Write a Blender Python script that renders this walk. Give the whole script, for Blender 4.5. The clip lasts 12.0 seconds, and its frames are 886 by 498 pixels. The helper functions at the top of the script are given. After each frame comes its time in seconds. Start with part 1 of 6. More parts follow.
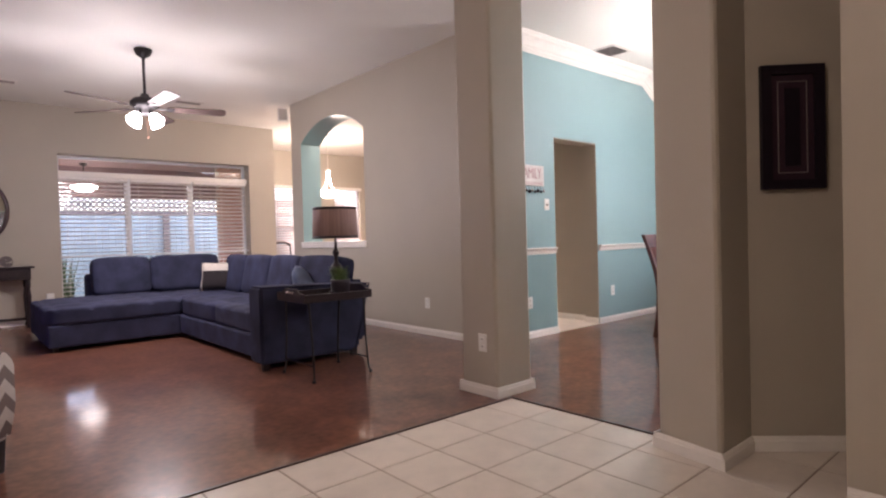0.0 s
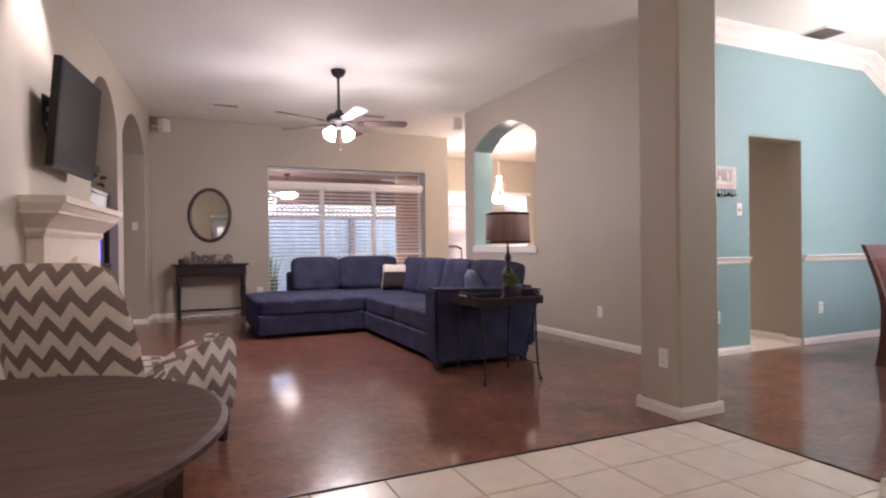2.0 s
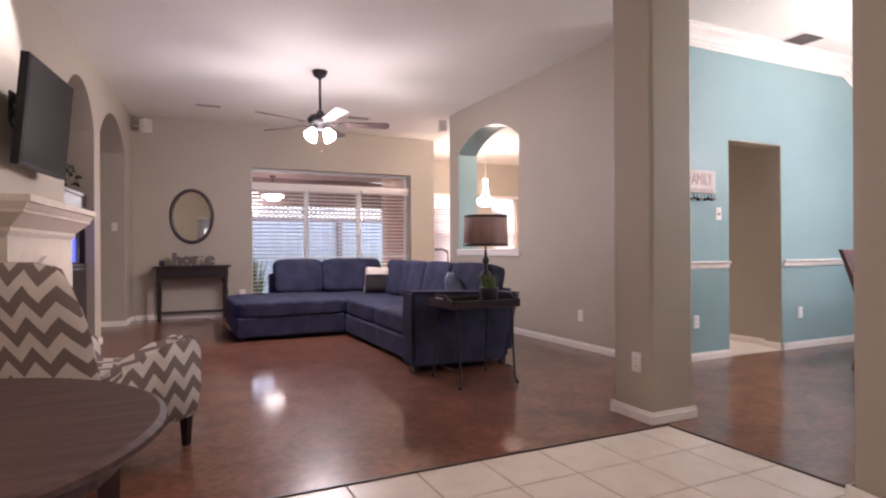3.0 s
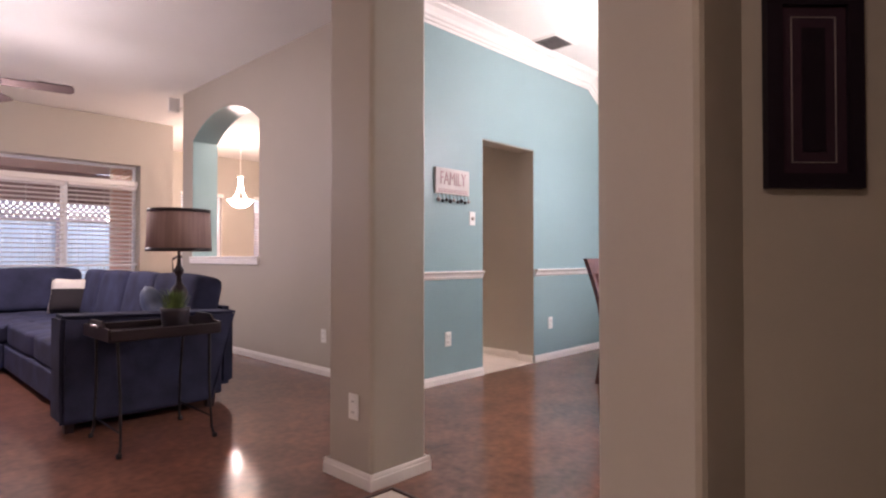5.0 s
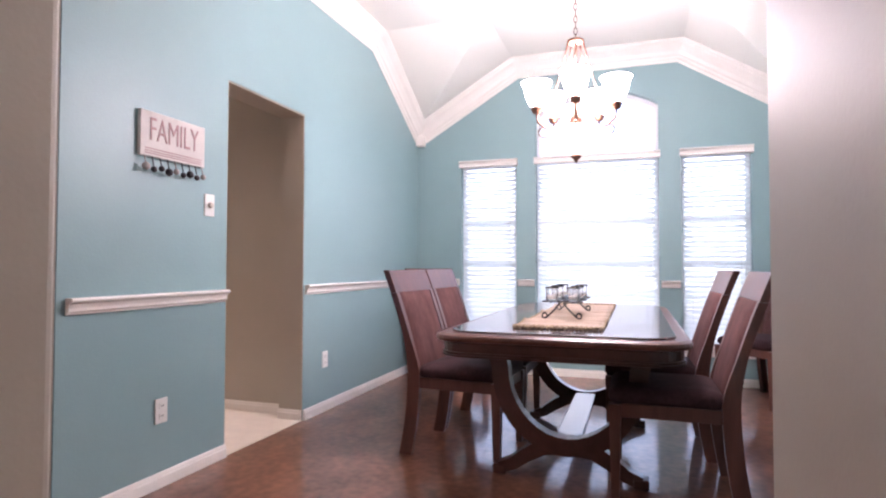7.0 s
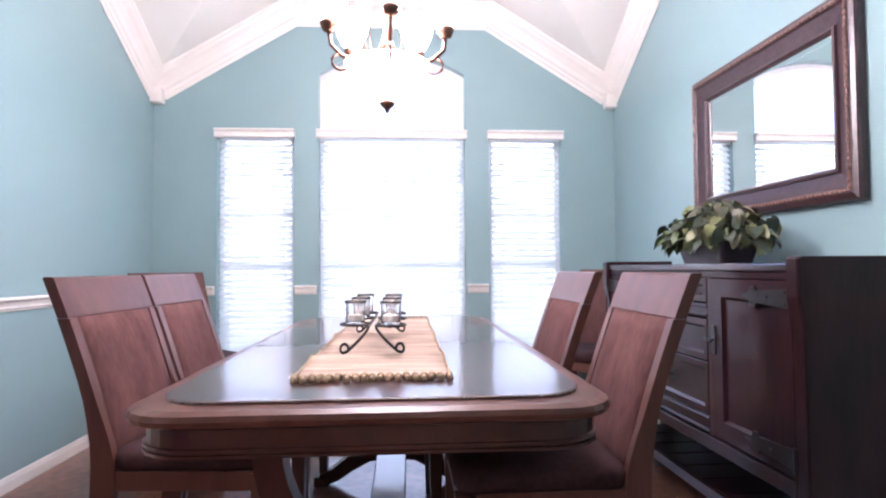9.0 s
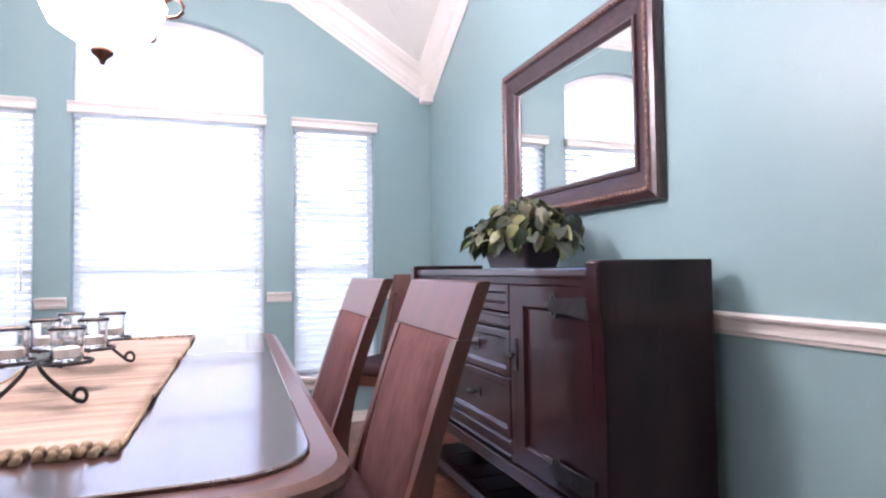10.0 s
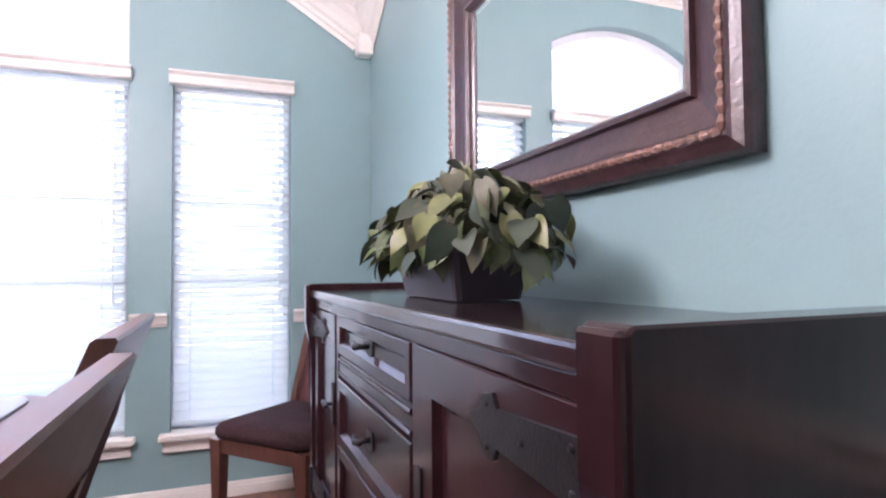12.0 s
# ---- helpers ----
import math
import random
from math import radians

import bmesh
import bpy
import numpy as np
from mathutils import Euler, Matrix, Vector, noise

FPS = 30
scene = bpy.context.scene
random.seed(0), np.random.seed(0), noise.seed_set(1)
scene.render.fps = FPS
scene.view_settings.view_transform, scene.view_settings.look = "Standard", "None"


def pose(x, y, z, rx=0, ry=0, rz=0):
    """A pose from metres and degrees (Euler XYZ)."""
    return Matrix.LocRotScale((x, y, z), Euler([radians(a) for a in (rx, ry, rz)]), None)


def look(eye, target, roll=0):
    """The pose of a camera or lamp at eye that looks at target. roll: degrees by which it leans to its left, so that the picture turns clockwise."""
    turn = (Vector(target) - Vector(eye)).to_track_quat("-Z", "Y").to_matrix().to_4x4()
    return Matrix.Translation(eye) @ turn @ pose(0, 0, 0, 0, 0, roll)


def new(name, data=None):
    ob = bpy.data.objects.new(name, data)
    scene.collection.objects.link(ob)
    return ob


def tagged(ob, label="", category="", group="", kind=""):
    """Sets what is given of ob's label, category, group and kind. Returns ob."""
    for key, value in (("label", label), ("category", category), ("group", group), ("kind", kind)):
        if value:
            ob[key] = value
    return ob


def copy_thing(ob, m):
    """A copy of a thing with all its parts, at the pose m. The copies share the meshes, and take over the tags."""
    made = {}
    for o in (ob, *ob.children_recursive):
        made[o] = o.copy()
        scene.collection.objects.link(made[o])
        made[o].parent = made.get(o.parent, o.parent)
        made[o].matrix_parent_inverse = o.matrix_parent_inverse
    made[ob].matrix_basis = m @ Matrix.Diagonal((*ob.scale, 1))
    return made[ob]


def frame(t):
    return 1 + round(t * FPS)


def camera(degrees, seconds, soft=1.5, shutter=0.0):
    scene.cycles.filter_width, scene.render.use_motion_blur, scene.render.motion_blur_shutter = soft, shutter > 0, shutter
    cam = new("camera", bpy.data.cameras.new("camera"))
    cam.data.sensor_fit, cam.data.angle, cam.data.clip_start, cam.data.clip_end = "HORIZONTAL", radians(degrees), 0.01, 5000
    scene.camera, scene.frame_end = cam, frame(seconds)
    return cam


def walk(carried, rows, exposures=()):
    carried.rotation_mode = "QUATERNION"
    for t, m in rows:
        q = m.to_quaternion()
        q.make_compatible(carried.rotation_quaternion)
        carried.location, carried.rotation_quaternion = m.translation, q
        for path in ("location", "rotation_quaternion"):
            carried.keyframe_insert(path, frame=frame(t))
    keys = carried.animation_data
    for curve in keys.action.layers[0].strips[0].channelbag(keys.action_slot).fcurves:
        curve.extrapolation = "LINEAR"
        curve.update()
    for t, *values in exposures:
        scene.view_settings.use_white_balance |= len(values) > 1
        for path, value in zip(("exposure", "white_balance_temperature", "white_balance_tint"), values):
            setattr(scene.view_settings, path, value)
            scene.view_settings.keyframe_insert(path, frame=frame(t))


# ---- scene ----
cam = camera(75.7, 12.0, soft=2.2)
PATH = [
    (0, (1.333, 1.254, 1.035), (2.648, 2.76, 0.996), -1.6),
    (0.5, (1.322, 1.283, 1.042), (2.403, 2.966, 1.01), -1.5),
    (1, (1.309, 1.297, 1.042), (2.238, 3.068, 1.017), -1.1),
    (1.5, (1.299, 1.295, 1.039), (2.157, 3.102, 1.021), -0.8),
    (2, (1.303, 1.286, 1.043), (2.132, 3.106, 1.032), -0.7),
    (2.5, (1.333, 1.266, 1.041), (2.158, 3.088, 1.036), -0.5),
    (4.5, (2.075, 1.555, 1.002), (3.316, 3.123, 1.029), -0.0),
    (5, (2.369, 1.802, 1.018), (3.809, 3.189, 1.048), 0.0),
    (5.5, (2.676, 2.058, 1.039), (4.268, 3.269, 1.071), -0.0),
    (6, (2.963, 2.35, 1.034), (4.689, 3.36, 1.071), 0.1),
    (6.5, (3.293, 2.656, 1.04), (5.135, 3.434, 1.075), 0.1),
    (6.7, (3.419, 2.757, 1.038), (5.286, 3.474, 1.084), 0.1),
    (8.3, (4.436, 3.141, 1.027), (6.415, 3.43, 1.09), 0.1),
    (8.5, (4.539, 3.142, 1.022), (6.526, 3.355, 1.086), 0.1),
    (9, (4.755, 3.131, 1.03), (6.75, 3.001, 1.096), -0.4),
    (9.5, (4.941, 3.024, 1.021), (6.891, 2.586, 1.09), -0.6),
    (10, (5.131, 2.84, 1.037), (7.012, 2.163, 1.11), -0.8),
    (10.5, (5.36, 2.642, 1.046), (7.174, 1.801, 1.119), -1.0),
    (11, (5.591, 2.47, 1.067), (7.344, 1.509, 1.136), -1.2),
    (11.5, (5.835, 2.293, 1.086), (7.587, 1.331, 1.152), -1.3),
    (12, (6.055, 2.218, 1.099), (7.927, 1.519, 1.173), -0.5),
]
EXPOSURES = [(0, 2.34, 6300, 25), (2.5, 2.41, 6300, 27), (5.0, 2.37, 6400, 34), (6.5, 2.42, 6250, 34), (8.5, 2.66, 5970, 33), (12, 2.62, 6080, 34)]
walk(cam, [(t, look(eye, target, roll)) for t, eye, target, roll in PATH], EXPOSURES)

# ---- daylight and lamps ----
world = bpy.data.worlds.new("daylight")
scene.world = world
world.use_nodes = True
wn = world.node_tree
sky = wn.nodes.new("ShaderNodeTexSky")
sky.sky_type = "NISHITA"
sky.sun_disc = False
sky.sun_elevation, sky.sun_rotation = radians(48), radians(333)
wn.links.new(sky.outputs[0], wn.nodes["Background"].inputs[0])
wn.nodes["Background"].inputs[1].default_value = 0.15
sun = new("sun", bpy.data.lights.new("sun", "SUN"))
sun.data.energy, sun.data.angle, sun.data.color = 5.0, radians(0.6), (1.0, 0.95, 0.88)
sun.matrix_basis = look((0, 0, 0), (0.3, -0.6, -0.74))
tagged(sun, "afternoon sun over the houses", "sun", kind="structure")


def lamp(name, kind, place, watts, colour, radius=0.1):
    ob = new(name, bpy.data.lights.new(name, kind))
    ob.data.energy, ob.data.color = watts, colour
    if kind in ("POINT", "SPOT"):
        ob.data.shadow_soft_size = radius
    ob.location = place
    return ob


WARM = (1.0, 0.86, 0.70)
COOL = (1.0, 0.95, 0.90)
fan_bulb = lamp("fan_bulb", "POINT", (2.93, 7.67, 2.08), 21, COOL, 0.32)
fan_down = lamp("fan_down", "SPOT", (2.93, 7.67, 2.10), 10, COOL, 0.32)
fan_down.data.spot_size, fan_down.data.spot_blend = radians(172), 0.8
chandelier_bulb = lamp("chandelier_bulb", "POINT", (6.95, 3.2, 2.20), 18, COOL, 0.12)
pendant_bulb = lamp("pendant_bulb", "POINT", (6.95, 11.0, 2.2), 27, WARM, 0.1)
# added fill lamp for the kitchen, its fixture out of view
kitchen_fill = lamp("kitchen_fill", "POINT", (6.6, 8.2, 2.86), 28, WARM, 0.12)
# unseen lamp added to brighten the entry walls and tiles
entry_fill = lamp("entry_fill", "POINT", (0.6, 2.0, 2.82), 11.3, WARM, 0.13)
for y, w, p in ((4.255, 0.54, 0.9), (3.23, 1.09, 2.0), (2.205, 0.54, 0.9)):
    sky_light = lamp("window_sky", "AREA", (9.32, y, 1.2), p, (0.86, 0.94, 1.0))
    sky_light.data.shape, sky_light.data.size, sky_light.data.size_y = "RECTANGLE", w, 1.68
    sky_light.matrix_basis = look((9.32, y, 1.2), (8.0, y, 1.2))
tv_spot = lamp("tv_spot", "SPOT", (0.95, 5.7, 2.98), 16, COOL, 0.04)
tv_spot.data.spot_size, tv_spot.data.spot_blend = radians(75), 0.6
tv_spot.matrix_basis = look((0.95, 5.7, 2.98), (0.45, 5.7, 2.3))

# ---- materials ----


def mat(name, colour, rough=0.6, metal=0.0, vary=0.10, scale=6.0, grain=60.0, bump=0.05, depth=0.004,
        spec=0.5, coat=0.0, per_object=0.0, stretch=(1, 1, 1), uneven=0.04, fine=0.2):
    """A surface with variation at two scales, a fine relief and uneven gloss."""
    m = bpy.data.materials.new(name)
    m.use_nodes = True
    t = m.node_tree
    b = t.nodes["Principled BSDF"]
    b.inputs["Metallic"].default_value = metal
    b.inputs["Specular IOR Level"].default_value = spec
    b.inputs["Coat Weight"].default_value = coat
    b.inputs["Coat Roughness"].default_value = 0.29
    co = t.nodes.new("ShaderNodeTexCoord")
    mp = t.nodes.new("ShaderNodeMapping")
    mp.inputs["Scale"].default_value = stretch
    shift = t.nodes.new("ShaderNodeObjectInfo")
    far = t.nodes.new("ShaderNodeMath")
    far.operation = "MULTIPLY"
    far.inputs[1].default_value = 37.0
    t.links.new(shift.outputs["Random"], far.inputs[0])
    t.links.new(far.outputs[0], mp.inputs["Location"])
    t.links.new(co.outputs["Object"], mp.inputs[0])
    n1, n2 = t.nodes.new("ShaderNodeTexNoise"), t.nodes.new("ShaderNodeTexNoise")
    n1.inputs["Scale"].default_value, n1.inputs["Detail"].default_value = scale, 4
    n2.inputs["Scale"].default_value, n2.inputs["Detail"].default_value = grain, 1
    for n in (n1, n2):
        t.links.new(mp.outputs[0], n.inputs["Vector"])
    ramp = t.nodes.new("ShaderNodeValToRGB")
    lo = [max(0.0, c * (1 - vary)) for c in colour]
    hi = [min(1.0, c * (1 + vary)) for c in colour]
    ramp.color_ramp.elements[0].color, ramp.color_ramp.elements[1].color = (*lo, 1), (*hi, 1)
    ramp.color_ramp.elements[0].position, ramp.color_ramp.elements[1].position = 0.3, 0.7
    mix = t.nodes.new("ShaderNodeMath")
    mix.operation = "MULTIPLY_ADD"
    mix.inputs[1].default_value = fine
    t.links.new(n2.outputs["Fac"], mix.inputs[0])
    half = t.nodes.new("ShaderNodeMath")
    half.operation = "MULTIPLY"
    half.inputs[1].default_value = 1 - fine
    t.links.new(n1.outputs["Fac"], half.inputs[0])
    t.links.new(half.outputs[0], mix.inputs[2])
    last = mix.outputs[0]
    if per_object:
        info = t.nodes.new("ShaderNodeObjectInfo")
        add = t.nodes.new("ShaderNodeMath")
        add.operation = "MULTIPLY_ADD"
        add.inputs[1].default_value = per_object
        t.links.new(info.outputs["Random"], add.inputs[0])
        t.links.new(last, add.inputs[2])
        last = add.outputs[0]
    t.links.new(last, ramp.inputs[0])
    t.links.new(ramp.outputs[0], b.inputs["Base Color"])
    ro = t.nodes.new("ShaderNodeMapRange")
    ro.inputs["To Min"].default_value, ro.inputs["To Max"].default_value = max(0.02, rough - uneven), min(1, rough + uneven)
    t.links.new(n1.outputs["Fac"], ro.inputs[0])
    t.links.new(ro.outputs[0], b.inputs["Roughness"])
    if bump:
        bu = t.nodes.new("ShaderNodeBump")
        bu.inputs["Strength"].default_value, bu.inputs["Distance"].default_value = bump, depth
        t.links.new(n2.outputs["Fac"], bu.inputs["Height"])
        t.links.new(bu.outputs[0], b.inputs["Normal"])
    return m


def glow(name, colour, strength):
    m = bpy.data.materials.new(name)
    m.use_nodes = True
    b = m.node_tree.nodes["Principled BSDF"]
    b.inputs["Base Color"].default_value = (*colour, 1)
    b.inputs["Roughness"].default_value = 0.35
    b.inputs["Emission Color"].default_value = (*colour, 1)
    b.inputs["Emission Strength"].default_value = strength
    return m


def glass(name, rough=0.0, tint=(1, 1, 1)):
    m = bpy.data.materials.new(name)
    m.use_nodes = True
    b = m.node_tree.nodes["Principled BSDF"]
    b.inputs["Base Color"].default_value = (*tint, 1)
    b.inputs["Transmission Weight"].default_value = 1
    b.inputs["Roughness"].default_value = rough
    b.inputs["IOR"].default_value = 1.45
    return m


def mirror_glass(name):
    m = bpy.data.materials.new(name)
    m.use_nodes = True
    b = m.node_tree.nodes["Principled BSDF"]
    b.inputs["Base Color"].default_value = (0.9, 0.92, 0.91, 1)
    b.inputs["Metallic"].default_value = 1
    b.inputs["Roughness"].default_value = 0.015
    return m


def chevron(name):
    """Woven cloth with zigzag bands, light on taupe."""
    m = mat(name, (0.62, 0.58, 0.54), 0.9, vary=0.06, scale=20, grain=400, bump=0.25, depth=0.002)
    t = m.node_tree
    b = t.nodes["Principled BSDF"]
    uv = t.nodes.new("ShaderNodeUVMap")
    sep = t.nodes.new("ShaderNodeSeparateXYZ")
    t.links.new(uv.outputs[0], sep.inputs[0])

    def math(op, a, bb=None):
        n = t.nodes.new("ShaderNodeMath")
        n.operation = op
        for i, v in enumerate((a, bb)):
            if v is None:
                continue
            if isinstance(v, (int, float)):
                n.inputs[i].default_value = v
            else:
                t.links.new(v, n.inputs[i])
        return n.outputs[0]

    zig = math("PINGPONG", sep.outputs[0], 0.072)
    level = math("ADD", sep.outputs[1], zig)
    stripe = math("GREATER_THAN", math("FRACT", math("DIVIDE", level, 0.128)), 0.5)
    mixn = t.nodes.new("ShaderNodeMix")
    mixn.data_type = "RGBA"
    t.links.new(stripe, mixn.inputs[0])
    src = b.inputs["Base Color"].links[0].from_socket
    t.links.new(src, mixn.inputs[6])
    mixn.inputs[7].default_value = (0.20, 0.155, 0.145, 1)
    t.links.new(mixn.outputs[2], b.inputs["Base Color"])
    return m




def polish(m, index, rough):
    """A thin sealed film over a surface: sharp gloss that grows towards grazing."""
    t = m.node_tree
    g = t.nodes.new("ShaderNodeBsdfGlossy")
    g.inputs["Roughness"].default_value = rough
    mx = t.nodes.new("ShaderNodeMixShader")
    fr = t.nodes.new("ShaderNodeFresnel")
    fr.inputs[0].default_value = index
    t.links.new(fr.outputs[0], mx.inputs[0])
    t.links.new(t.nodes["Principled BSDF"].outputs[0], mx.inputs[1])
    t.links.new(g.outputs[0], mx.inputs[2])
    t.links.new(mx.outputs[0], t.nodes["Material Output"].inputs[0])


M_TAUPE = mat("taupe_wall_paint", (0.43, 0.385, 0.318), 0.55, vary=0.03, scale=2, grain=90, bump=0.12, depth=0.003)
M_TEAL = mat("teal_wall_paint", (0.240, 0.372, 0.385), 0.42, vary=0.03, scale=2, grain=90, bump=0.15, depth=0.003)
M_CEIL = mat("ceiling_paint", (0.80, 0.785, 0.735), 0.8, vary=0.02, scale=2, grain=120, bump=0.2, depth=0.003)
M_WHITE = mat("white_trim_paint", (0.80, 0.76, 0.71), 0.38, vary=0.03, scale=8, grain=80, bump=0.03)
M_FLOOR = mat("stained_concrete", (0.200, 0.085, 0.054), 0.30, vary=0.45, scale=5, grain=24, bump=0.0, spec=0.09, uneven=0.0, fine=0.45)
M_TILE = mat("cream_floor_tile", (0.66, 0.59, 0.52), 0.30, vary=0.08, scale=9, grain=40, bump=0.02, per_object=0.12, uneven=0.01)
M_GROUT = mat("grout", (0.33, 0.25, 0.19), 0.9, vary=0.15, scale=20, grain=200)
M_EDGE = mat("dark_edge_strip", (0.06, 0.03, 0.025), 0.4)
M_SLAT = mat("white_blind_slat", (0.90, 0.90, 0.90), 0.4, vary=0.02)
tn = M_SLAT.node_tree
lit = tn.nodes.new("ShaderNodeBsdfTranslucent")
lit.inputs[0].default_value = (0.76, 0.90, 0.92, 1)
blend = tn.nodes.new("ShaderNodeMixShader")
blend.inputs[0].default_value = 0.45
tn.links.new(tn.nodes["Principled BSDF"].outputs[0], blend.inputs[1])
tn.links.new(lit.outputs[0], blend.inputs[2])
tn.links.new(blend.outputs[0], tn.nodes["Material Output"].inputs[0])
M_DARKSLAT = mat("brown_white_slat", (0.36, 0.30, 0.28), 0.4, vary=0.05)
M_PATIOSLAT = mat("patio_blind_slat", (0.84, 0.80, 0.77), 0.4, vary=0.05)
M_VINYL = mat("white_window_frame", (0.75, 0.76, 0.78), 0.35, vary=0.02)
M_PANE = glass("window_glass")
M_DOORPANE = glass("smoked_door_glass", 0.1, (0.05, 0.045, 0.045))
M_MIRROR = mirror_glass("mirror_silver")
M_PLATE = mat("white_plastic", (0.80, 0.79, 0.75), 0.3, vary=0.02)
M_BLADE = mat("dull_fan_blade", (0.075, 0.05, 0.045), 0.5, vary=0.25, scale=5, grain=60, spec=0.25, stretch=(1, 6, 6))
M_DARK = mat("dark_hole", (0.02, 0.02, 0.02), 0.8)
M_TABLE = mat("mahogany_table", (0.055, 0.019, 0.014), 0.30, vary=0.25, scale=5, grain=40, bump=0.0, spec=0.2, stretch=(0.4, 3, 3), uneven=0.0)
M_TABLETOP = mat("lacquered_mahogany_top", (0.055, 0.019, 0.014), 0.30, vary=0.3, scale=5, grain=40, bump=0.0, spec=0.2, stretch=(0.4, 3, 3), uneven=0.0)
M_CHAIRWOOD = mat("cherry_chair_wood", (0.102, 0.040, 0.029), 0.33, vary=0.30, scale=5, grain=50, bump=0.02, spec=0.38, coat=0.06, stretch=(4, 4, 0.5))
M_SUEDE = mat("brown_suede", (0.105, 0.048, 0.045), 0.85, vary=0.35, scale=2.5, grain=12, bump=0.1, depth=0.002, spec=0.15, stretch=(6, 6, 0.8), fine=0.35)
M_SEAT = mat("dark_brown_suede_seat", (0.042, 0.020, 0.022), 0.85, vary=0.5, scale=7, grain=60, bump=0.2, depth=0.002, spec=0.15, fine=0.3)
M_BOARD = mat("dark_stained_oak", (0.024, 0.0090, 0.0110), 0.36, vary=0.45, scale=4, grain=30, bump=0.0, spec=0.06, stretch=(2, 2, 0.4), uneven=0.01)
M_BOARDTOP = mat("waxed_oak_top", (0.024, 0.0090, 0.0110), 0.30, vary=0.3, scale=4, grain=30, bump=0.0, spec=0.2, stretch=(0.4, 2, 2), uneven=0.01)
M_IRON = mat("black_iron", (0.035, 0.032, 0.034), 0.45, metal=0.7, vary=0.3, scale=30, grain=200, bump=0.15)
M_BRONZE = mat("bronze_metal", (0.16, 0.085, 0.06), 0.38, metal=0.85, vary=0.3, scale=20, grain=120)
M_SOFA = mat("navy_microfibre", (0.030, 0.033, 0.064), 0.9, vary=0.45, scale=5, grain=120, bump=0.3, depth=0.003, spec=0.2)
M_SOFADARK = mat("dark_cushion_cloth", (0.016, 0.011, 0.013), 0.9, vary=0.3, scale=8, grain=200)
M_CREAM = mat("cream_cloth", (0.55, 0.50, 0.44), 0.9, vary=0.1, scale=10, grain=300, bump=0.2)
M_BLUECLOTH = mat("blue_grey_satin", (0.10, 0.13, 0.20), 0.45, vary=0.25, scale=10, grain=200)
M_ESPRESSO = mat("espresso_wood", (0.026, 0.017, 0.019), 0.36, vary=0.35, scale=5, grain=60, bump=0.02, spec=0.3, stretch=(1, 6, 6))
M_ROUND = mat("walnut_round_table", (0.078, 0.046, 0.043), 0.55, vary=0.45, scale=4, grain=40, bump=0.02, spec=0.15, stretch=(1, 6, 1))
polish(M_FLOOR, 1.55, 0.10)
polish(M_TABLE, 1.35, 0.15)
polish(M_TABLETOP, 2.3, 0.09)
polish(M_BOARD, 1.37, 0.14)
polish(M_BOARDTOP, 1.9, 0.12)
M_CHEVRON = chevron("chevron_cloth")
M_STONE = mat("cast_stone", (0.66, 0.60, 0.52), 0.8, vary=0.06, scale=8, grain=120, bump=0.2)
M_BLACK = mat("black_plastic", (0.008, 0.008, 0.009), 0.36, vary=0.1, spec=0.25)
M_SCREEN = mat("tv_screen", (0.007, 0.0065, 0.007), 0.36, vary=0.3, bump=0.0, spec=0.12)
M_SHADE = mat("brown_lampshade", (0.33, 0.22, 0.20), 0.8, vary=0.2, scale=3, grain=60, bump=0.1, stretch=(12, 12, 0.3))
M_GRASS = mat("grass_blade", (0.09, 0.15, 0.04), 0.5, vary=0.4, scale=20)
M_POT = mat("dark_planter", (0.035, 0.028, 0.036), 0.5, vary=0.2, scale=12)
M_RUNNER = mat("runner_cloth", (0.42, 0.315, 0.25), 0.9, vary=0.4, scale=4, grain=120, bump=0.4, stretch=(9, 0.7, 1))
M_FRINGE = mat("runner_fringe", (0.32, 0.235, 0.15), 0.9, vary=0.35, scale=40, grain=300)
M_CUP = glass("clear_votive_glass", 0.02)
M_WAX = mat("white_wax", (0.80, 0.78, 0.74), 0.5, vary=0.03)
M_SHADEGLOW = glow("lit_frosted_glass", (1.0, 0.94, 0.86), 11.0)
M_FANGLOW = glow("lit_fan_glass", (1.0, 0.95, 0.88), 4.0)
M_BOWLGLOW = glow("lit_alabaster_glass", (1.0, 0.86, 0.68), 3.5)
M_PATIOGLOW = glow("lit_patio_glass", (1.0, 0.93, 0.82), 3.4)
M_BLUEGLOW = glow("blue_led_panel", (0.02, 0.04, 1.0), 1.2)
M_PICFRAME = mat("black_brown_frame", (0.014, 0.009, 0.014), 0.45, vary=0.2, spec=0.15)
M_PICMAT = mat("dark_plum_mat", (0.040, 0.021, 0.030), 0.8, vary=0.15, spec=0.1)
M_PICLINE = mat("silver_line", (0.35, 0.30, 0.28), 0.4, metal=0.4)
M_MIRFRAME = mat("brown_carved_wood", (0.046, 0.021, 0.024), 0.33, vary=0.5, scale=40, grain=110, bump=0.35, depth=0.003, coat=0.25, spec=0.5)
M_BEAD = mat("worn_gilt", (0.20, 0.11, 0.085), 0.3, vary=0.6, scale=40, grain=200)
M_SIGN = mat("white_sign_board", (0.62, 0.58, 0.55), 0.7, vary=0.12, scale=12, grain=100)
M_SIGNINK = mat("grey_red_ink", (0.42, 0.26, 0.26), 0.8, vary=0.2)
M_HOME = mat("grey_letters", (0.13, 0.105, 0.10), 0.7, vary=0.2, scale=20)
M_BRICK = mat("orange_brick", (0.34, 0.185, 0.135), 0.85, vary=0.2, scale=10, grain=60, bump=0.3, per_object=0.3)
M_MORTAR = mat("mortar", (0.45, 0.40, 0.35), 0.9)
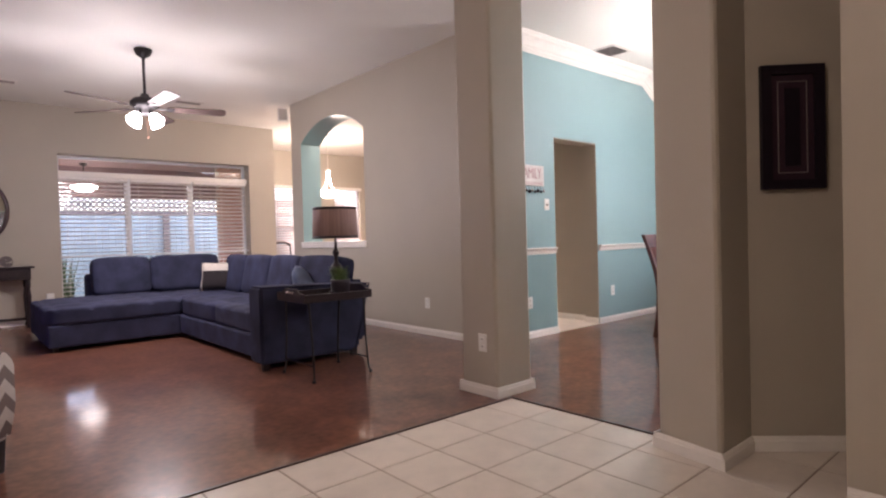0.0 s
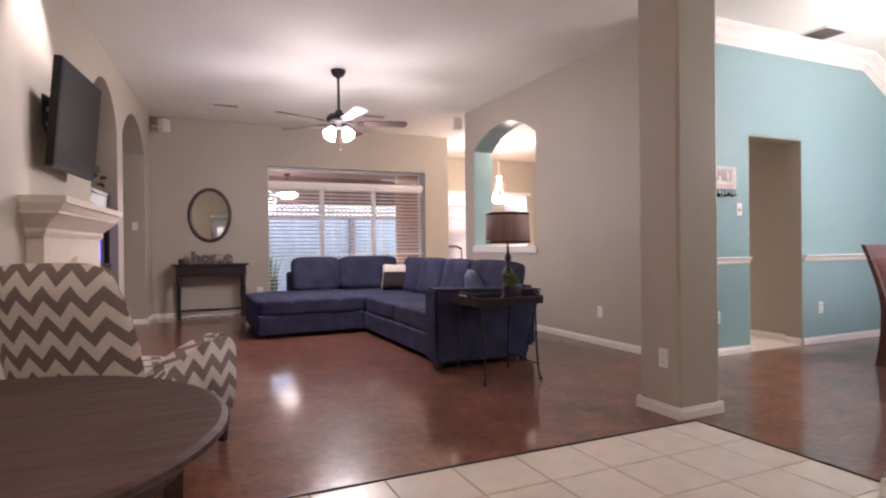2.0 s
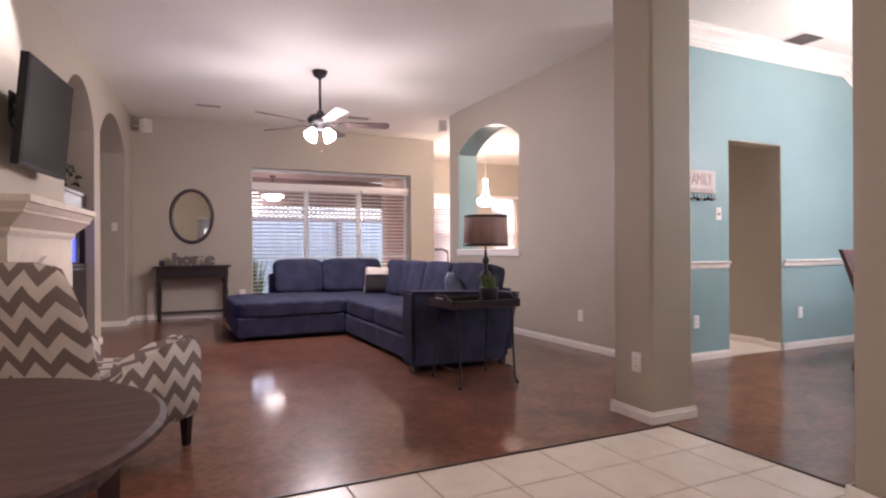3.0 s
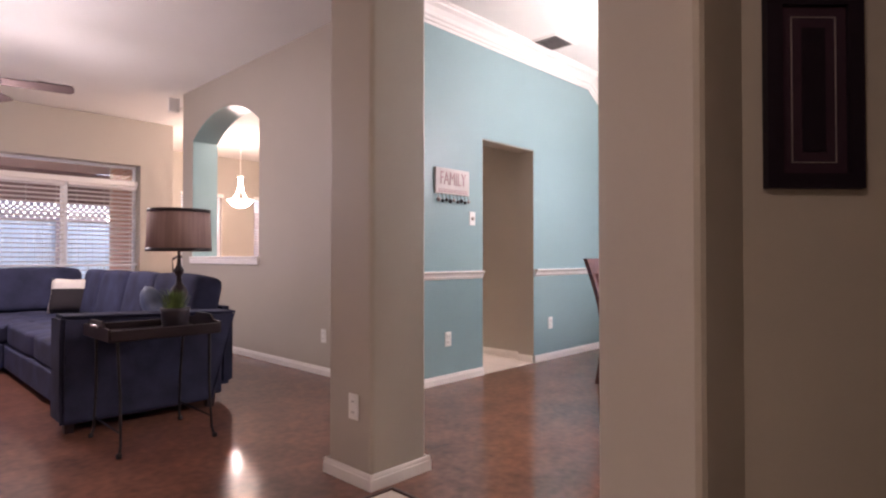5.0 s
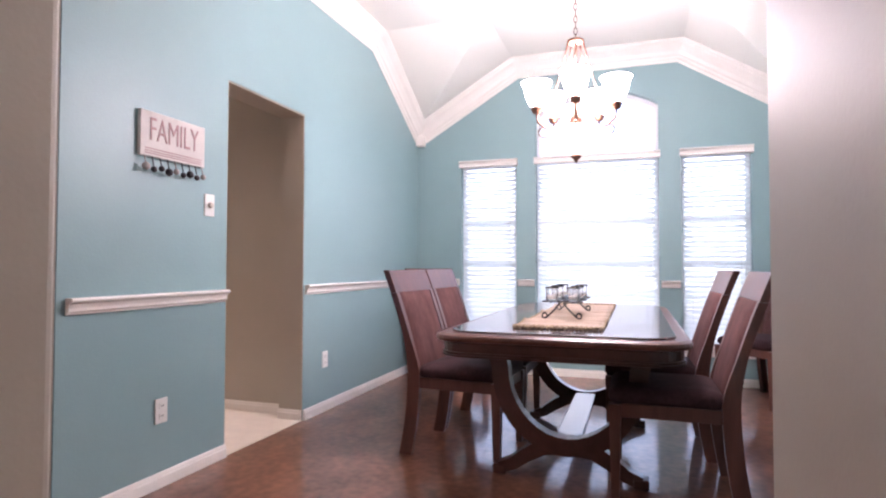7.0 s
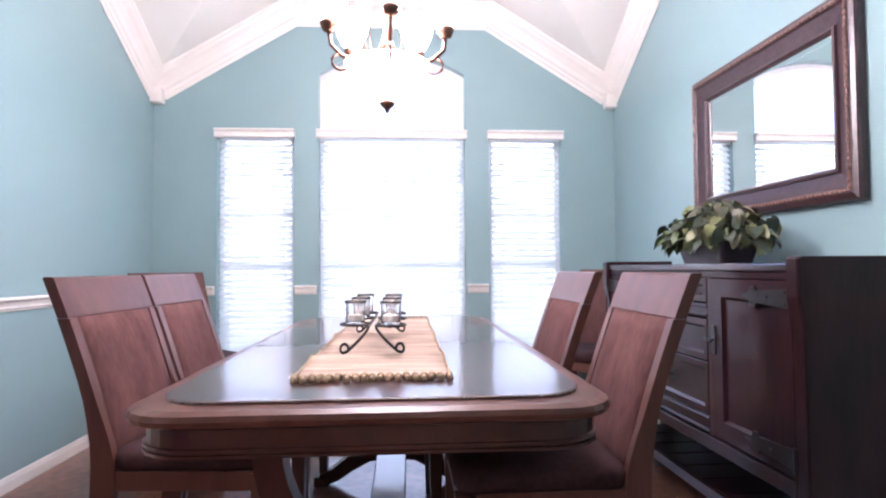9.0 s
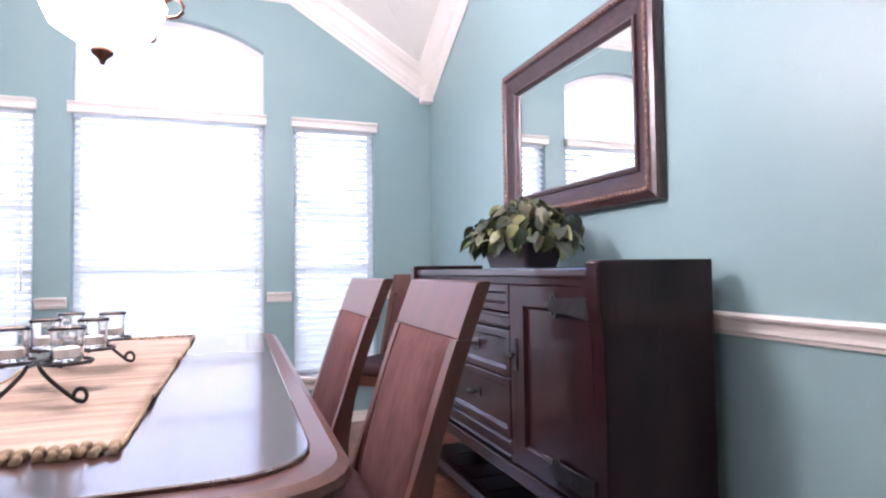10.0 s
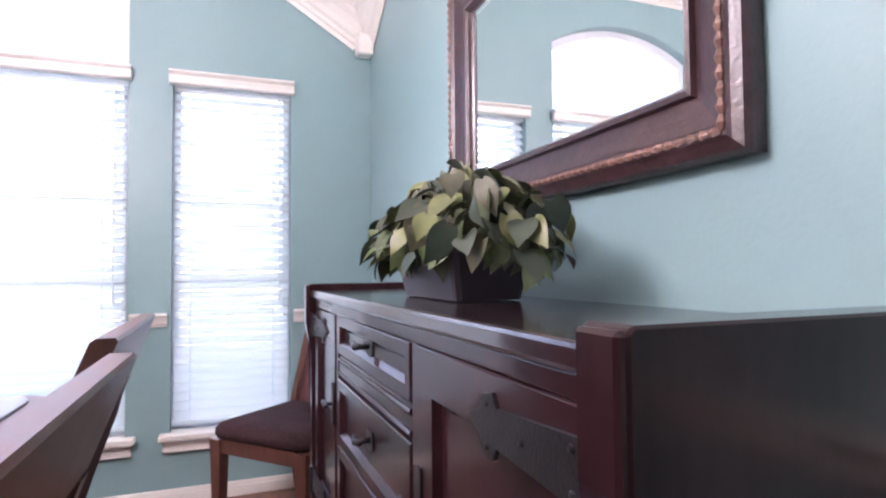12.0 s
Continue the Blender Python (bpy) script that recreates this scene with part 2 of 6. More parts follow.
M_FENCE = mat("pale_fence_board", (0.50, 0.61, 0.66), 0.7, vary=0.15, scale=3, grain=50, per_object=0.25)
M_LATTICE = mat("lattice_wood", (0.30, 0.25, 0.24), 0.7, vary=0.2)
M_PATIO = mat("patio_concrete", (0.42, 0.39, 0.36), 0.9, vary=0.12)
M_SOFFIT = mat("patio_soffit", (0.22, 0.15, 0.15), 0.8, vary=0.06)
M_LAWN = mat("lawn", (0.085, 0.12, 0.04), 0.9, vary=0.4, scale=3, grain=60, bump=0.5)
M_SHRUB = mat("shrub_leaf", (0.06, 0.10, 0.035), 0.6, vary=0.4, scale=20)
M_HOUSE = mat("neighbour_siding", (0.72, 0.69, 0.66), 0.9, vary=0.1, scale=4, grain=30)
M_ROOF = mat("roof_shingle", (0.40, 0.38, 0.37), 0.9, vary=0.2, scale=5, grain=40)
M_WINDARK = mat("neighbour_window", (0.05, 0.06, 0.08), 0.1)

# ---- mesh tools ----


def box(bm, x0, x1, y0, y1, z0, z1, bevel=0.0, m=None, seg=1):
    r = bmesh.ops.create_cube(bm, size=1.0)
    vs = r["verts"]
    for v in vs:
        v.co = Vector(((x0 + x1) / 2 + v.co.x * (x1 - x0), (y0 + y1) / 2 + v.co.y * (y1 - y0), (z0 + z1) / 2 + v.co.z * (z1 - z0)))
    if bevel:
        es = list({e for v in vs for e in v.link_edges})
        out = bmesh.ops.bevel(bm, geom=es, offset=bevel, segments=seg, affect="EDGES", profile=0.5)
        vs = list({v for f in out["faces"] for v in f.verts} | {v for v in vs if v.is_valid})
    if m is not None:
        for v in vs:
            v.co = m @ v.co
    return vs


def rbox(x0, x1, y0, y1, z0, z1, bevel=0.004, m=None, seg=2):
    bm = bmesh.new()
    box(bm, x0, x1, y0, y1, z0, z1, bevel, m, seg)
    return bm


def lathe(bm, profile, n=24, m=None, closed=False):
    """Turns (radius, height) points round the z axis."""
    m = m or Matrix()
    rings = []
    for r, z in profile:
        if r < 1e-5:
            rings.append([bm.verts.new(m @ Vector((0, 0, z)))])
        else:
            rings.append([bm.verts.new(m @ Vector((r * math.cos(2 * math.pi * i / n), r * math.sin(2 * math.pi * i / n), z))) for i in range(n)])
    for a, b in zip(rings, rings[1:]):
        for i in range(n):
            j = (i + 1) % n
            q = [a[i % len(a)], a[j % len(a)], b[j % len(b)], b[i % len(b)]]
            q = list(dict.fromkeys(q))
            if len(q) > 2:
                bm.faces.new(q)


def tube(bm, pts, radius, n=8):
    """A round bar along pts; radius is a number or one for each point."""
    pts = [Vector(p) for p in pts]
    rad = radius if isinstance(radius, (list, tuple)) else [radius] * len(pts)
    up = Vector((0, 0, 1))
    rings = []
    for i, p in enumerate(pts):
        d = (pts[min(i + 1, len(pts) - 1)] - pts[max(i - 1, 0)]).normalized()
        s = d.cross(up)
        if s.length < 0.05:
            s = d.cross(Vector((1, 0, 0)))
        s.normalize()
        w = s.cross(d).normalized()
        rings.append([bm.verts.new(p + rad[i] * (math.cos(2 * math.pi * k / n) * s + math.sin(2 * math.pi * k / n) * w)) for k in range(n)])
    for a, b in zip(rings, rings[1:]):
        for k in range(n):
            bm.faces.new((a[k], a[(k + 1) % n], b[(k + 1) % n], b[k]))
    bm.faces.new(rings[0][::-1])
    bm.faces.new(rings[-1])


def slab(bm, poly, w0, w1, frame_fn):
    """A flat outline (u, v) given thickness from w0 to w1; frame_fn(u, v, w) places it."""
    a = [bm.verts.new(frame_fn(u, v, w0)) for u, v in poly]
    b = [bm.verts.new(frame_fn(u, v, w1)) for u, v in poly]
    n = len(poly)
    bm.faces.new(a[::-1])
    bm.faces.new(b)
    for i in range(n):
        bm.faces.new((a[i], a[(i + 1) % n], b[(i + 1) % n], b[i]))


def on_x(u, v, w):
    return Vector((w, u, v))


def on_y(u, v, w):
    return Vector((u, w, v))


def on_z(u, v, w):
    return Vector((u, v, w))


def profile_run(bm, pts, profile, frame_fn, caps=True):
    """Sweeps a moulding along pts (u, v) in a wall; profile is (down, out)."""
    n = len(pts)
    rings = []
    for i, p in enumerate(pts):
        dirs = []
        if i > 0:
            dirs.append((Vector(p) - Vector(pts[i - 1])).normalized())
        if i < n - 1:
            dirs.append((Vector(pts[i + 1]) - Vector(p)).normalized())
        nrm = [Vector((d.y, -d.x)) for d in dirs]
        off = nrm[0] if len(nrm) == 1 else (nrm[0] + nrm[1]) / (1 + nrm[0].dot(nrm[1]))
        rings.append([bm.verts.new(frame_fn(p[0] + off.x * dn, p[1] + off.y * dn, out)) for dn, out in profile])
    k = len(profile)
    for a, b in zip(rings, rings[1:]):
        for i in range(k - 1):
            bm.faces.new((a[i], a[i + 1], b[i + 1], b[i]))
    if caps:
        bm.faces.new(rings[0])
        bm.faces.new(rings[-1][::-1])


def done(bm, name, smooth=False):
    bmesh.ops.recalc_face_normals(bm, faces=bm.faces[:])
    if smooth:
        for f in bm.faces:
            f.smooth = True
    me = bpy.data.meshes.new(name)
    bm.to_mesh(me)
    bm.free()
    return me


def part(name, bm, material, parent=None, label="", smooth=False):
    """Links a bmesh (or a ready mesh) as one object under a thing or a part."""
    me = bm if isinstance(bm, bpy.types.Mesh) else done(bm, name, smooth)
    if not me.materials:
        me.materials.append(material)
    ob = new(name, me)
    if parent is not None:
        ob.parent = parent
    if label:
        ob["label"] = label
    return ob


def thing(name, m, label, category, group="", kind=""):
    ob = new(name)
    ob.empty_display_size = 0.1
    ob.matrix_basis = m
    return tagged(ob, label, category, group, kind)


def setting(name, bm, material, label, category, smooth=False):
    return tagged(part(name, bm, material, smooth=smooth), label, category, kind="structure")


def lettering(text, size, depth, bold=0.0):
    c = bpy.data.curves.new("lettering", "FONT")
    c.body, c.size, c.extrude, c.offset = text, size, depth, bold
    c.align_x, c.align_y = "CENTER", "CENTER"
    ob = bpy.data.objects.new("lettering", c)
    scene.collection.objects.link(ob)
    me = bpy.data.meshes.new_from_object(ob.evaluated_get(bpy.context.evaluated_depsgraph_get()))
    bpy.data.objects.remove(ob)
    bpy.data.curves.remove(c)
    return me


def box_uv(me, u_axis, v_axis):
    """Flat cloth coordinates in metres, chosen face by face."""
    uv = me.uv_layers.new(name="UVMap")
    for f in me.polygons:
        nx, ny, nz = (abs(c) for c in f.normal)
        for li in f.loop_indices:
            c = me.vertices[me.loops[li].vertex_index].co
            if nx >= ny and nx >= nz:
                uv.data[li].uv = (c.y, c.z)
            elif ny >= nz:
                uv.data[li].uv = (c.x, c.z)
            else:
                uv.data[li].uv = (c.x, c.y)
    return me


CZ = 3.05

# ---- structure: floors ----
bm = bmesh.new()
slab(bm, [(-1.2, 3.715), (4.03, 3.715), (4.03, 2.64), (4.60, 2.64), (4.60, 1.45), (9.1, 1.45), (9.1, 4.99), (9.1, 13.2), (-1.2, 13.2)], -0.2, 0.0, on_z)
floor = setting("floor", bm, M_FLOOR, "glossy mottled red-brown stained concrete floor", "floor")
tile_floor = setting("floor_tile", rbox(-1.2, 4.60, -0.7, 3.715, -0.2, -0.004, 0), M_GROUT, "cream ceramic tile floor of the entry", "floor")
pantry_floor = setting("floor_pantry", rbox(6.0, 7.1, 5.0, 7.6, -0.1, 0.004, 0), M_TILE, "cream tile floor of the passage", "floor")
for name, a in (("trim", (-1.2, 4.04, 3.708, 3.728)), ("trim", (4.022, 4.042, 2.652, 3.708))):
    setting(name, rbox(*a, 0.0, 0.007, 0.003), M_EDGE, "dark edge strip between tile and concrete floor", "trim")

# ---- walls ----


def arch_points(u0, u1, spring, top, n=24):
    """Outline of an arch head, from u0 to u1."""
    w, h = (u1 - u0) / 2, top - spring
    r = (w * w + h * h) / (2 * h)
    a = math.asin(min(1, w / r))
    return [((u0 + u1) / 2 + r * math.sin(t), top - r + r * math.cos(t)) for t in [(-a + 2 * a * i / n) for i in range(n + 1)]]


def wall_with_holes(u0, u1, z0, z1, holes, w0, w1, fn):
    """A thick wall; each hole is (a, b, bottom, head points)."""
    bm = bmesh.new()
    at = u0
    for a, b, bottom, head in sorted(holes, key=lambda h: h[0]):
        if a > at:
            slab(bm, [(at, z0), (a, z0), (a, z1), (at, z1)], w0, w1, fn)
        if bottom > z0:
            slab(bm, [(a, z0), (b, z0), (b, bottom), (a, bottom)], w0, w1, fn)
        slab(bm, list(head) + [(b, z1), (a, z1)], w0, w1, fn)
        at = b
    if at < u1:
        slab(bm, [(at, z0), (u1, z0), (u1, z1), (at, z1)], w0, w1, fn)
    return bm


def flat(a, b, z):
    return [(a, z), (b, z)]


# dining room, teal
setting("wall_dining_north", wall_with_holes(5.223, 9.09, 0, 3.3, [(6.187, 6.956, 0, flat(6.187, 6.956, 2.06))], 5.0, 5.18, on_y),
        M_TEAL, "teal painted wall with a cased passage opening", "wall")
W1, W2, W3 = (3.975, 4.535), (2.675, 3.785), (1.925, 2.485)
SILL, HEAD, SPRING, CROWN = 0.33, 2.05, 2.52, 2.68
setting("wall_dining_east", wall_with_holes(1.3, 5.18, 0, 3.3, [
    (*W1, SILL, flat(*W1, HEAD)), (*W2, SILL, arch_points(*W2, SPRING, CROWN)), (*W3, SILL, flat(*W3, HEAD))], 9.093, 9.25, on_x),
    M_TEAL, "teal painted window wall of the dining room", "wall")
setting("wall_dining_south", rbox(4.26, 9.09, 1.34, 1.5, 0, 3.3, 0), M_TEAL, "teal painted wall behind the sideboard", "wall")
# wall between entry and dining room, with an alcove whose back runs at 45 degrees
WX, WE = 3.828, 4.74
bm = bmesh.new()
slab(bm, [(WX, 2.338), (WX + 0.006, 2.324), (WX + 0.02, 2.316), (4.144, 2.316), (4.46, 2.0), (4.46, 1.846), (WX + 0.02, 1.846), (WX + 0.006, 1.852), (WX, 1.866),
          (WX, -0.7), (WE, -0.7), (WE, 2.642), (WE - 0.007, 2.658), (WE - 0.025, 2.665), (3.94, 2.652), (3.917, 2.647), (3.902, 2.636), (3.893, 2.610)], 0, 3.05, on_z)
setting("wall_entry_east", bm, M_TAUPE, "taupe wall with a splayed picture alcove and rounded corners", "wall")
setting("wall_dining_west", rbox(WE + 0.002, WE + 0.012, 1.5, 2.61, 0, 3.05, 0), M_TEAL, "teal painted side of the entry wall", "wall")
# column
bm = bmesh.new()
c0, c1, d0, d1, r = 3.955, 4.29, 3.765, 4.088, 0.022
poly = []
for cx, cy, a0 in ((c1 - r, d1 - r, 0), (c0 + r, d1 - r, 90), (c0 + r, d0 + r, 180), (c1 - r, d0 + r, 270)):
    poly += [(cx + r * math.cos(radians(a0 + k * 22.5)), cy + r * math.sin(radians(a0 + k * 22.5))) for k in range(5)]
slab(bm, poly, 0, CZ, on_z)
setting("column", bm, M_TAUPE, "square taupe drywall column with rounded corners", "column")
# arch wall between living room and kitchen
A0, A1 = 7.13, 8.75
setting("wall_arch", wall_with_holes(5.006, 9.04, 0, CZ, [(A0, A1, 1.0, arch_points(A0, A1, 2.43, 2.69))], 5.22, 5.53, on_x),
        M_TAUPE, "taupe wall with an arched pass-through to the kitchen", "wall")
bm = bmesh.new()
head = arch_points(A0 + 0.001, A1 - 0.001, 2.429, 2.689)
path_in = [(A0 + 0.001, 1.03)] + head + [(A1 - 0.001, 1.03)]
inner = [(u + (0.004 if u < 7.94 else -0.004), v - (0.004 if v > 2.4 else 0)) for u, v in path_in]
for (a, b), (c, d) in zip(zip(path_in, path_in[1:]), zip(inner, inner[1:])):
    slab(bm, [a, b, d, c], 5.224, 5.526, on_x)
setting("trim_arch_reveal", bm, M_TEAL, "teal painted reveal of the arched pass-through", "trim")
bm = bmesh.new()
box(bm, 5.19, 5.56, A0 - 0.02, A1 + 0.02, 1.0, 1.03, 0.006, None, 2)
box(bm, 5.195, 5.218, A0 - 0.02, A1 + 0.02, 0.945, 0.998, 0.006, None, 2)
setting("trim_sill_ledge", bm, M_WHITE, "white ledge under the arched pass-through", "trim")
# far wall with the patio window
PW0, PW1, PZ0, PZ1 = 2.57, 5.34, 0.08, 2.38
setting("wall_living_north", wall_with_holes(-0.2, 5.80, 0, CZ, [(PW0, PW1, PZ0, flat(PW0, PW1, PZ1))], 10.9, 11.2, on_y),
        M_TAUPE, "taupe wall with a wide recessed patio window", "wall")
# breakfast nook and kitchen shell
NW1, NW2 = (6.75, 7.55), (8.25, 8.95)
setting("wall_nook_north", wall_with_holes(5.65, 9.2, 0, CZ, [(*NW1, 0.5, flat(*NW1, 2.28)), (*NW2, 0.5, flat(*NW2, 2.28))], 13.0, 13.15, on_y),
        M_TAUPE, "taupe wall of the breakfast nook with two windows", "wall")
setting("wall_nook_west", rbox(5.65, 5.798, 11.2, 13.0, 0, CZ, 0), M_TAUPE, "taupe side wall of the breakfast nook", "wall")
setting("wall_kitchen_east", rbox(9.1, 9.25, 5.18, 13.0, 0, CZ, 0), M_TAUPE, "taupe kitchen wall", "wall")
# passage behind the dining doorway
bm = bmesh.new()
box(bm, 7.05, 7.15, 5.18, 7.6, 0, 2.6)
box(bm, 6.0, 6.1, 5.18, 5.45, 0, 2.6)
box(bm, 6.187, 6.193, 5.003, 5.182, 0, 2.058)
box(bm, 6.950, 6.956, 5.003, 5.182, 0, 2.058)
box(bm, 6.193, 6.950, 5.003, 5.182, 2.050, 2.058)
setting("wall_passage", bm, M_TAUPE, "taupe walls and reveals of the passage", "wall")
setting("ceiling_passage", rbox(6.0, 7.15, 5.18, 7.6, 2.6, 2.7, 0), M_CEIL, "white passage ceiling", "ceiling")
bm = bmesh.new()
for a in ((5.76, 5.84, 0, 2.1), (6.62, 6.70, 0, 2.1)):
    box(bm, 7.03, 7.05, a[0], a[1], a[2], a[3], 0.006)
box(bm, 7.03, 7.05, 5.84, 6.62, 2.03, 2.1, 0.006)
box(bm, 7.036, 7.05, 5.84, 6.62, 0.005, 2.03, 0.0)
setting("door_1", bm, M_WHITE, "white closed door and casing in the passage", "door")
# left wall, with fireplace, niche and hall opening: u runs along the wall, w out of it
LEAN_WALL = math.atan(0.085)
LW = Matrix.Translation((0.32, 4.4, 0)) @ Matrix.Rotation(-LEAN_WALL, 4, "Z")


def on_left(u, v, w):
    return LW @ Vector((w, u, v))


N0, N1 = 2.84, 4.02      # media niche
H0, H1 = 4.32, 5.92      # hall opening
setting("wall_left", wall_with_holes(0, 6.75, 0, CZ, [(N0, N1, 0, arch_points(N0, N1, 2.33, 2.74)), (H0, H1, 0, arch_points(H0, H1, 2.38, 2.74))], -0.3, 0, on_left),
        M_TAUPE, "taupe fireplace wall with two arched openings", "wall")
bm = bmesh.new()
box(bm, -1.3, -1.2, N0 - 0.3, 8.0, 0, CZ, 0, LW)
box(bm, -1.2, -0.3, N0 - 0.12, N0 - 0.02, 0, CZ, 0, LW)
box(bm, -1.2, -0.3, N1 + 0.02, N1 + 0.12, 0, CZ, 0, LW)
box(bm, -1.2, -0.3, 6.75, 6.85, 0, CZ, 0, LW)
setting("wall_hall", bm, M_TAUPE, "taupe hall and niche walls", "wall")
setting("wall_west", rbox(-1.3, -1.2, -0.7, 13.2, 0, CZ, 0), M_TAUPE, "taupe outer wall", "wall")
setting("wall_west_jog", rbox(-1.2, 0.02, 4.25, 4.395, 0, CZ, 0), M_TAUPE, "taupe wall beside the fireplace", "wall")
FD0, FD1 = 2.18, 3.12
setting("wall_south", wall_with_holes(-1.3, WE, 0, CZ, [(FD0, FD1, 0, flat(FD0, FD1, 2.16))], -0.8, -0.7, on_y), M_TAUPE, "taupe wall behind the entry", "wall")

# ---- ceilings ----
bm = bmesh.new()
slab(bm, [(-1.3, -0.8), (4.26, -0.8), (4.26, 5.0), (5.22, 5.0), (5.22, 9.04), (9.25, 9.04), (9.25, 13.15), (-1.3, 13.15)], CZ, CZ + 0.2, on_z)
slab(bm, [(5.53, 5.18), (9.25, 5.18), (9.25, 9.038), (5.53, 9.038)], CZ, CZ + 0.2, on_z)
setting("ceiling", bm, M_CEIL, "off-white textured ceiling", "ceiling")
bm = bmesh.new()
KX, KN, KS, LOW = 8.04, 4.0, 2.46, 2.45
XE, YN, YS = 9.092, 5.0, 1.5
V = {k: bm.verts.new(p) for k, p in {
    "a": (4.26, YN, CZ), "b": (KX, YN, CZ), "c": (XE, YN, LOW), "d": (XE, KN, CZ), "e": (KX, KN, CZ), "f": (KX, KS, CZ), "g": (XE, KS, CZ),
    "h": (XE, YS, LOW), "i": (KX, YS, CZ), "j": (4.26, YS, CZ)}.items()}
for f in ("abefij", "bce", "ced", "defg", "fgh", "fhi"):
    bm.faces.new([V[k] for k in f])
for f in bm.faces:
    f.normal_update()
ret = bmesh.ops.extrude_face_region(bm, geom=bm.faces[:])
for v in [g for g in ret["geom"] if isinstance(g, bmesh.types.BMVert)]:
    v.co.z = CZ + 0.25
setting("ceiling_dining", bm, M_CEIL, "white tray ceiling with sloping corners", "ceiling")

# ---- crown, chair rail and baseboards ----
CROWN_P = [(0.0, 0.112), (0.018, 0.112), (0.026, 0.102), (0.040, 0.094), (0.062, 0.068), (0.092, 0.046), (0.118, 0.036), (0.132, 0.022), (0.150, 0.018), (0.158, 0.008), (0.18, 0.006), (0.18, 0.0)]


def crown(name, pts, fn):
    bm = bmesh.new()
    profile_run(bm, pts, CROWN_P, fn)
    return setting(name, bm, M_WHITE, "white crown moulding", "crown")


crown("trim_crown_north", [(5.23, CZ), (KX, CZ), (XE, LOW)], lambda u, v, w: Vector((u, 4.998 - w, v)))
crown("trim_crown_east", [(YS, LOW), (KS, CZ), (KN, CZ), (YN, LOW)], lambda u, v, w: Vector((9.091 - w, u, v)))
crown("trim_crown_south", [(WE + 0.02, CZ), (KX, CZ), (XE, LOW)], lambda u, v, w: Vector((u, 1.502 + w, v)))

for y0, y1 in ((YN - 0.088, YN - 0.002), (YS + 0.002, YS + 0.088)):
    setting("trim_crown_corner", rbox(9.005, 9.090, y0, y1, 2.255, 2.37, 0.012), M_WHITE, "white mitred corner of the crown moulding", "crown")

RAIL_P = [(0.0, 0.0), (0.0, 0.034), (0.008, 0.040), (0.016, 0.036), (0.022, 0.024), (0.040, 0.018), (0.052, 0.018), (0.058, 0.010), (0.066, 0.008), (0.066, 0.0)]
BASE_P = [(0.0, 0.0), (0.0, 0.007), (0.010, 0.011), (0.017, 0.011), (0.022, 0.015), (0.069, 0.016), (0.069, 0.0)]


def moulding(name, u0, u1, top, prof, fn, label, category):
    bm = bmesh.new()
    profile_run(bm, [(u0, top), (u1, top)], prof, fn)
    return setting(name, bm, M_WHITE, label, category)


def n_face(y):
    return lambda u, v, w: Vector((u, y - w, v))


def s_face(y):
    return lambda u, v, w: Vector((u, y + w, v))


def e_face(x):
    return lambda u, v, w: Vector((x - w, u, v))


def w_face(x):
    return lambda u, v, w: Vector((x + w, u, v))


RAILS = [(5.26, 6.175, n_face(4.998)), (6.968, 9.05, n_face(4.998)), (4.55, 4.96, e_face(9.091)), (3.80, 3.96, e_face(9.091)),
         (2.50, 2.66, e_face(9.091)), (1.54, 1.91, e_face(9.091)), (WE + 0.03, 9.05, s_face(1.502))]
for a, b, fn in RAILS:
    moulding("trim_chair_rail", a, b, 0.905, RAIL_P, fn, "white moulded chair rail", "rail")
BASES = [(5.22, 6.187, n_face(4.998)), (6.956, 9.09, n_face(4.998)), (1.5, 5.0, e_face(9.091)), (WE + 0.014, 9.09, s_face(1.502)),
         (4.985, 9.04, e_face(5.218)), (0.9, 2.57, n_face(10.898)), (5.34, 5.8, n_face(10.898)), (WX - 0.018, 4.138, n_face(2.314)),
         (-0.7, 1.862, e_face(WX - 0.002)),  (5.185, 5.755, e_face(7.048)),
         (3.939, 4.306, n_face(3.763)), (3.939, 4.306, s_face(4.090)), (3.749, 4.104, e_face(3.953)), (3.749, 4.104, w_face(4.292)),
         (5.80, 9.1, n_face(12.998)), (5.005, 5.18, e_face(6.948))]
for a, b, fn in BASES:
    moulding("baseboard", a, b, 0.070, BASE_P, fn, "white moulded baseboard", "baseboard")
for a, b in ((0.0, 1.0), (N1, H0), (H1, 6.6)):
    moulding("baseboard", a, b, 0.070, BASE_P, lambda u, v, w: on_left(u, v, w + 0.002), "white moulded baseboard", "baseboard")
bm = bmesh.new()
profile_run(bm, [(0.0, 0.070), (0.44, 0.070)], BASE_P, lambda u, v, w: Vector((4.141 + 0.7071 * (u - w), 2.314 - 0.7071 * (u + w), v)))
setting("baseboard", bm, M_WHITE, "white moulded baseboard", "baseboard")
for p, q in (((3.826, 2.301), (3.897, 2.664)), ((3.880, 2.653), (WE, 2.667))):
    run = (Vector(q) - Vector(p)).normalized()
    bm = bmesh.new()
    profile_run(bm, [(0.0, 0.070), ((Vector(q) - Vector(p)).length, 0.070)], BASE_P,
                lambda u, v, w, p=p, run=run: Vector((p[0] + run.x * u - run.y * w, p[1] + run.y * u + run.x * w, v)))
    setting("baseboard", bm, M_WHITE, "white moulded baseboard", "baseboard")
moulding("baseboard", -0.3, 0.0, 0.070, BASE_P, lambda u, v, w: on_left(H1 - w - 0.002, v, u), "white moulded baseboard", "baseboard")

# ---- windows and blinds ----


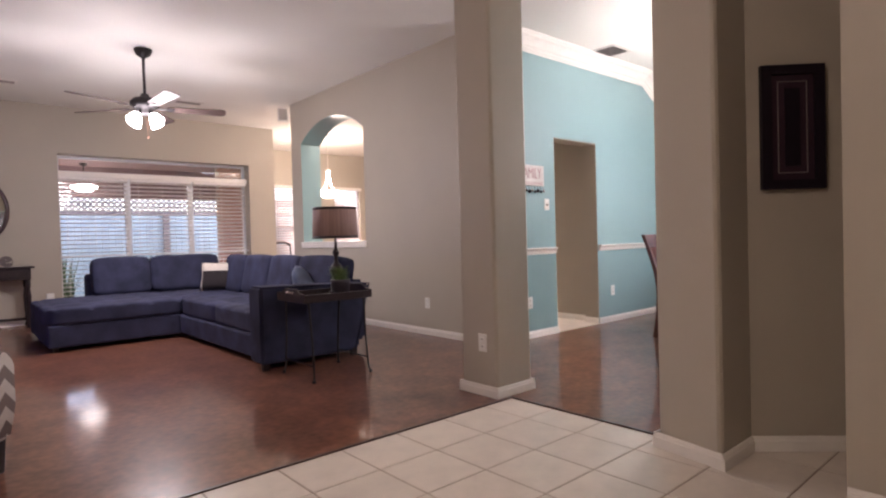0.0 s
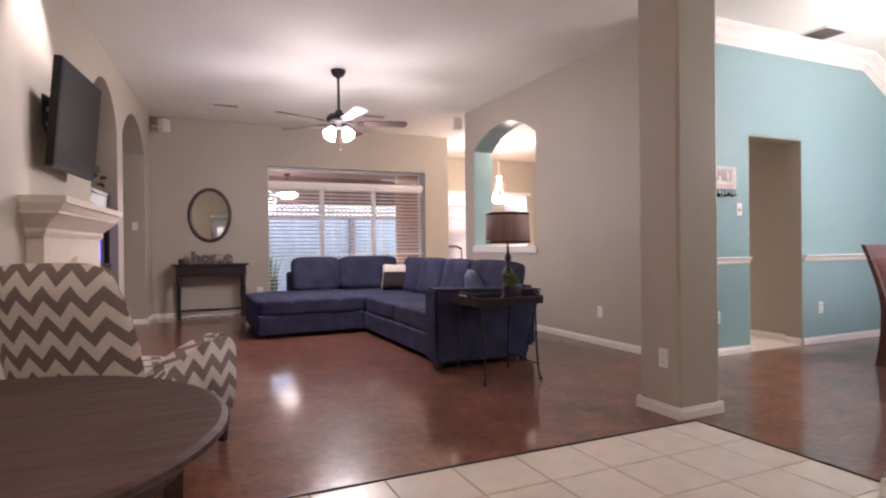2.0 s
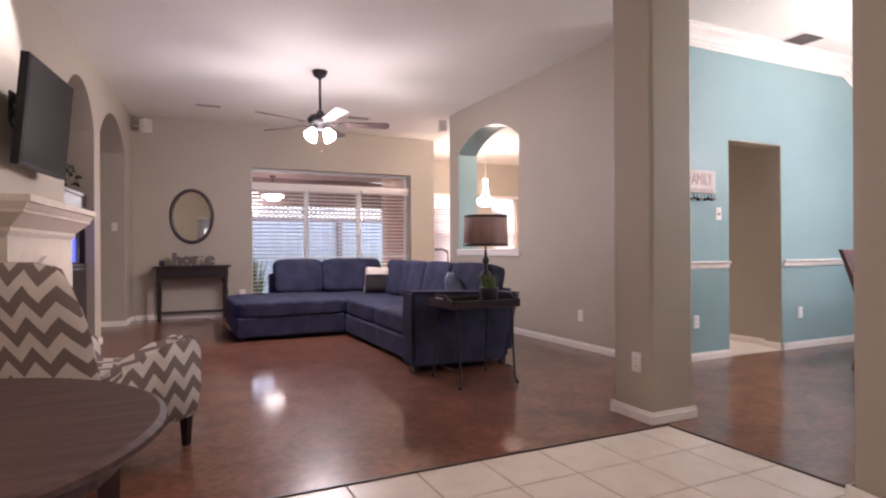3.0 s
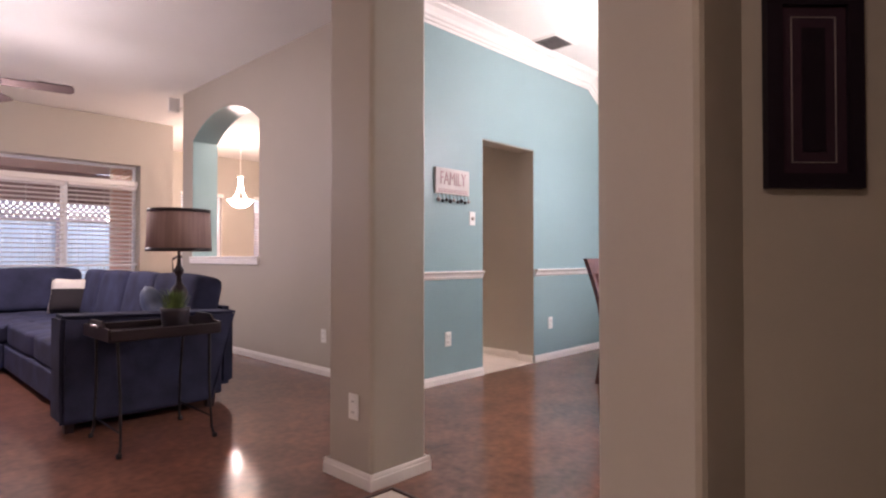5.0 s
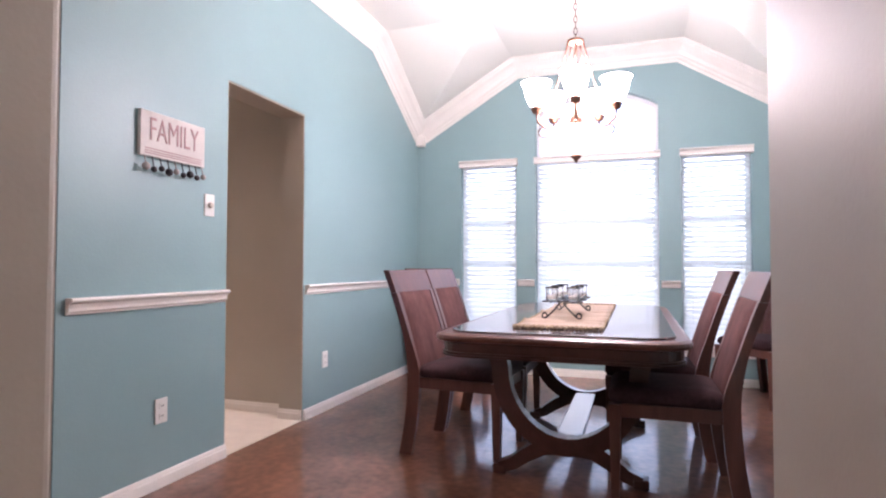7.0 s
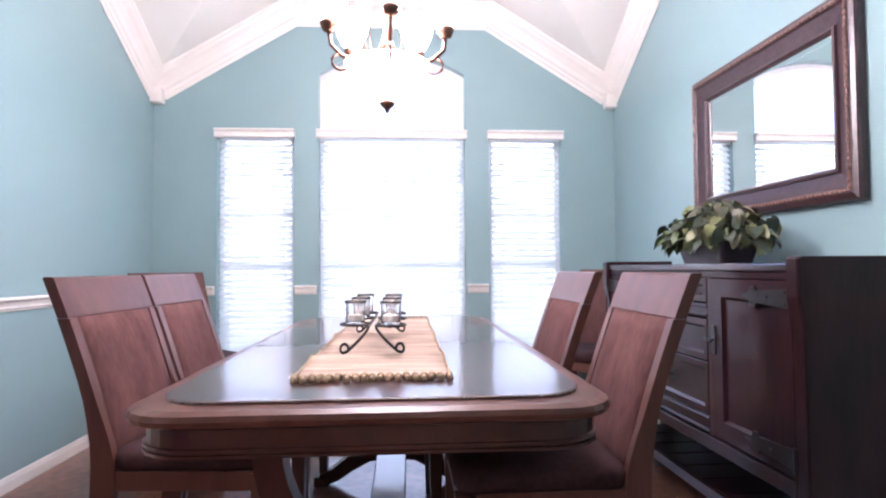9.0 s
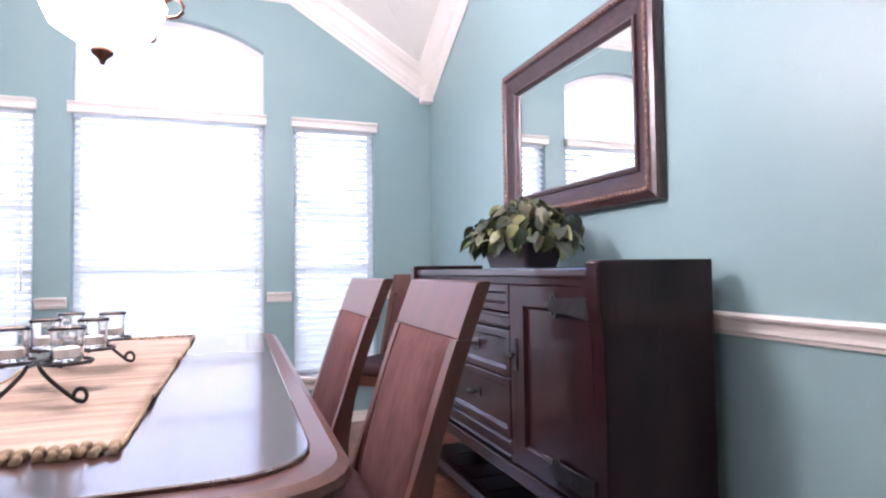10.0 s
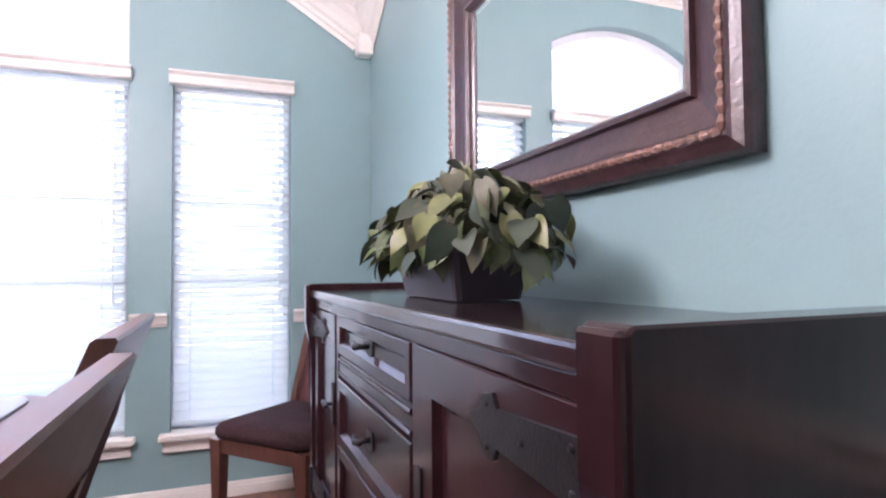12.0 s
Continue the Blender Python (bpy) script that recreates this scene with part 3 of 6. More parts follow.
def frame_ring(bm, outer, inner, w0, w1, fn):
    """A flat ring between two outlines of equal length, with thickness."""
    n = len(outer)
    loops = [[bm.verts.new(fn(u, v, w)) for u, v in pts] for pts, w in ((outer, w0), (outer, w1), (inner, w1), (inner, w0))]
    for a, b in zip(loops, loops[1:] + loops[:1]):
        for i in range(n):
            j = (i + 1) % n
            bm.faces.new((a[i], a[j], b[j], b[i]))


def inset(u0, u1, z0, z1):
    return [(u0, z0), (u1, z0), (u1, z1), (u0, z1)]


def window(name, u0, u1, z0, z1, fn, w, rails=(), mullions=(), head=None, label="white double-hung window"):
    """fn(u, v, w) places it; w is the plane of the glass."""
    win = tagged(new(name), label, "window", kind="structure")
    bm = bmesh.new()
    t = 0.035
    if head:
        out = [(u0, z0), (u1, z0)] + head[::-1]
        cu = (u0 + u1) / 2
        inn = [(u + (t if u < cu else -t), v + t if v == z0 else v - t) for u, v in out]
    else:
        out, inn = inset(u0, u1, z0, z1), inset(u0 + t, u1 - t, z0 + t, z1 - t)
    frame_ring(bm, out, inn, w - 0.03, w + 0.03, fn)
    part("window_frame", bm, M_VINYL, win)
    for z in rails:
        bm = bmesh.new()
        slab(bm, inset(u0 + t, u1 - t, z - 0.02, z + 0.02), w - 0.02, w + 0.02, fn)
        part("meeting_rail", bm, M_VINYL, win)
    for u in mullions:
        bm = bmesh.new()
        slab(bm, inset(u - 0.04, u + 0.04, z0 + t, rails[0] - 0.02), w - 0.025, w + 0.025, fn)
        part("mullion", bm, M_VINYL, win)
    cuts = [u0 + t] + sorted(mullions) + [u1 - t]
    for a, b in zip(cuts, cuts[1:]):
        bm = bmesh.new()
        if head:
            slab(bm, inn, w - 0.003, w + 0.003, fn)
        else:
            slab(bm, inset(a, b, z0 + t, z1 - t), w - 0.003, w + 0.003, fn)
        p = part("pane", bm, M_PANE, win)
        p.visible_shadow = False
    return win


def blind(u0, u1, z0, z1, fn, w, pitch, depth, tilt, material, label, valance=0.0, out=1.0, wand=True):
    """Horizontal slats from z0 up to z1; w is the middle plane and out points into the room."""
    bl = tagged(new("window_blind"), label, "blind", group="window blinds")
    bm = bmesh.new()
    slab(bm, inset(u0, u1, z1 - 0.045, z1), w - 0.025, w + 0.025, fn)
    part("headrail", bm, material, bl)
    bm = bmesh.new()
    slab(bm, inset(u0, u1, z0, z0 + 0.022), w - depth / 2, w + depth / 2, fn)
    part("bottom_rail", bm, material, bl)
    # one curved slat, shared
    bm = bmesh.new()
    c, s = math.cos(radians(tilt)), math.sin(radians(tilt))
    ring = []
    for k in range(4):
        a = -0.5 + k / 3
        h = 0.004 * (1 - (2 * a) ** 2)
        ring.append((a * depth * c - h * s, a * depth * s + h * c))
    prof = ring + [(p, q - 0.0025) for p, q in ring[::-1]]
    lo = [bm.verts.new(fn(u0 + 0.004, q, w + p * out)) for p, q in prof]
    hi = [bm.verts.new(fn(u1 - 0.004, q, w + p * out)) for p, q in prof]
    n = len(prof)
    for i in range(n):
        bm.faces.new((lo[i], lo[(i + 1) % n], hi[(i + 1) % n], hi[i]))
    bm.faces.new(lo[::-1])
    bm.faces.new(hi)
    me = done(bm, "slat")
    z = z0 + 0.022 + pitch * 0.6
    while z < z1 - 0.06:
        p = part("slat", me, material, bl)
        p.location = (0, 0, z)
        z += pitch
    for u in ([u0 + 0.08, u1 - 0.08] if u1 - u0 < 0.8 else [u0 + 0.1, (u0 + u1) / 2, u1 - 0.1]):
        bm = bmesh.new()
        slab(bm, inset(u - 0.002, u + 0.002, z0, z1 - 0.05), w + out * depth * 0.52 - 0.001, w + out * depth * 0.52 + 0.001, fn)
        part("ladder_cord", bm, material, bl)
    if wand:
        bm = bmesh.new()
        tube(bm, [fn(u0 + 0.05, z1 - 0.05, w + out * 0.045), fn(u0 + 0.05, 1.0, w + out * 0.045)], 0.004, 6)
        tube(bm, [fn(u0 + 0.05, 1.0, w + out * 0.045), fn(u0 + 0.05, 0.95, w + out * 0.045)], [0.004, 0.011], 8)
        part("cord", bm, material, bl)
    if valance:
        bm = bmesh.new()
        prof = [(0, 0), (0, 0.042), (0.010, 0.048), (0.018, 0.042), (0.024, 0.034), (0.045, 0.032), (0.058, 0.036), (0.066, 0.030), (0.066, 0.0)]
        profile_run(bm, [(u0 - valance, z1 + 0.035), (u1 + valance, z1 + 0.035)], prof, lambda u, v, q: Vector((9.088 - q, u, v)))
        part("valance", bm, M_WHITE, bl, "white moulded valance")
    return bl


for i, (a, b) in enumerate((W1, W2, W3)):
    window("window_%d" % (i + 1), a, b, SILL, HEAD, on_x, 9.20, rails=(1.06, 1.44) if i != 1 else (1.06, 1.44),
           label="bright white-framed window of the dining room") if i != 1 else \
        window("window_2", a, b, SILL, HEAD, on_x, 9.20, rails=(1.06, 1.44, HEAD), head=arch_points(a, b, SPRING, CROWN), label="tall arched white-framed window of the dining room")
    blind(a + 0.006, b - 0.006, SILL + 0.03, HEAD - 0.005, on_x, 9.135, 0.0445, 0.05, -48, M_SLAT, "white slatted blind lowered over a bright window", valance=0.02, out=-1.0)
    bm = bmesh.new()
    box(bm, 9.03, 9.17, a - 0.045, b + 0.045, SILL - 0.025, SILL + 0.004, 0.006, None, 2)
    box(bm, 9.065, 9.09, a - 0.03, b + 0.03, SILL - 0.085, SILL - 0.026, 0.006, None, 2)
    setting("window_sill", bm, M_WHITE, "white moulded window sill with apron", "sill")
window("window_4", PW0, PW1, PZ0, PZ1, on_y, 11.13, rails=(2.10,), mullions=(3.49, 4.42), label="wide patio window with a clear strip above the blinds")
for a, b in ((PW0 + 0.01, 3.48), (3.52, 4.41), (4.45, PW1 - 0.01)):
    blind(a, b, PZ0 + 0.02, 2.08, on_y, 11.04, 0.062, 0.060, 12, M_PATIOSLAT, "open pale slatted blind before the patio window", out=-1.0, wand=False)
setting("trim_valance", rbox(PW0 + 0.005, PW1 - 0.005, 10.985, 11.005, 2.07, 2.15, 0.004), M_WHITE, "white valance board across the patio window", "trim")
bm = bmesh.new()
box(bm, PW0 + 0.003, PW1 - 0.003, 10.99, 11.06, 0.90, 0.925, 0.003)
setting("window_bar", bm, M_VINYL, "pale rail across the patio window", "window")
for i, (a, b) in enumerate((NW1, NW2)):
    window("window_%d" % (i + 5), a, b, 0.5, 2.28, on_y, 13.1, rails=(1.4,), label="nook window with white frame")
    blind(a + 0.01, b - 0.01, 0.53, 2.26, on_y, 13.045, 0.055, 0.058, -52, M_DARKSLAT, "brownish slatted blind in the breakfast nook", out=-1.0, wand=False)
    setting("trim_valance", rbox(a - 0.02, b + 0.02, 12.95, 12.997, 2.22, 2.29, 0.005), M_WHITE, "white valance over the nook window", "trim")

# dark front door with small glazed lights, behind the start of the walk
fd = tagged(new("door_2"), "dark mahogany front door with small glazed lights", "door", kind="structure")
bm = bmesh.new()
holes = [(FD0 + 0.20 + 0.28 * i, FD0 + 0.40 + 0.28 * i, z, z + 0.36) for i in range(2) for z in (0.95, 1.43)]
box(bm, FD0, FD0 + 0.20, -0.77, -0.73, 0.005, 2.155)
box(bm, FD1 - 0.26, FD1, -0.77, -0.73, 0.005, 2.155)
box(bm, FD0 + 0.40, FD0 + 0.48, -0.77, -0.73, 0.95, 1.79)
box(bm, FD0 + 0.20, FD1 - 0.26, -0.77, -0.73, 0.005, 0.95)
box(bm, FD0 + 0.20, FD1 - 0.26, -0.77, -0.73, 1.79, 2.155)
for a, b, _, _ in holes[::2]:
    box(bm, a, b, -0.77, -0.73, 1.31, 1.43)
part("door_leaf", bm, M_TABLE, fd)
for a, b, z0, z1 in holes:
    p = part("pane", rbox(a, b, -0.753, -0.747, z0, z1, 0), M_DOORPANE, fd)
    p.visible_shadow = False

# ---- small wall fittings ----


def wall_plate(name, m, label, category, kind="outlet"):
    """A cover plate; local x to the right, z up, y into the wall."""
    th = thing(name, m, label, category, group="wall plates")
    part("plate", rbox(-0.036, 0.036, -0.007, 0.0, -0.058, 0.058, 0.003), M_PLATE, th)
    if kind == "outlet":
        for dz in (-0.024, 0.024):
            o = part("socket", rbox(-0.017, 0.017, -0.010, -0.006, dz - 0.014, dz + 0.014, 0.003), M_PLATE, th)
            for dx in (-0.006, 0.006):
                part("slot", rbox(dx - 0.0014, dx + 0.0014, -0.0107, -0.0095, dz - 0.004, dz + 0.005, 0), M_DARK, o)
    elif kind == "dimmer":
        bm = bmesh.new()
        lathe(bm, [(0, -0.024), (0.013, -0.022), (0.016, -0.006), (0.016, 0)], 16, Matrix.Rotation(radians(-90), 4, "X"))
        part("knob", bm, M_CREAM, th, "cream dimmer knob")
    else:
        for dx in (-0.018, 0.018):
            part("rocker", rbox(dx - 0.013, dx + 0.013, -0.010, -0.006, -0.026, 0.026, 0.003), M_PLATE, th)
    return th


def face_n(x, y, z):
    return pose(x, y, z)


def face_w(x, y, z):
    return pose(x, y, z, 0, 0, -90)


wall_plate("wall_outlet", face_n(5.745, 4.999, 0.355), "white outlet plate on the teal wall", "outlet")
wall_plate("wall_outlet", face_n(7.235, 4.999, 0.365), "white outlet plate low on the teal wall", "outlet")
wall_plate("wall_dimmer", face_n(6.045, 4.999, 1.35), "white dimmer plate beside the passage", "switch", "dimmer")
wall_plate("wall_outlet", face_w(3.954, 3.885, 0.345), "white outlet plate on the column", "outlet")
wall_plate("wall_outlet", face_w(5.219, 5.98, 0.34), "white outlet plate on the taupe wall", "outlet")
sw = wall_plate("light_switch", LW @ pose(-0.13, 5.918, 1.37), "white double switch plate in the hall opening", "switch", "rocker")
sw.matrix_basis = LW @ pose(-0.13, 5.918, 1.37)


def air_vent(m, w, d, n, label, mat_slat):
    v = thing("ceiling_vent", m, label, "vent", group="ceiling vents")
    bm = bmesh.new()
    frame_ring(bm, inset(-w / 2, w / 2, -d / 2, d / 2), inset(-w / 2 + 0.028, w / 2 - 0.028, -d / 2 + 0.028, d / 2 - 0.028), -0.010, -0.001, on_z)
    part("frame", bm, M_WHITE, v)
    part("backing", rbox(-w / 2 + 0.02, w / 2 - 0.02, -d / 2 + 0.02, d / 2 - 0.02, -0.003, -0.001, 0), M_DARK, v)
    for i in range(n):
        y = -d / 2 + 0.036 + (d - 0.072) * i / (n - 1)
        bm = bmesh.new()
        box(bm, -w / 2 + 0.03, w / 2 - 0.03, -0.009, 0.009, -0.001, 0.001, 0, pose(0, y, -0.010, 35))
        part("slat", bm, mat_slat, v)
    return v


M_VENTSLAT = mat("vent_slat_grey", (0.42, 0.37, 0.34), 0.5)
air_vent(pose(6.95, 4.77, CZ, 0, 0, 0), 0.36, 0.30, 12, "square return vent with grey slats in the dining ceiling", M_VENTSLAT)
for x, y in ((1.87, 9.79), (3.99, 9.68)):
    air_vent(pose(x, y, CZ, 0, 0, 0), 0.38, 0.16, 6, "small white supply vent in the living room ceiling", M_VENTSLAT)


def speaker(m, arm, label):
    s = thing("wall_speaker", m, label, "speaker", group="wall speakers")
    part("cabinet", rbox(-0.065, 0.065, -0.06, 0.06, -0.09, 0.09, 0.012), M_PLATE, s)
    part("grille", rbox(-0.055, 0.055, -0.068, -0.058, -0.078, 0.078, 0.004), M_CREAM, s)
    bm = bmesh.new()
    tube(bm, [(0, 0.05, 0), (arm[0] * 0.5, 0.10, 0.0), arm], 0.012, 8)
    part("bracket", bm, M_PLATE, s)
    return s


speaker(pose(5.13, 9.10, 2.90, 0, 0, -20), (0.09, 0.02, -0.02), "small white speaker on a wall bracket")
speaker(pose(1.07, 10.62, 2.86, 0, 0, 40), (-0.04, 0.21, 0.01), "small white corner speaker on a wall bracket")

# picture in the entry niche
pic = thing("framed_picture", pose(4.281, 2.175, 1.497, 0, 0, -45) @ Matrix.Diagonal((1.12, 1.0, 1.046, 1)), "dark framed picture with plum mat and thin silver lines", "picture")
bm = bmesh.new()
o = inset(-0.125, 0.125, -0.27, 0.27)
frame_ring(bm, o, inset(-0.085, 0.085, -0.23, 0.23), -0.028, -0.001, lambda u, v, w: Vector((u, w, v)))
part("frame", bm, M_PICFRAME, pic)
part("mat_board", rbox(-0.086, 0.086, -0.014, -0.008, -0.231, 0.231, 0), M_PICMAT, pic)
bm = bmesh.new()
frame_ring(bm, inset(-0.058, 0.058, -0.20, 0.20), inset(-0.0555, 0.0555, -0.1975, 0.1975), -0.017, -0.0142, lambda u, v, w: Vector((u, w, v)))
part("line", bm, M_PICLINE, pic, "thin silver outline")
part("print", rbox(-0.030, 0.030, -0.017, -0.0142, -0.17, 0.17, 0), M_PICFRAME, pic, "dark vertical panel")

# sign
sign = thing("family_sign", pose(5.785, 4.999, 1.655) @ Matrix.Diagonal((1.18, 1.0, 1.15, 1)), "white wooden sign reading FAMILY with hanging charms", "sign")
part("board", rbox(-0.17, 0.17, -0.022, -0.002, -0.105, 0.075, 0.003), M_SIGN, sign)
me = lettering("FAMILY", 0.135, 0.0015, -0.001)
me.transform(Matrix.Translation((0, -0.0235, 0.0)) @ Matrix.Rotation(radians(90), 4, "X") @ Matrix.Diagonal((0.60, 1.0, 1, 1)))
part("letters", me, M_SIGNINK, sign, "faded dark red capital letters")
bm = bmesh.new()
for z in (-0.074, -0.084, -0.093):
    box(bm, -0.15, 0.15, -0.0235, -0.0221, z - 0.002, z + 0.002)
part("text_line", bm, M_SIGNINK, sign)
for k in range(9):
    x = -0.152 + k * 0.038
    bm = bmesh.new()
    tube(bm, [(x, -0.022, -0.105), (x + 0.004, -0.028, -0.135 - 0.006 * (k % 2))], 0.0025, 5)
    r = 0.013 + 0.004 * (k % 3 == 0)
    lathe(bm, [(0, -r), (r * 0.8, -r * 0.6), (r, 0), (r * 0.7, r * 0.7), (0, r)], 10, Matrix.Translation((x + 0.004, -0.030, -0.148 - 0.008 * (k % 2))))
    part("charm", bm, M_IRON if k % 4 else M_PICLINE, sign, smooth=True)

# ---- dining furniture ----


def rounded_rect(x0, x1, y0, y1, r, n=6):
    out = []
    for cx, cy, a0 in ((x1 - r, y1 - r, 0), (x0 + r, y1 - r, 90), (x0 + r, y0 + r, 180), (x1 - r, y0 + r, 270)):
        out += [(cx + r * math.cos(radians(a0 + 90 * k / n)), cy + r * math.sin(radians(a0 + 90 * k / n))) for k in range(n + 1)]
    return out


def stacked(bm, layers):
    """Closed stack of equal outlines: (points, z)."""
    rings = [[bm.verts.new((x, y, z)) for x, y in pts] for pts, z in layers]
    for a, b in zip(rings, rings[1:]):
        n = len(a)
        for i in range(n):
            bm.faces.new((a[i], a[(i + 1) % n], b[(i + 1) % n], b[i]))
    bm.faces.new(rings[0][::-1])
    bm.faces.new(rings[-1])


TX, TY = 7.0, 3.2
table = thing("dining_table", pose(TX, TY, 0), "long polished mahogany dining table on curved double pedestals", "table")


def top_outline(g):
    return rounded_rect(-1.08 + g, 1.08 - g, -0.53 + g, 0.53 - g, 0.13)


bm = bmesh.new()
stacked(bm, [(top_outline(0.012), 0.7115), (top_outline(0.004), 0.715), (top_outline(0.0), 0.727), (top_outline(0.004), 0.738), (top_outline(0.020), 0.745), (top_outline(0.055), 0.747)])
part("tabletop_border", bm, M_CHAIRWOOD, table, "lighter bevelled mahogany rim")
bm = bmesh.new()
stacked(bm, [(top_outline(0.058), 0.740), (top_outline(0.058), 0.753), (top_outline(0.061), 0.755)])
part("tabletop", bm, M_TABLETOP, table, "glossy dark mahogany top")
bm = bmesh.new()
stacked(bm, [(top_outline(0.030), 0.645), (top_outline(0.024), 0.647), (top_outline(0.024), 0.653), (top_outline(0.030), 0.655), (top_outline(0.030), 0.658), (top_outline(0.024), 0.660), (top_outline(0.024), 0.665), (top_outline(0.030), 0.667), (top_outline(0.030), 0.711)])
part("apron", bm, M_TABLE, table)


def ribbon(bm, line, width, thick, x):
    """A flat-sided curved bar in the plane across the table."""
    pts = [Vector(p) for p in line]
    lo, hi = [], []
    for i, p in enumerate(pts):
        d = (pts[min(i + 1, len(pts) - 1)] - pts[max(i - 1, 0)]).normalized()
        nrm = Vector((-d.y, d.x))
        w = width[i] if isinstance(width, list) else width
        lo.append(p - nrm * w / 2)
        hi.append(p + nrm * w / 2)
    n = len(pts)
    rings = [[bm.verts.new(on_x(p.x, p.y, x + s * thick / 2)) for p, s in ((a, -1), (b, -1), (b, 1), (a, 1))] for a, b in zip(lo, hi)]
    for a, b in zip(rings, rings[1:]):
        for k in range(4):
            bm.faces.new((a[k], a[(k + 1) % 4], b[(k + 1) % 4], b[k]))
    bm.faces.new(rings[0][::-1])
    bm.faces.new(rings[-1])


for x in (-0.54, 0.54):
    ped = part("pedestal", rbox(x - 0.045, x + 0.045, -0.36, 0.36, 0.60, 0.6445, 0.006), M_TABLE, table)
    bm = bmesh.new()
    line = [(0.33 * math.cos(radians(a)), 0.53 + 0.37 * math.sin(radians(a))) for a in range(180, 361, 10)]
    line = [(-0.345, 0.60)] + line + [(0.345, 0.60)]
    ribbon(bm, line, 0.085, 0.075, x)
    part("arch_leg", bm, M_TABLE, ped)
    for s in (-1, 1):
        bm = bmesh.new()
        foot = [(s * 0.02, 0.165), (s * 0.12, 0.150), (s * 0.20, 0.105), (s * 0.27, 0.055), (s * 0.335, 0.030)]
        ribbon(bm, foot, [0.080, 0.075, 0.068, 0.06, 0.055], 0.068, x)
        box(bm, x - 0.04, x + 0.04, min(s * 0.30, s * 0.37), max(s * 0.30, s * 0.37), 0.0, 0.048, 0.006)
        part("foot", bm, M_TABLE, ped)
part("stretcher", rbox(-0.5, 0.5, -0.065, 0.065, 0.165, 0.20, 0.006), M_TABLETOP, table, "flat polished stretcher board")


def dining_chair(m, label):
    """Faces -y; the back leans to +y."""
    ch = thing("dining_chair", m, label, "chair", group="dining chairs")

    def back_y(z):
        return 0.235 + max(0.0, z - 0.45) ** 1.3 * 0.37

    for s in (-1, 1):
        bm = bmesh.new()
        prof = []
        for i in range(15):
            z = 0.884 * i / 14
            y = back_y(z) + (0.05 * (1 - z / 0.45) ** 2 if z < 0.45 else 0)
            w = 0.036 if z < 0.45 else 0.036 - 0.017 * min(1, (z - 0.45) / 0.2)
            prof.append((y - w, y + w, z))
        for (a0, a1, za), (b0, b1, zb) in zip(prof, prof[1:]):
            slab(bm, [(a0, za), (a1, za), (b1, zb), (b0, zb)], s * 0.236 - 0.014, s * 0.236 + 0.014, on_x)
        bmesh.ops.remove_doubles(bm, verts=bm.verts[:], dist=0.0002)
        part("back_leg", bm, M_CHAIRWOOD, ch)
        bm = bmesh.new()
        for z0, z1, r0, r1 in ((0.0, 0.42, 0.017, 0.027),):
            a = [bm.verts.new((s * 0.225 + i * r0, -0.235 + j * r0, z0)) for i, j in ((-1, -1), (1, -1), (1, 1), (-1, 1))]
            b = [bm.verts.new((s * 0.225 + i * r1, -0.235 + j * r1, z1)) for i, j in ((-1, -1), (1, -1), (1, 1), (-1, 1))]
            for i in range(4):
                bm.faces.new((a[i], a[(i + 1) % 4], b[(i + 1) % 4], b[i]))
            bm.faces.new(a[::-1])
            bm.faces.new(b)
        part("front_leg", bm, M_CHAIRWOOD, ch)
        part("side_rail", rbox(s * 0.232 - 0.013, s * 0.232 + 0.013, -0.21, 0.21, 0.365, 0.425, 0.003), M_CHAIRWOOD, ch)
    part("front_rail", rbox(-0.20, 0.20, -0.252, -0.224, 0.365, 0.425, 0.003), M_CHAIRWOOD, ch)
    part("rear_rail", rbox(-0.22, 0.22, 0.215, 0.240, 0.365, 0.425, 0.003), M_CHAIRWOOD, ch)
    # top rail and framed panel follow the lean
    def leaning(u, z, w):
        return Vector((u, back_y(z) + w, z))
    bm = bmesh.new()
    rings = []
    for z, w in ((0.885, 0.015), (0.888, 0.017), (0.93, 0.017), (0.97, 0.017), (1.005, 0.017), (1.01, 0.012)):
        rings.append([bm.verts.new(leaning(u, z, q)) for u, q in ((-0.25, -w), (0.25, -w), (0.25, w), (-0.25, w))])
    for ra, rb in zip(rings, rings[1:]):
        for k in range(4):
            bm.faces.new((ra[k], ra[(k + 1) % 4], rb[(k + 1) % 4], rb[k]))
    bm.faces.new(rings[0][::-1])
    bm.faces.new(rings[-1])
    part("top_rail", bm, M_CHAIRWOOD, ch)
    bm = bmesh.new()
    nu, nz = 10, 8
    grids = []
    for side in (-1, 1):
        g = []
        for i in range(nz + 1):
            z = 0.44 + (0.884 - 0.44) * i / nz
            row = []
            for j in range(nu + 1):
                u = -0.212 + 0.424 * j / nu
                e = min(1, 6 * min(j / nu, 1 - j / nu)) * min(1, 6 * min(i / nz, 1 - i / nz) + 0.2)
                row.append(bm.verts.new(leaning(u, z, side * (0.014 + 0.018 * math.sqrt(max(0, e))))))
            g.append(row)
        for i in range(nz):
            for j in range(nu):
                bm.faces.new((g[i][j], g[i][j + 1], g[i + 1][j + 1], g[i + 1][j]))
        grids.append(g)
    a, b = grids
    edge_a = a[0] + [r[-1] for r in a[1:]] + a[-1][-2::-1] + [r[0] for r in a[-2:0:-1]]
    edge_b = b[0] + [r[-1] for r in b[1:]] + b[-1][-2::-1] + [r[0] for r in b[-2:0:-1]]
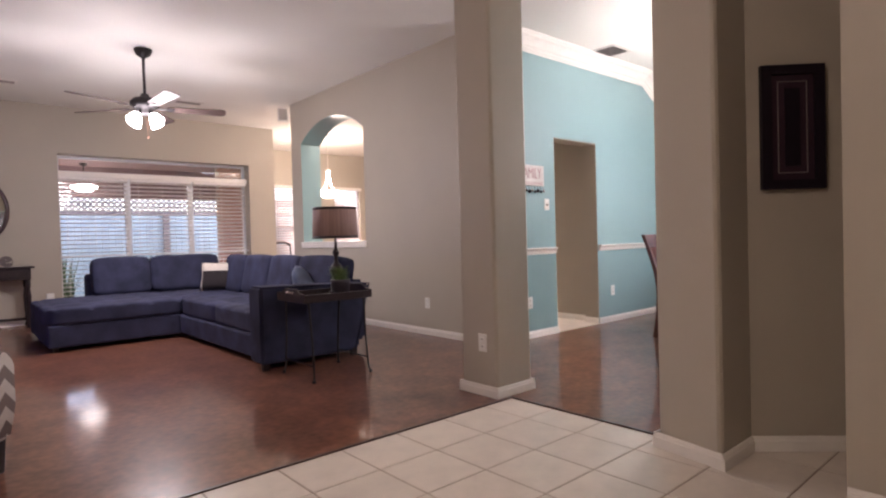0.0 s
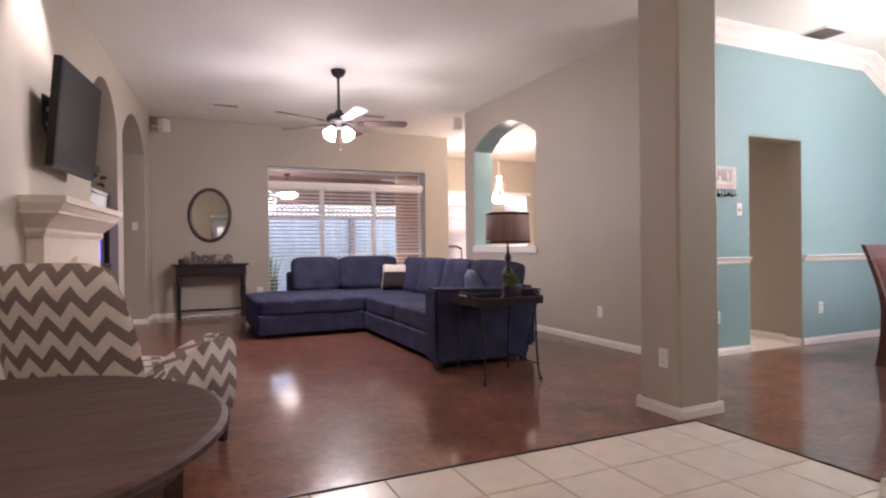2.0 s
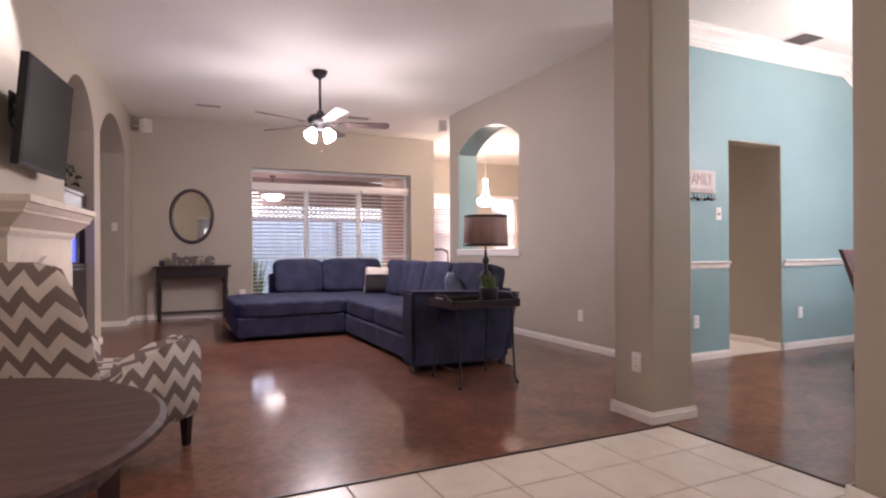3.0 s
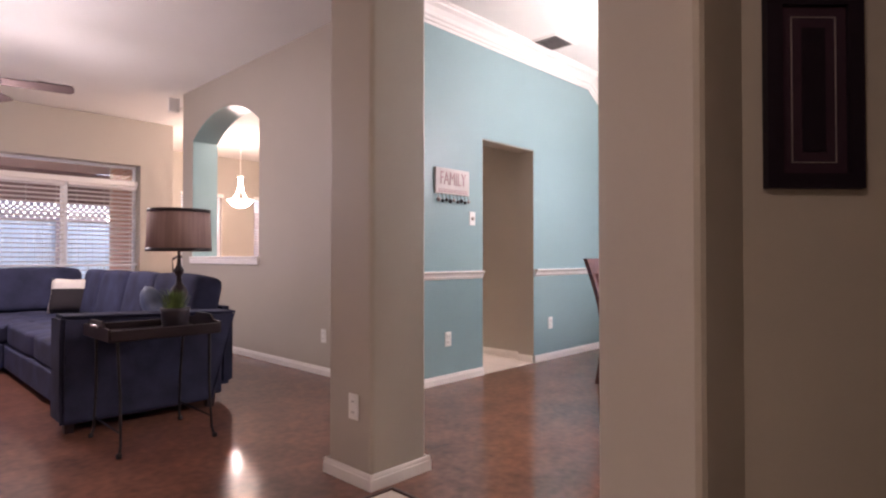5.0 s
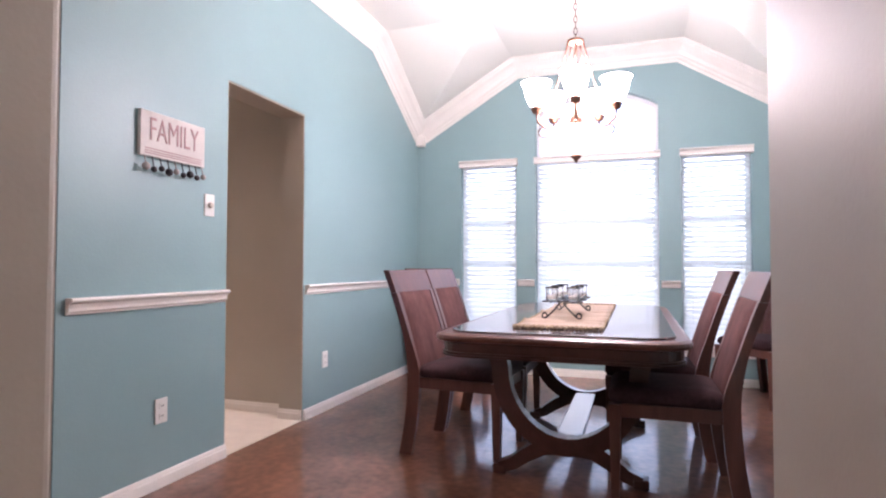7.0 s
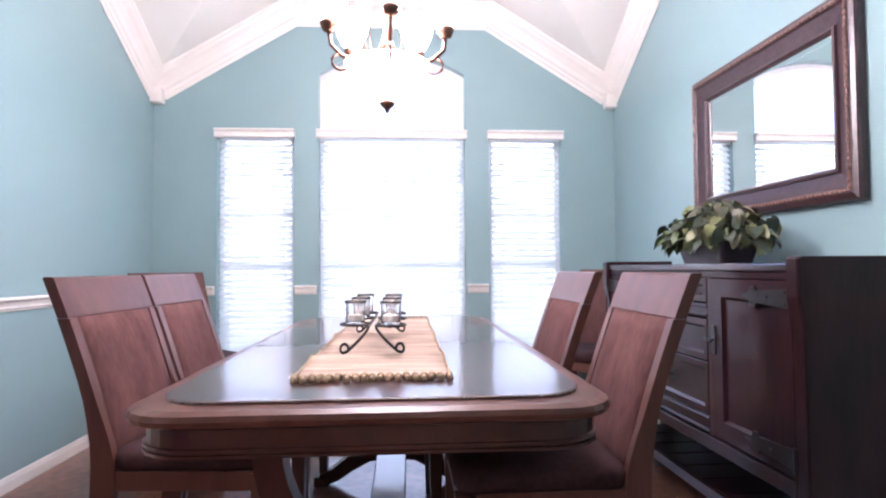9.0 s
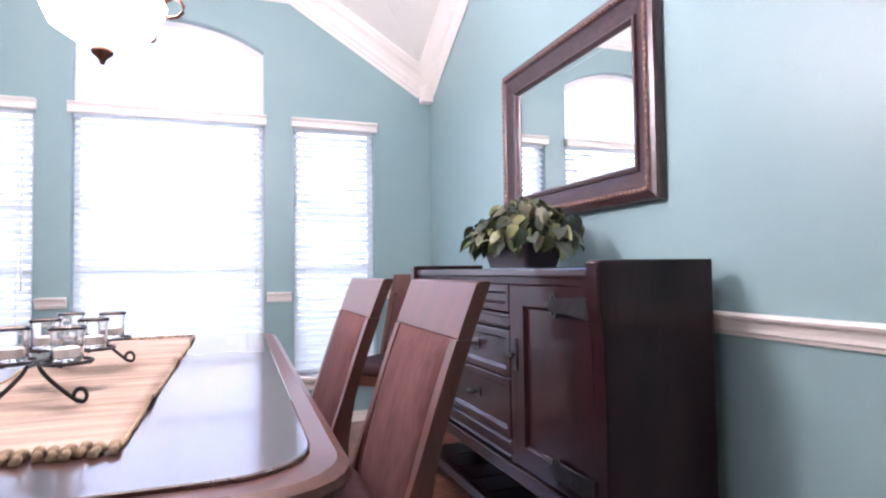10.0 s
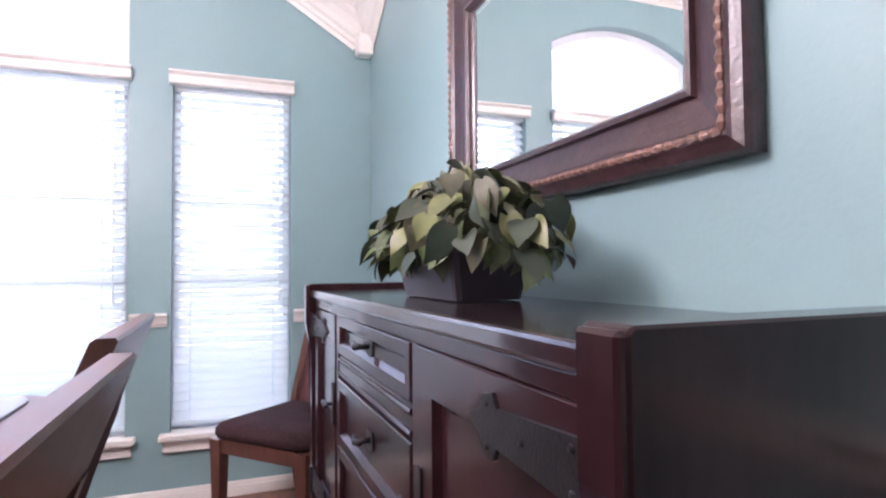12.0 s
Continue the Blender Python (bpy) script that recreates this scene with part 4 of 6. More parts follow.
    for i in range(len(edge_a)):
        j = (i + 1) % len(edge_a)
        bm.faces.new((edge_a[i], edge_a[j], edge_b[j], edge_b[i]))
    part("backrest", bm, M_SUEDE, ch, "padded brown suede panel", smooth=True)
    for s in (-1, 1):
        bm = bmesh.new()
        for i in range(8):
            za, zb = 0.44 + 0.445 * i / 8, 0.44 + 0.445 * (i + 1) / 8
            slab(bm, [(s * 0.217 - 0.005, za), (s * 0.217 + 0.005, za), (s * 0.217 + 0.005, zb), (s * 0.217 - 0.005, zb)], -0.019, 0.019, leaning)
        bmesh.ops.remove_doubles(bm, verts=bm.verts[:], dist=0.0005)
        part("back_stile", bm, M_CHAIRWOOD, ch)
    # cushion
    bm = bmesh.new()
    def seat_out(g, w=0.0):
        return [(x * (1 + w), y) for x, y in rounded_rect(-0.25 + g, 0.25 - g, -0.265 + g, 0.225 - g, 0.05 - g * 0.5, 4)]
    stacked(bm, [(seat_out(0.012), 0.424), (seat_out(0.0), 0.440), (seat_out(0.002), 0.465), (seat_out(0.015), 0.482), (seat_out(0.04), 0.491), (seat_out(0.085), 0.496)])
    part("seat", bm, M_SEAT, ch, "padded dark brown suede seat", smooth=True)
    return ch


chair = dining_chair(pose(6.78, 3.79, 0, 0, 0, -4), "brown suede dining chair with cherry wood frame at the table")
for m in (pose(7.33, 3.77, 0, 0, 0, -2), pose(6.53, 2.74, 0, 0, 0, 180), pose(7.19, 2.79, 0, 0, 0, 181)):
    copy_thing(chair, m)
for m in (pose(8.50, 4.46, 0, 0, 0, -42), pose(8.58, 1.93, 0, 0, 0, -138)):
    tagged(copy_thing(chair, m), "brown suede dining chair set diagonally in the window corner")

# runner
runner = thing("table_runner", pose(7.015, 3.215, 0.7555), "tan woven table runner with a knotted fringe", "runner")


def runner_z(x, v):
    """Height of the rumpled cloth above the table."""
    ridge = max(0.0, math.sin(11 * x + 0.8 + 0.5 * v)) ** 8
    return 0.004 + 0.0015 * math.sin(9 * x + 2.0 * v) + 0.014 * ridge * (0.7 + 0.3 * v) + 0.001 * math.sin(23 * x + 10 * v)


bm = bmesh.new()
nx, ny = 90, 10
rows = []
for i in range(nx + 1):
    x = -0.82 + 1.64 * i / nx
    rows.append([bm.verts.new((x, -0.195 + 0.39 * j / ny, runner_z(x, j / ny))) for j in range(ny + 1)])
for i in range(nx):
    for j in range(ny):
        bm.faces.new((rows[i][j], rows[i + 1][j], rows[i + 1][j + 1], rows[i][j + 1]))
ret = bmesh.ops.extrude_face_region(bm, geom=bm.faces[:])
for v in [g for g in ret["geom"] if isinstance(g, bmesh.types.BMVert)]:
    v.co.z -= 0.003
part("cloth", bm, M_RUNNER, runner, smooth=True)
for v in (0, 1):
    bm = bmesh.new()
    tube(bm, [(-0.82 + 1.64 * i / 60, -0.196 + 0.392 * v, runner_z(-0.82 + 1.64 * i / 60, v)) for i in range(61)], [0.0035 + 0.001 * (i % 3) for i in range(61)], 6)
    part("edge_stitching", bm, M_FRINGE, runner, "dark stitched edge")
for sx in (-1, 1):
    for k in range(19):
        y = -0.19 + 0.38 * k / 18
        bm = bmesh.new()
        wob = 0.006 * math.sin(k * 2.3)
        lathe(bm, [(0, -0.016), (0.007, -0.011), (0.010, 0), (0.007, 0.011), (0, 0.016)], 8, pose(sx * (0.833 + wob), y, 0.008, 90, 0, 90 + 30 * math.sin(k * 1.7)))
        tube(bm, [(sx * (0.842 + wob), y, 0.008), (sx * (0.862 + wob), y + 0.006 * math.sin(k), 0.004)], [0.006, 0.009], 6)
        part("tassel", bm, M_FRINGE, runner, smooth=True)

# candle holder
holder = thing("candle_holder", pose(6.81, 3.235, 0.7645) @ Matrix.Diagonal((1.0, 0.90, 1.1, 1)), "black wire candle holder with clear glass votive cups", "candle holder")


def scroll(x, s):
    pts = []
    for k in range(9):
        pts.append((x, s * (0.012 + 0.075 * (k / 8) ** 1.3), 0.078 - 0.068 * (k / 8)))
    for k in range(1, 10):
        a = radians(-90 + 30 * k)
        pts.append((x, s * (0.094 + 0.0135 * math.cos(a)), 0.0185 + 0.0135 * math.sin(a)))
    return pts


for x in (-0.29, 0.29):
    for s in (-1, 1):
        bm = bmesh.new()
        tube(bm, scroll(x, s), 0.0045, 8)
        part("leg", bm, M_IRON, holder, smooth=True)
for s in (-1, 1):
    bm = bmesh.new()
    tube(bm, [(-0.29, s * 0.012, 0.078), (0.29, s * 0.012, 0.078)], 0.004, 8)
    part("rail", bm, M_IRON, holder)
for i in range(3):
    for s in (-1, 1):
        cx, cy = -0.25 + 0.23 * i + 0.02 * s, s * 0.062
        bm = bmesh.new()
        ring = [(cx + 0.052 * math.cos(radians(a)), cy + 0.052 * math.sin(radians(a)), 0.082) for a in range(0, 361, 20)]
        tube(bm, ring, 0.0035, 6)
        tube(bm, [(cx - 0.05, cy, 0.0785), (cx + 0.05, cy, 0.0785)], 0.003, 6)
        tube(bm, [(cx, cy - 0.05, 0.0785), (cx, cy + 0.05, 0.0785)], 0.003, 6)
        part("ring", bm, M_IRON, holder)
        bm = bmesh.new()
        lathe(bm, [(0, 0.083), (0.030, 0.083), (0.034, 0.090), (0.034, 0.135), (0.037, 0.142), (0.040, 0.146), (0.037, 0.149), (0.033, 0.142), (0.031, 0.135), (0.031, 0.094), (0.027, 0.089), (0, 0.089)], 20, Matrix.Translation((cx, cy, 0)))
        cup = part("votive_cup", bm, M_CUP, holder, "clear glass cup", smooth=True)
        bm = bmesh.new()
        lathe(bm, [(0, 0.0895), (0.026, 0.0895), (0.026, 0.108), (0.022, 0.110), (0, 0.109)], 16, Matrix.Translation((cx, cy, 0)))
        part("candle", bm, M_WAX, cup, "short white candle")

# sideboard
sb = thing("sideboard", pose(6.403, 1.572, 0, 0, 0, 0.9), "dark stained oak sideboard with iron hinges and three drawers", "sideboard")
L, D, T = 1.605, 0.352, 1.058
part("top", rbox(0.045, L - 0.045, 0.0, D + 0.022, 1.010, 1.038, 0.006), M_BOARDTOP, sb)
part("frieze", rbox(0.05, L - 0.05, D - 0.006, D + 0.014, 0.985, 1.009, 0.002), M_BOARD, sb)
for x0 in (0.0, L - 0.045):
    bm = bmesh.new()
    pts = [(0.0, 0.0), (0.055, 0.0), (0.07, 0.26), (D - 0.10, 0.26), (D - 0.055, 0.0), (D + 0.012, 0.0), (D + 0.012, 0.86), (D + 0.03, 0.93), (D + 0.03, T - 0.006), (D + 0.024, T), (0.0, T)]
    slab(bm, pts, x0 - 0.007, x0 + 0.052, on_x)
    bmesh.ops.bevel(bm, geom=bm.edges[:], offset=0.003, segments=1, affect="EDGES")
    part("side_panel", bm, M_BOARD, sb)
    for y0, y1 in ((D - 0.045, D + 0.018), (0.0, 0.05)):
        bm = bmesh.new()
        if y0 > 0.1:
            slab(bm, [(y0, 0.0), (y1, 0.0), (y1, 0.84), (y1 + 0.02, 0.93), (y1 + 0.02, T - 0.004), (y0, T - 0.004)], x0 - 0.004, x0 + 0.049, on_x)
            bmesh.ops.bevel(bm, geom=bm.edges[:], offset=0.004, segments=1, affect="EDGES")
        else:
            box(bm, x0 - 0.003, x0 + 0.048, y0, y1, 0, T - 0.004, 0.004)
        part("post", bm, M_BOARD, sb)
part("back_panel", rbox(0.04, L - 0.04, 0.006, 0.018, 0.3, 1.01, 0), M_BOARD, sb)
part("bottom", rbox(0.037, L - 0.037, 0.012, D - 0.01, 0.335, 0.355, 0.003), M_BOARD, sb)
part("bottom_rail", rbox(0.045, L - 0.045, D - 0.010, D + 0.020, 0.315, 0.365, 0.004), M_BOARD, sb)
part("lower_shelf", rbox(0.04, L - 0.04, 0.03, D - 0.03, 0.105, 0.128, 0.003), M_BOARD, sb)
part("low_rail", rbox(0.045, L - 0.045, D - 0.04, D - 0.012, 0.095, 0.140, 0.004), M_BOARD, sb)
for k in range(9):
    part("shelf_slat", rbox(0.06 + k * 0.165, 0.06 + k * 0.165 + 0.15, 0.04, D - 0.05, 0.1285, 0.134, 0.002), M_BOARD, sb)
for x in (0.517, 1.158):
    part("divider", rbox(x, x + 0.028, 0.02, D + 0.010, 0.366, 0.984, 0.002), M_BOARD, sb)


def panel_front(name, x0, x1, z0, z1, rail, parent):
    """A frame-and-panel front: stiles, rails and a recessed field."""
    y = D + 0.013
    bm = bmesh.new()
    slab(bm, inset(x0 + rail - 0.004, x1 - rail + 0.004, z0 + rail - 0.004, z1 - rail + 0.004), y - 0.019, y - 0.013, on_y)
    front = part(name, bm, M_BOARD, parent)
    bm = bmesh.new()
    loops = []
    for g, w in ((0, y - 0.022), (0, y - 0.003), (0.003, y), (rail, y), (rail + 0.003, y - 0.004), (rail + 0.010, y - 0.0128), (rail + 0.010, y - 0.022)):
        loops.append([bm.verts.new(on_y(u, v, w)) for u, v in inset(x0 + g, x1 - g, z0 + g, z1 - g)])
    for a, b in zip(loops, loops[1:] + loops[:1]):
        for k in range(4):
            bm.faces.new((a[k], a[(k + 1) % 4], b[(k + 1) % 4], b[k]))
    part("panel_frame", bm, M_BOARD, front)
    return front


def pull(x, z, parent):
    bm = bmesh.new()
    y = D + 0.013
    slab(bm, [(x - 0.028, z - 0.012), (x - 0.020, z - 0.020), (x + 0.020, z - 0.020), (x + 0.028, z - 0.012), (x + 0.028, z + 0.012), (x + 0.020, z + 0.020), (x - 0.020, z + 0.020), (x - 0.028, z + 0.012)], y - 0.012, y - 0.008, on_y)
    p = part("pull_plate", bm, M_IRON, parent, "black iron back plate")
    bm = bmesh.new()
    tube(bm, [(x, y - 0.010, z), (x, y + 0.016, z)], 0.006, 8)
    tube(bm, [(x - 0.026, y + 0.018, z + 0.004), (x, y + 0.022, z), (x + 0.026, y + 0.018, z + 0.004)], [0.006, 0.008, 0.006], 8)
    part("handle", bm, M_IRON, p, "black iron pull", smooth=True)


for z0, z1, kind in ((0.885, 0.983, 1), (0.825, 0.880, 0), (0.655, 0.820, 1), (0.445, 0.650, 1), (0.372, 0.440, 0)):
    if kind:
        d = panel_front("drawer", 0.547, 1.155, z0, z1, 0.026, sb)
        pull(0.851, (z0 + z1) / 2 + 0.005, d)
    else:
        bm = bmesh.new()
        box(bm, 0.547, 1.155, D - 0.010, D + 0.008, z0, z1, 0.003)
        for z in (z0 + 0.010, z1 - 0.010):
            tube(bm, [(0.547, D + 0.009, z), (1.155, D + 0.009, z)], 0.006, 6)
        part("pull_tray", bm, M_BOARD, sb)
for x0, x1, hx, lx in ((0.052, 0.515, 0.052, 0.497), (1.188, 1.553, 1.553, 1.206)):
    d = panel_front("door", x0, x1, 0.372, 0.983, 0.07, sb)
    y = D + 0.015
    for z in (0.925, 0.43):
        s = 1 if hx == x0 else -1
        bm = bmesh.new()
        shape = [(0.0, -0.030), (0.07, -0.024), (0.125, -0.020), (0.132, -0.034), (0.150, -0.030), (0.156, -0.014), (0.185, 0.0),
                 (0.156, 0.014), (0.150, 0.030), (0.132, 0.034), (0.125, 0.020), (0.07, 0.024), (0.0, 0.030)]
        slab(bm, [(hx + s * u * 1.4, z + v * 1.1) for u, v in shape], y - 0.003, y + 0.003, on_y)
        h = part("hinge", bm, M_IRON, d, "black iron strap hinge")
        for u, v in ((0.022, 0.018), (0.022, -0.018), (0.085, 0.0), (0.142, 0.022), (0.142, -0.022)):
            bm = bmesh.new()
            lathe(bm, [(0.0, 0.003), (0.004, 0.002), (0.005, 0)], 8, Matrix.Translation((hx + s * u * 1.4, y + 0.003, z + v * 1.1)) @ Matrix.Rotation(radians(-90), 4, "X"))
            part("rivet", bm, M_IRON, h)
        bm = bmesh.new()
        tube(bm, [(hx - s * 0.006, y + 0.005, z - 0.040), (hx - s * 0.006, y + 0.005, z + 0.040)], 0.008, 8)
        part("knuckle", bm, M_IRON, h)
    bm = bmesh.new()
    slab(bm, [(lx - 0.010, 0.69), (lx + 0.010, 0.69), (lx + 0.013, 0.70), (lx + 0.013, 0.79), (lx + 0.010, 0.80), (lx - 0.010, 0.80), (lx - 0.013, 0.79), (lx - 0.013, 0.70)], y - 0.003, y + 0.003, on_y)
    tube(bm, [(lx, y, 0.745), (lx, y + 0.022, 0.745)], 0.005, 8)
    tube(bm, [(lx - 0.022, y + 0.024, 0.742), (lx + 0.022, y + 0.024, 0.748)], 0.006, 8)
    part("latch", bm, M_IRON, d, "black iron thumb latch")

# leafy plant in a planter on the sideboard
plant = thing("potted_plant", pose(7.205, 1.755, 1.041) @ Matrix.Diagonal((1.08, 1.08, 1.08, 1)), "artificial pothos plant in a dark rectangular planter", "plant")
bm = bmesh.new()
a = rounded_rect(-0.15, 0.15, -0.065, 0.065, 0.012, 2)
b = rounded_rect(-0.19, 0.19, -0.09, 0.09, 0.014, 2)
b2 = rounded_rect(-0.18, 0.18, -0.08, 0.08, 0.012, 2)
stacked(bm, [(a, 0.0), (b, 0.115), (b2, 0.115), (b2, 0.095)])
part("planter", bm, M_POT, plant)


def leaf_mesh(length, width):
    """A heart-shaped leaf along +y that arches over and folds at its midrib."""
    bm = bmesh.new()
    n = 7
    mid, lf, rt = [], [], []
    for i in range(n + 1):
        t = i / n
        w = width * (math.sin(math.pi * min(1.0, t * 0.86 + 0.10)) ** 0.7 * (1 - t ** 4))
        z = -0.45 * length * t * t
        mid.append(bm.verts.new((0, length * t, z)))
        if i < n:
            back = 0.16 * length * (1 - t) ** 2
            wave = 0.06 * length * math.sin(5 * t + width * 300)
            lf.append(bm.verts.new((-w, length * t - back, z + 0.22 * w + wave * 0.5)))
            rt.append(bm.verts.new((w, length * t - back, z + 0.22 * w - wave * 0.5)))
    for side in (lf, rt):
        for i in range(n - 1):
            bm.faces.new((mid[i], side[i], side[i + 1], mid[i + 1]))
        bm.faces.new((mid[n - 1], side[-1], mid[n]))
    return done(bm, "leaf", True)


M_LEAVES = [mat("leaf_green", (0.075, 0.105, 0.04), 0.45, vary=0.5, scale=14, grain=60, bump=0.1), mat("leaf_yellow_green", (0.14, 0.155, 0.055), 0.45, vary=0.45, scale=12, grain=60, bump=0.1),
            mat("leaf_dull_brown", (0.07, 0.07, 0.035), 0.5, vary=0.5, scale=12, grain=60, bump=0.1), mat("leaf_dark", (0.035, 0.05, 0.03), 0.45, vary=0.4, scale=12)]
rng = random.Random(7)
leaves = []
for k in range(8):
    me = leaf_mesh(0.046 + 0.003 * k, 0.019 + 0.002 * (k % 4))
    me.materials.append(M_LEAVES[k % 4])
    leaves.append(me)
for k in range(290):
    a = rng.uniform(0, 2 * math.pi)
    el = rng.uniform(-0.30, 1.45)
    rad = rng.uniform(0.66, 1.10) * (1 + 0.10 * math.sin(3 * a + 1.0))
    x = 0.375 * rad * math.cos(el) * math.cos(a)
    y = 0.165 * rad * math.cos(el) * math.sin(a)
    z = 0.125 + 0.125 * rad * math.sin(el)
    if abs(x) < 0.2:
        z = max(z, 0.10)
    y = max(-0.17, y)
    ob = part("leaf", leaves[k % 8], None, plant)
    ob.matrix_basis = pose(x * 0.86, y * 0.8, z - 0.01, rng.uniform(-78, -5), rng.uniform(-35, 35), math.degrees(a) - 90 + rng.uniform(-50, 50) * (1 + el))
for kind in range(2):
    bm = bmesh.new()
    for k in range(130):
        a, el, rad = rng.uniform(0, 2 * math.pi), rng.uniform(-0.35, 1.45), rng.uniform(0.55, 1.0)
        x, y = 0.32 * rad * math.cos(el) * math.cos(a), 0.135 * rad * math.cos(el) * math.sin(a)
        z = 0.115 + 0.125 * rad * math.sin(el)
        if abs(x) < 0.2:
            z = max(z, 0.10)
        at = len(bm.verts)
        bm.from_mesh(leaves[(k % 4) * 2])
        bm.verts.ensure_lookup_table()
        m = pose(x, y, z, rng.uniform(-70, 20), rng.uniform(-40, 40), rng.uniform(0, 360))
        for v in bm.verts[at:]:
            v.co = m @ v.co
    tagged(part("foliage", bm, M_LEAVES[3 if kind else 0], plant, "small dense inner leaves", smooth=True), kind="stuff")
bm = bmesh.new()
for k in range(26):
    a = rng.uniform(0, 2 * math.pi)
    e = rng.uniform(0.1, 1.3)
    p = Vector((0.22 * math.cos(e) * math.cos(a), 0.10 * math.cos(e) * math.sin(a), 0.13 + 0.12 * math.sin(e)))
    tube(bm, [(p.x * 0.3, p.y * 0.4, 0.09), (p.x * 0.7, p.y * 0.75, 0.09 + (p.z - 0.09) * 0.8), p], 0.003, 5)
part("stem", bm, M_LEAVES[3], plant)

# big framed mirror, leaning very slightly from the wall
mir = thing("wall_mirror", pose(7.225, 1.503, 1.65), "large mirror in a carved dark brown frame", "mirror")


def mitred(name, w, h, prof, material, parent, label=""):
    """A frame moulding round a w x h outline; prof is (inwards, out)."""
    bm = bmesh.new()
    rings = []
    for sx, sz in ((-1, -1), (1, -1), (1, 1), (-1, 1)):
        rings.append([bm.verts.new((sx * (w / 2 - i), o, sz * (h / 2 - i))) for i, o in prof])
    for k in range(4):
        a, b = rings[k], rings[(k + 1) % 4]
        for i in range(len(prof) - 1):
            bm.faces.new((a[i], b[i], b[i + 1], a[i + 1]))
    return part(name, bm, material, parent, label)


mitred("frame", 1.155, 0.775, [(0, 0), (0, 0.026), (0.006, 0.036), (0.022, 0.042), (0.028, 0.046), (0.042, 0.046), (0.050, 0.036), (0.078, 0.026), (0.100, 0.020), (0.108, 0.018), (0.112, 0.028), (0.122, 0.030), (0.130, 0.020), (0.134, 0.010), (0.134, 0.0)], M_MIRFRAME, mir)
bm = bmesh.new()
for sz in (0.352, -0.352):
    n = 90
    tube(bm, [(-0.542 + 1.084 * i / n, 0.046, sz) for i in range(n + 1)], [0.0042 + 0.0045 * (i % 2) for i in range(n + 1)], 6)
for sx in (-0.542, 0.542):
    n = 58
    tube(bm, [(sx, 0.046, -0.352 + 0.704 * i / n) for i in range(n + 1)], [0.0042 + 0.0045 * (i % 2) for i in range(n + 1)], 6)
part("beading", bm, M_BEAD, mir, "worn beaded edge")
part("glass", rbox(-0.448, 0.448, 0.004, 0.009, -0.258, 0.258, 0), M_MIRROR, mir, "bevelled mirror glass")
bm = bmesh.new()
frame_ring(bm, inset(-0.446, 0.446, -0.256, 0.256), inset(-0.422, 0.422, -0.232, 0.232), 0.0092, 0.0102, on_y)
part("bevel", bm, M_MIRROR, mir)

# chandelier
ch = thing("chandelier", pose(6.95, 3.2, 0), "bronze chandelier with five lit frosted shades and a glass bowl", "chandelier")
bm = bmesh.new()
lathe(bm, [(0, 3.05), (0.065, 3.05), (0.062, 3.03), (0.03, 3.01), (0.012, 2.99), (0, 2.985)], 20)
part("canopy", bm, M_BRONZE, ch, smooth=True)
bm = bmesh.new()
z = 2.99
k = 0
while z > 2.36:
    ax = Vector((1, 0, 0)) if k % 2 else Vector((0, 1, 0))
    tube(bm, [Vector((0, 0, z - 0.02)) + ax * 0.010 * math.cos(radians(t)) + Vector((0, 0, 0.022 * math.sin(radians(t)))) for t in range(0, 361, 45)], 0.0028, 5)
    z -= 0.036
    k += 1
part("chain", bm, M_BRONZE, ch)
bm = bmesh.new()
lathe(bm, [(0, 2.36), (0.018, 2.355), (0.05, 2.34), (0.052, 2.325), (0.03, 2.315), (0, 2.315)], 20)
part("top_ring", bm, M_BRONZE, ch, smooth=True)
bm = bmesh.new()
lathe(bm, [(0, 1.67), (0.006, 1.63), (0.012, 1.645), (0.028, 1.66), (0.030, 1.672), (0.012, 1.68), (0, 1.685)], 16)
part("finial", bm, M_BRONZE, ch, smooth=True)
bm = bmesh.new()
lathe(bm, [(0, 1.685), (0.07, 1.695), (0.13, 1.735), (0.16, 1.80), (0.165, 1.815), (0.15, 1.80), (0.0, 1.80)], 28)
part("bowl", bm, M_BOWLGLOW, ch, "lit frosted glass bowl", smooth=True)
bm = bmesh.new()
lathe(bm, [(0, 1.805), (0.020, 1.81), (0.022, 1.86), (0.035, 1.885), (0.022, 1.91), (0.012, 1.96), (0.018, 2.05), (0.010, 2.10), (0.010, 2.32), (0, 2.32)], 16)
part("stem", bm, M_BRONZE, ch, smooth=True)
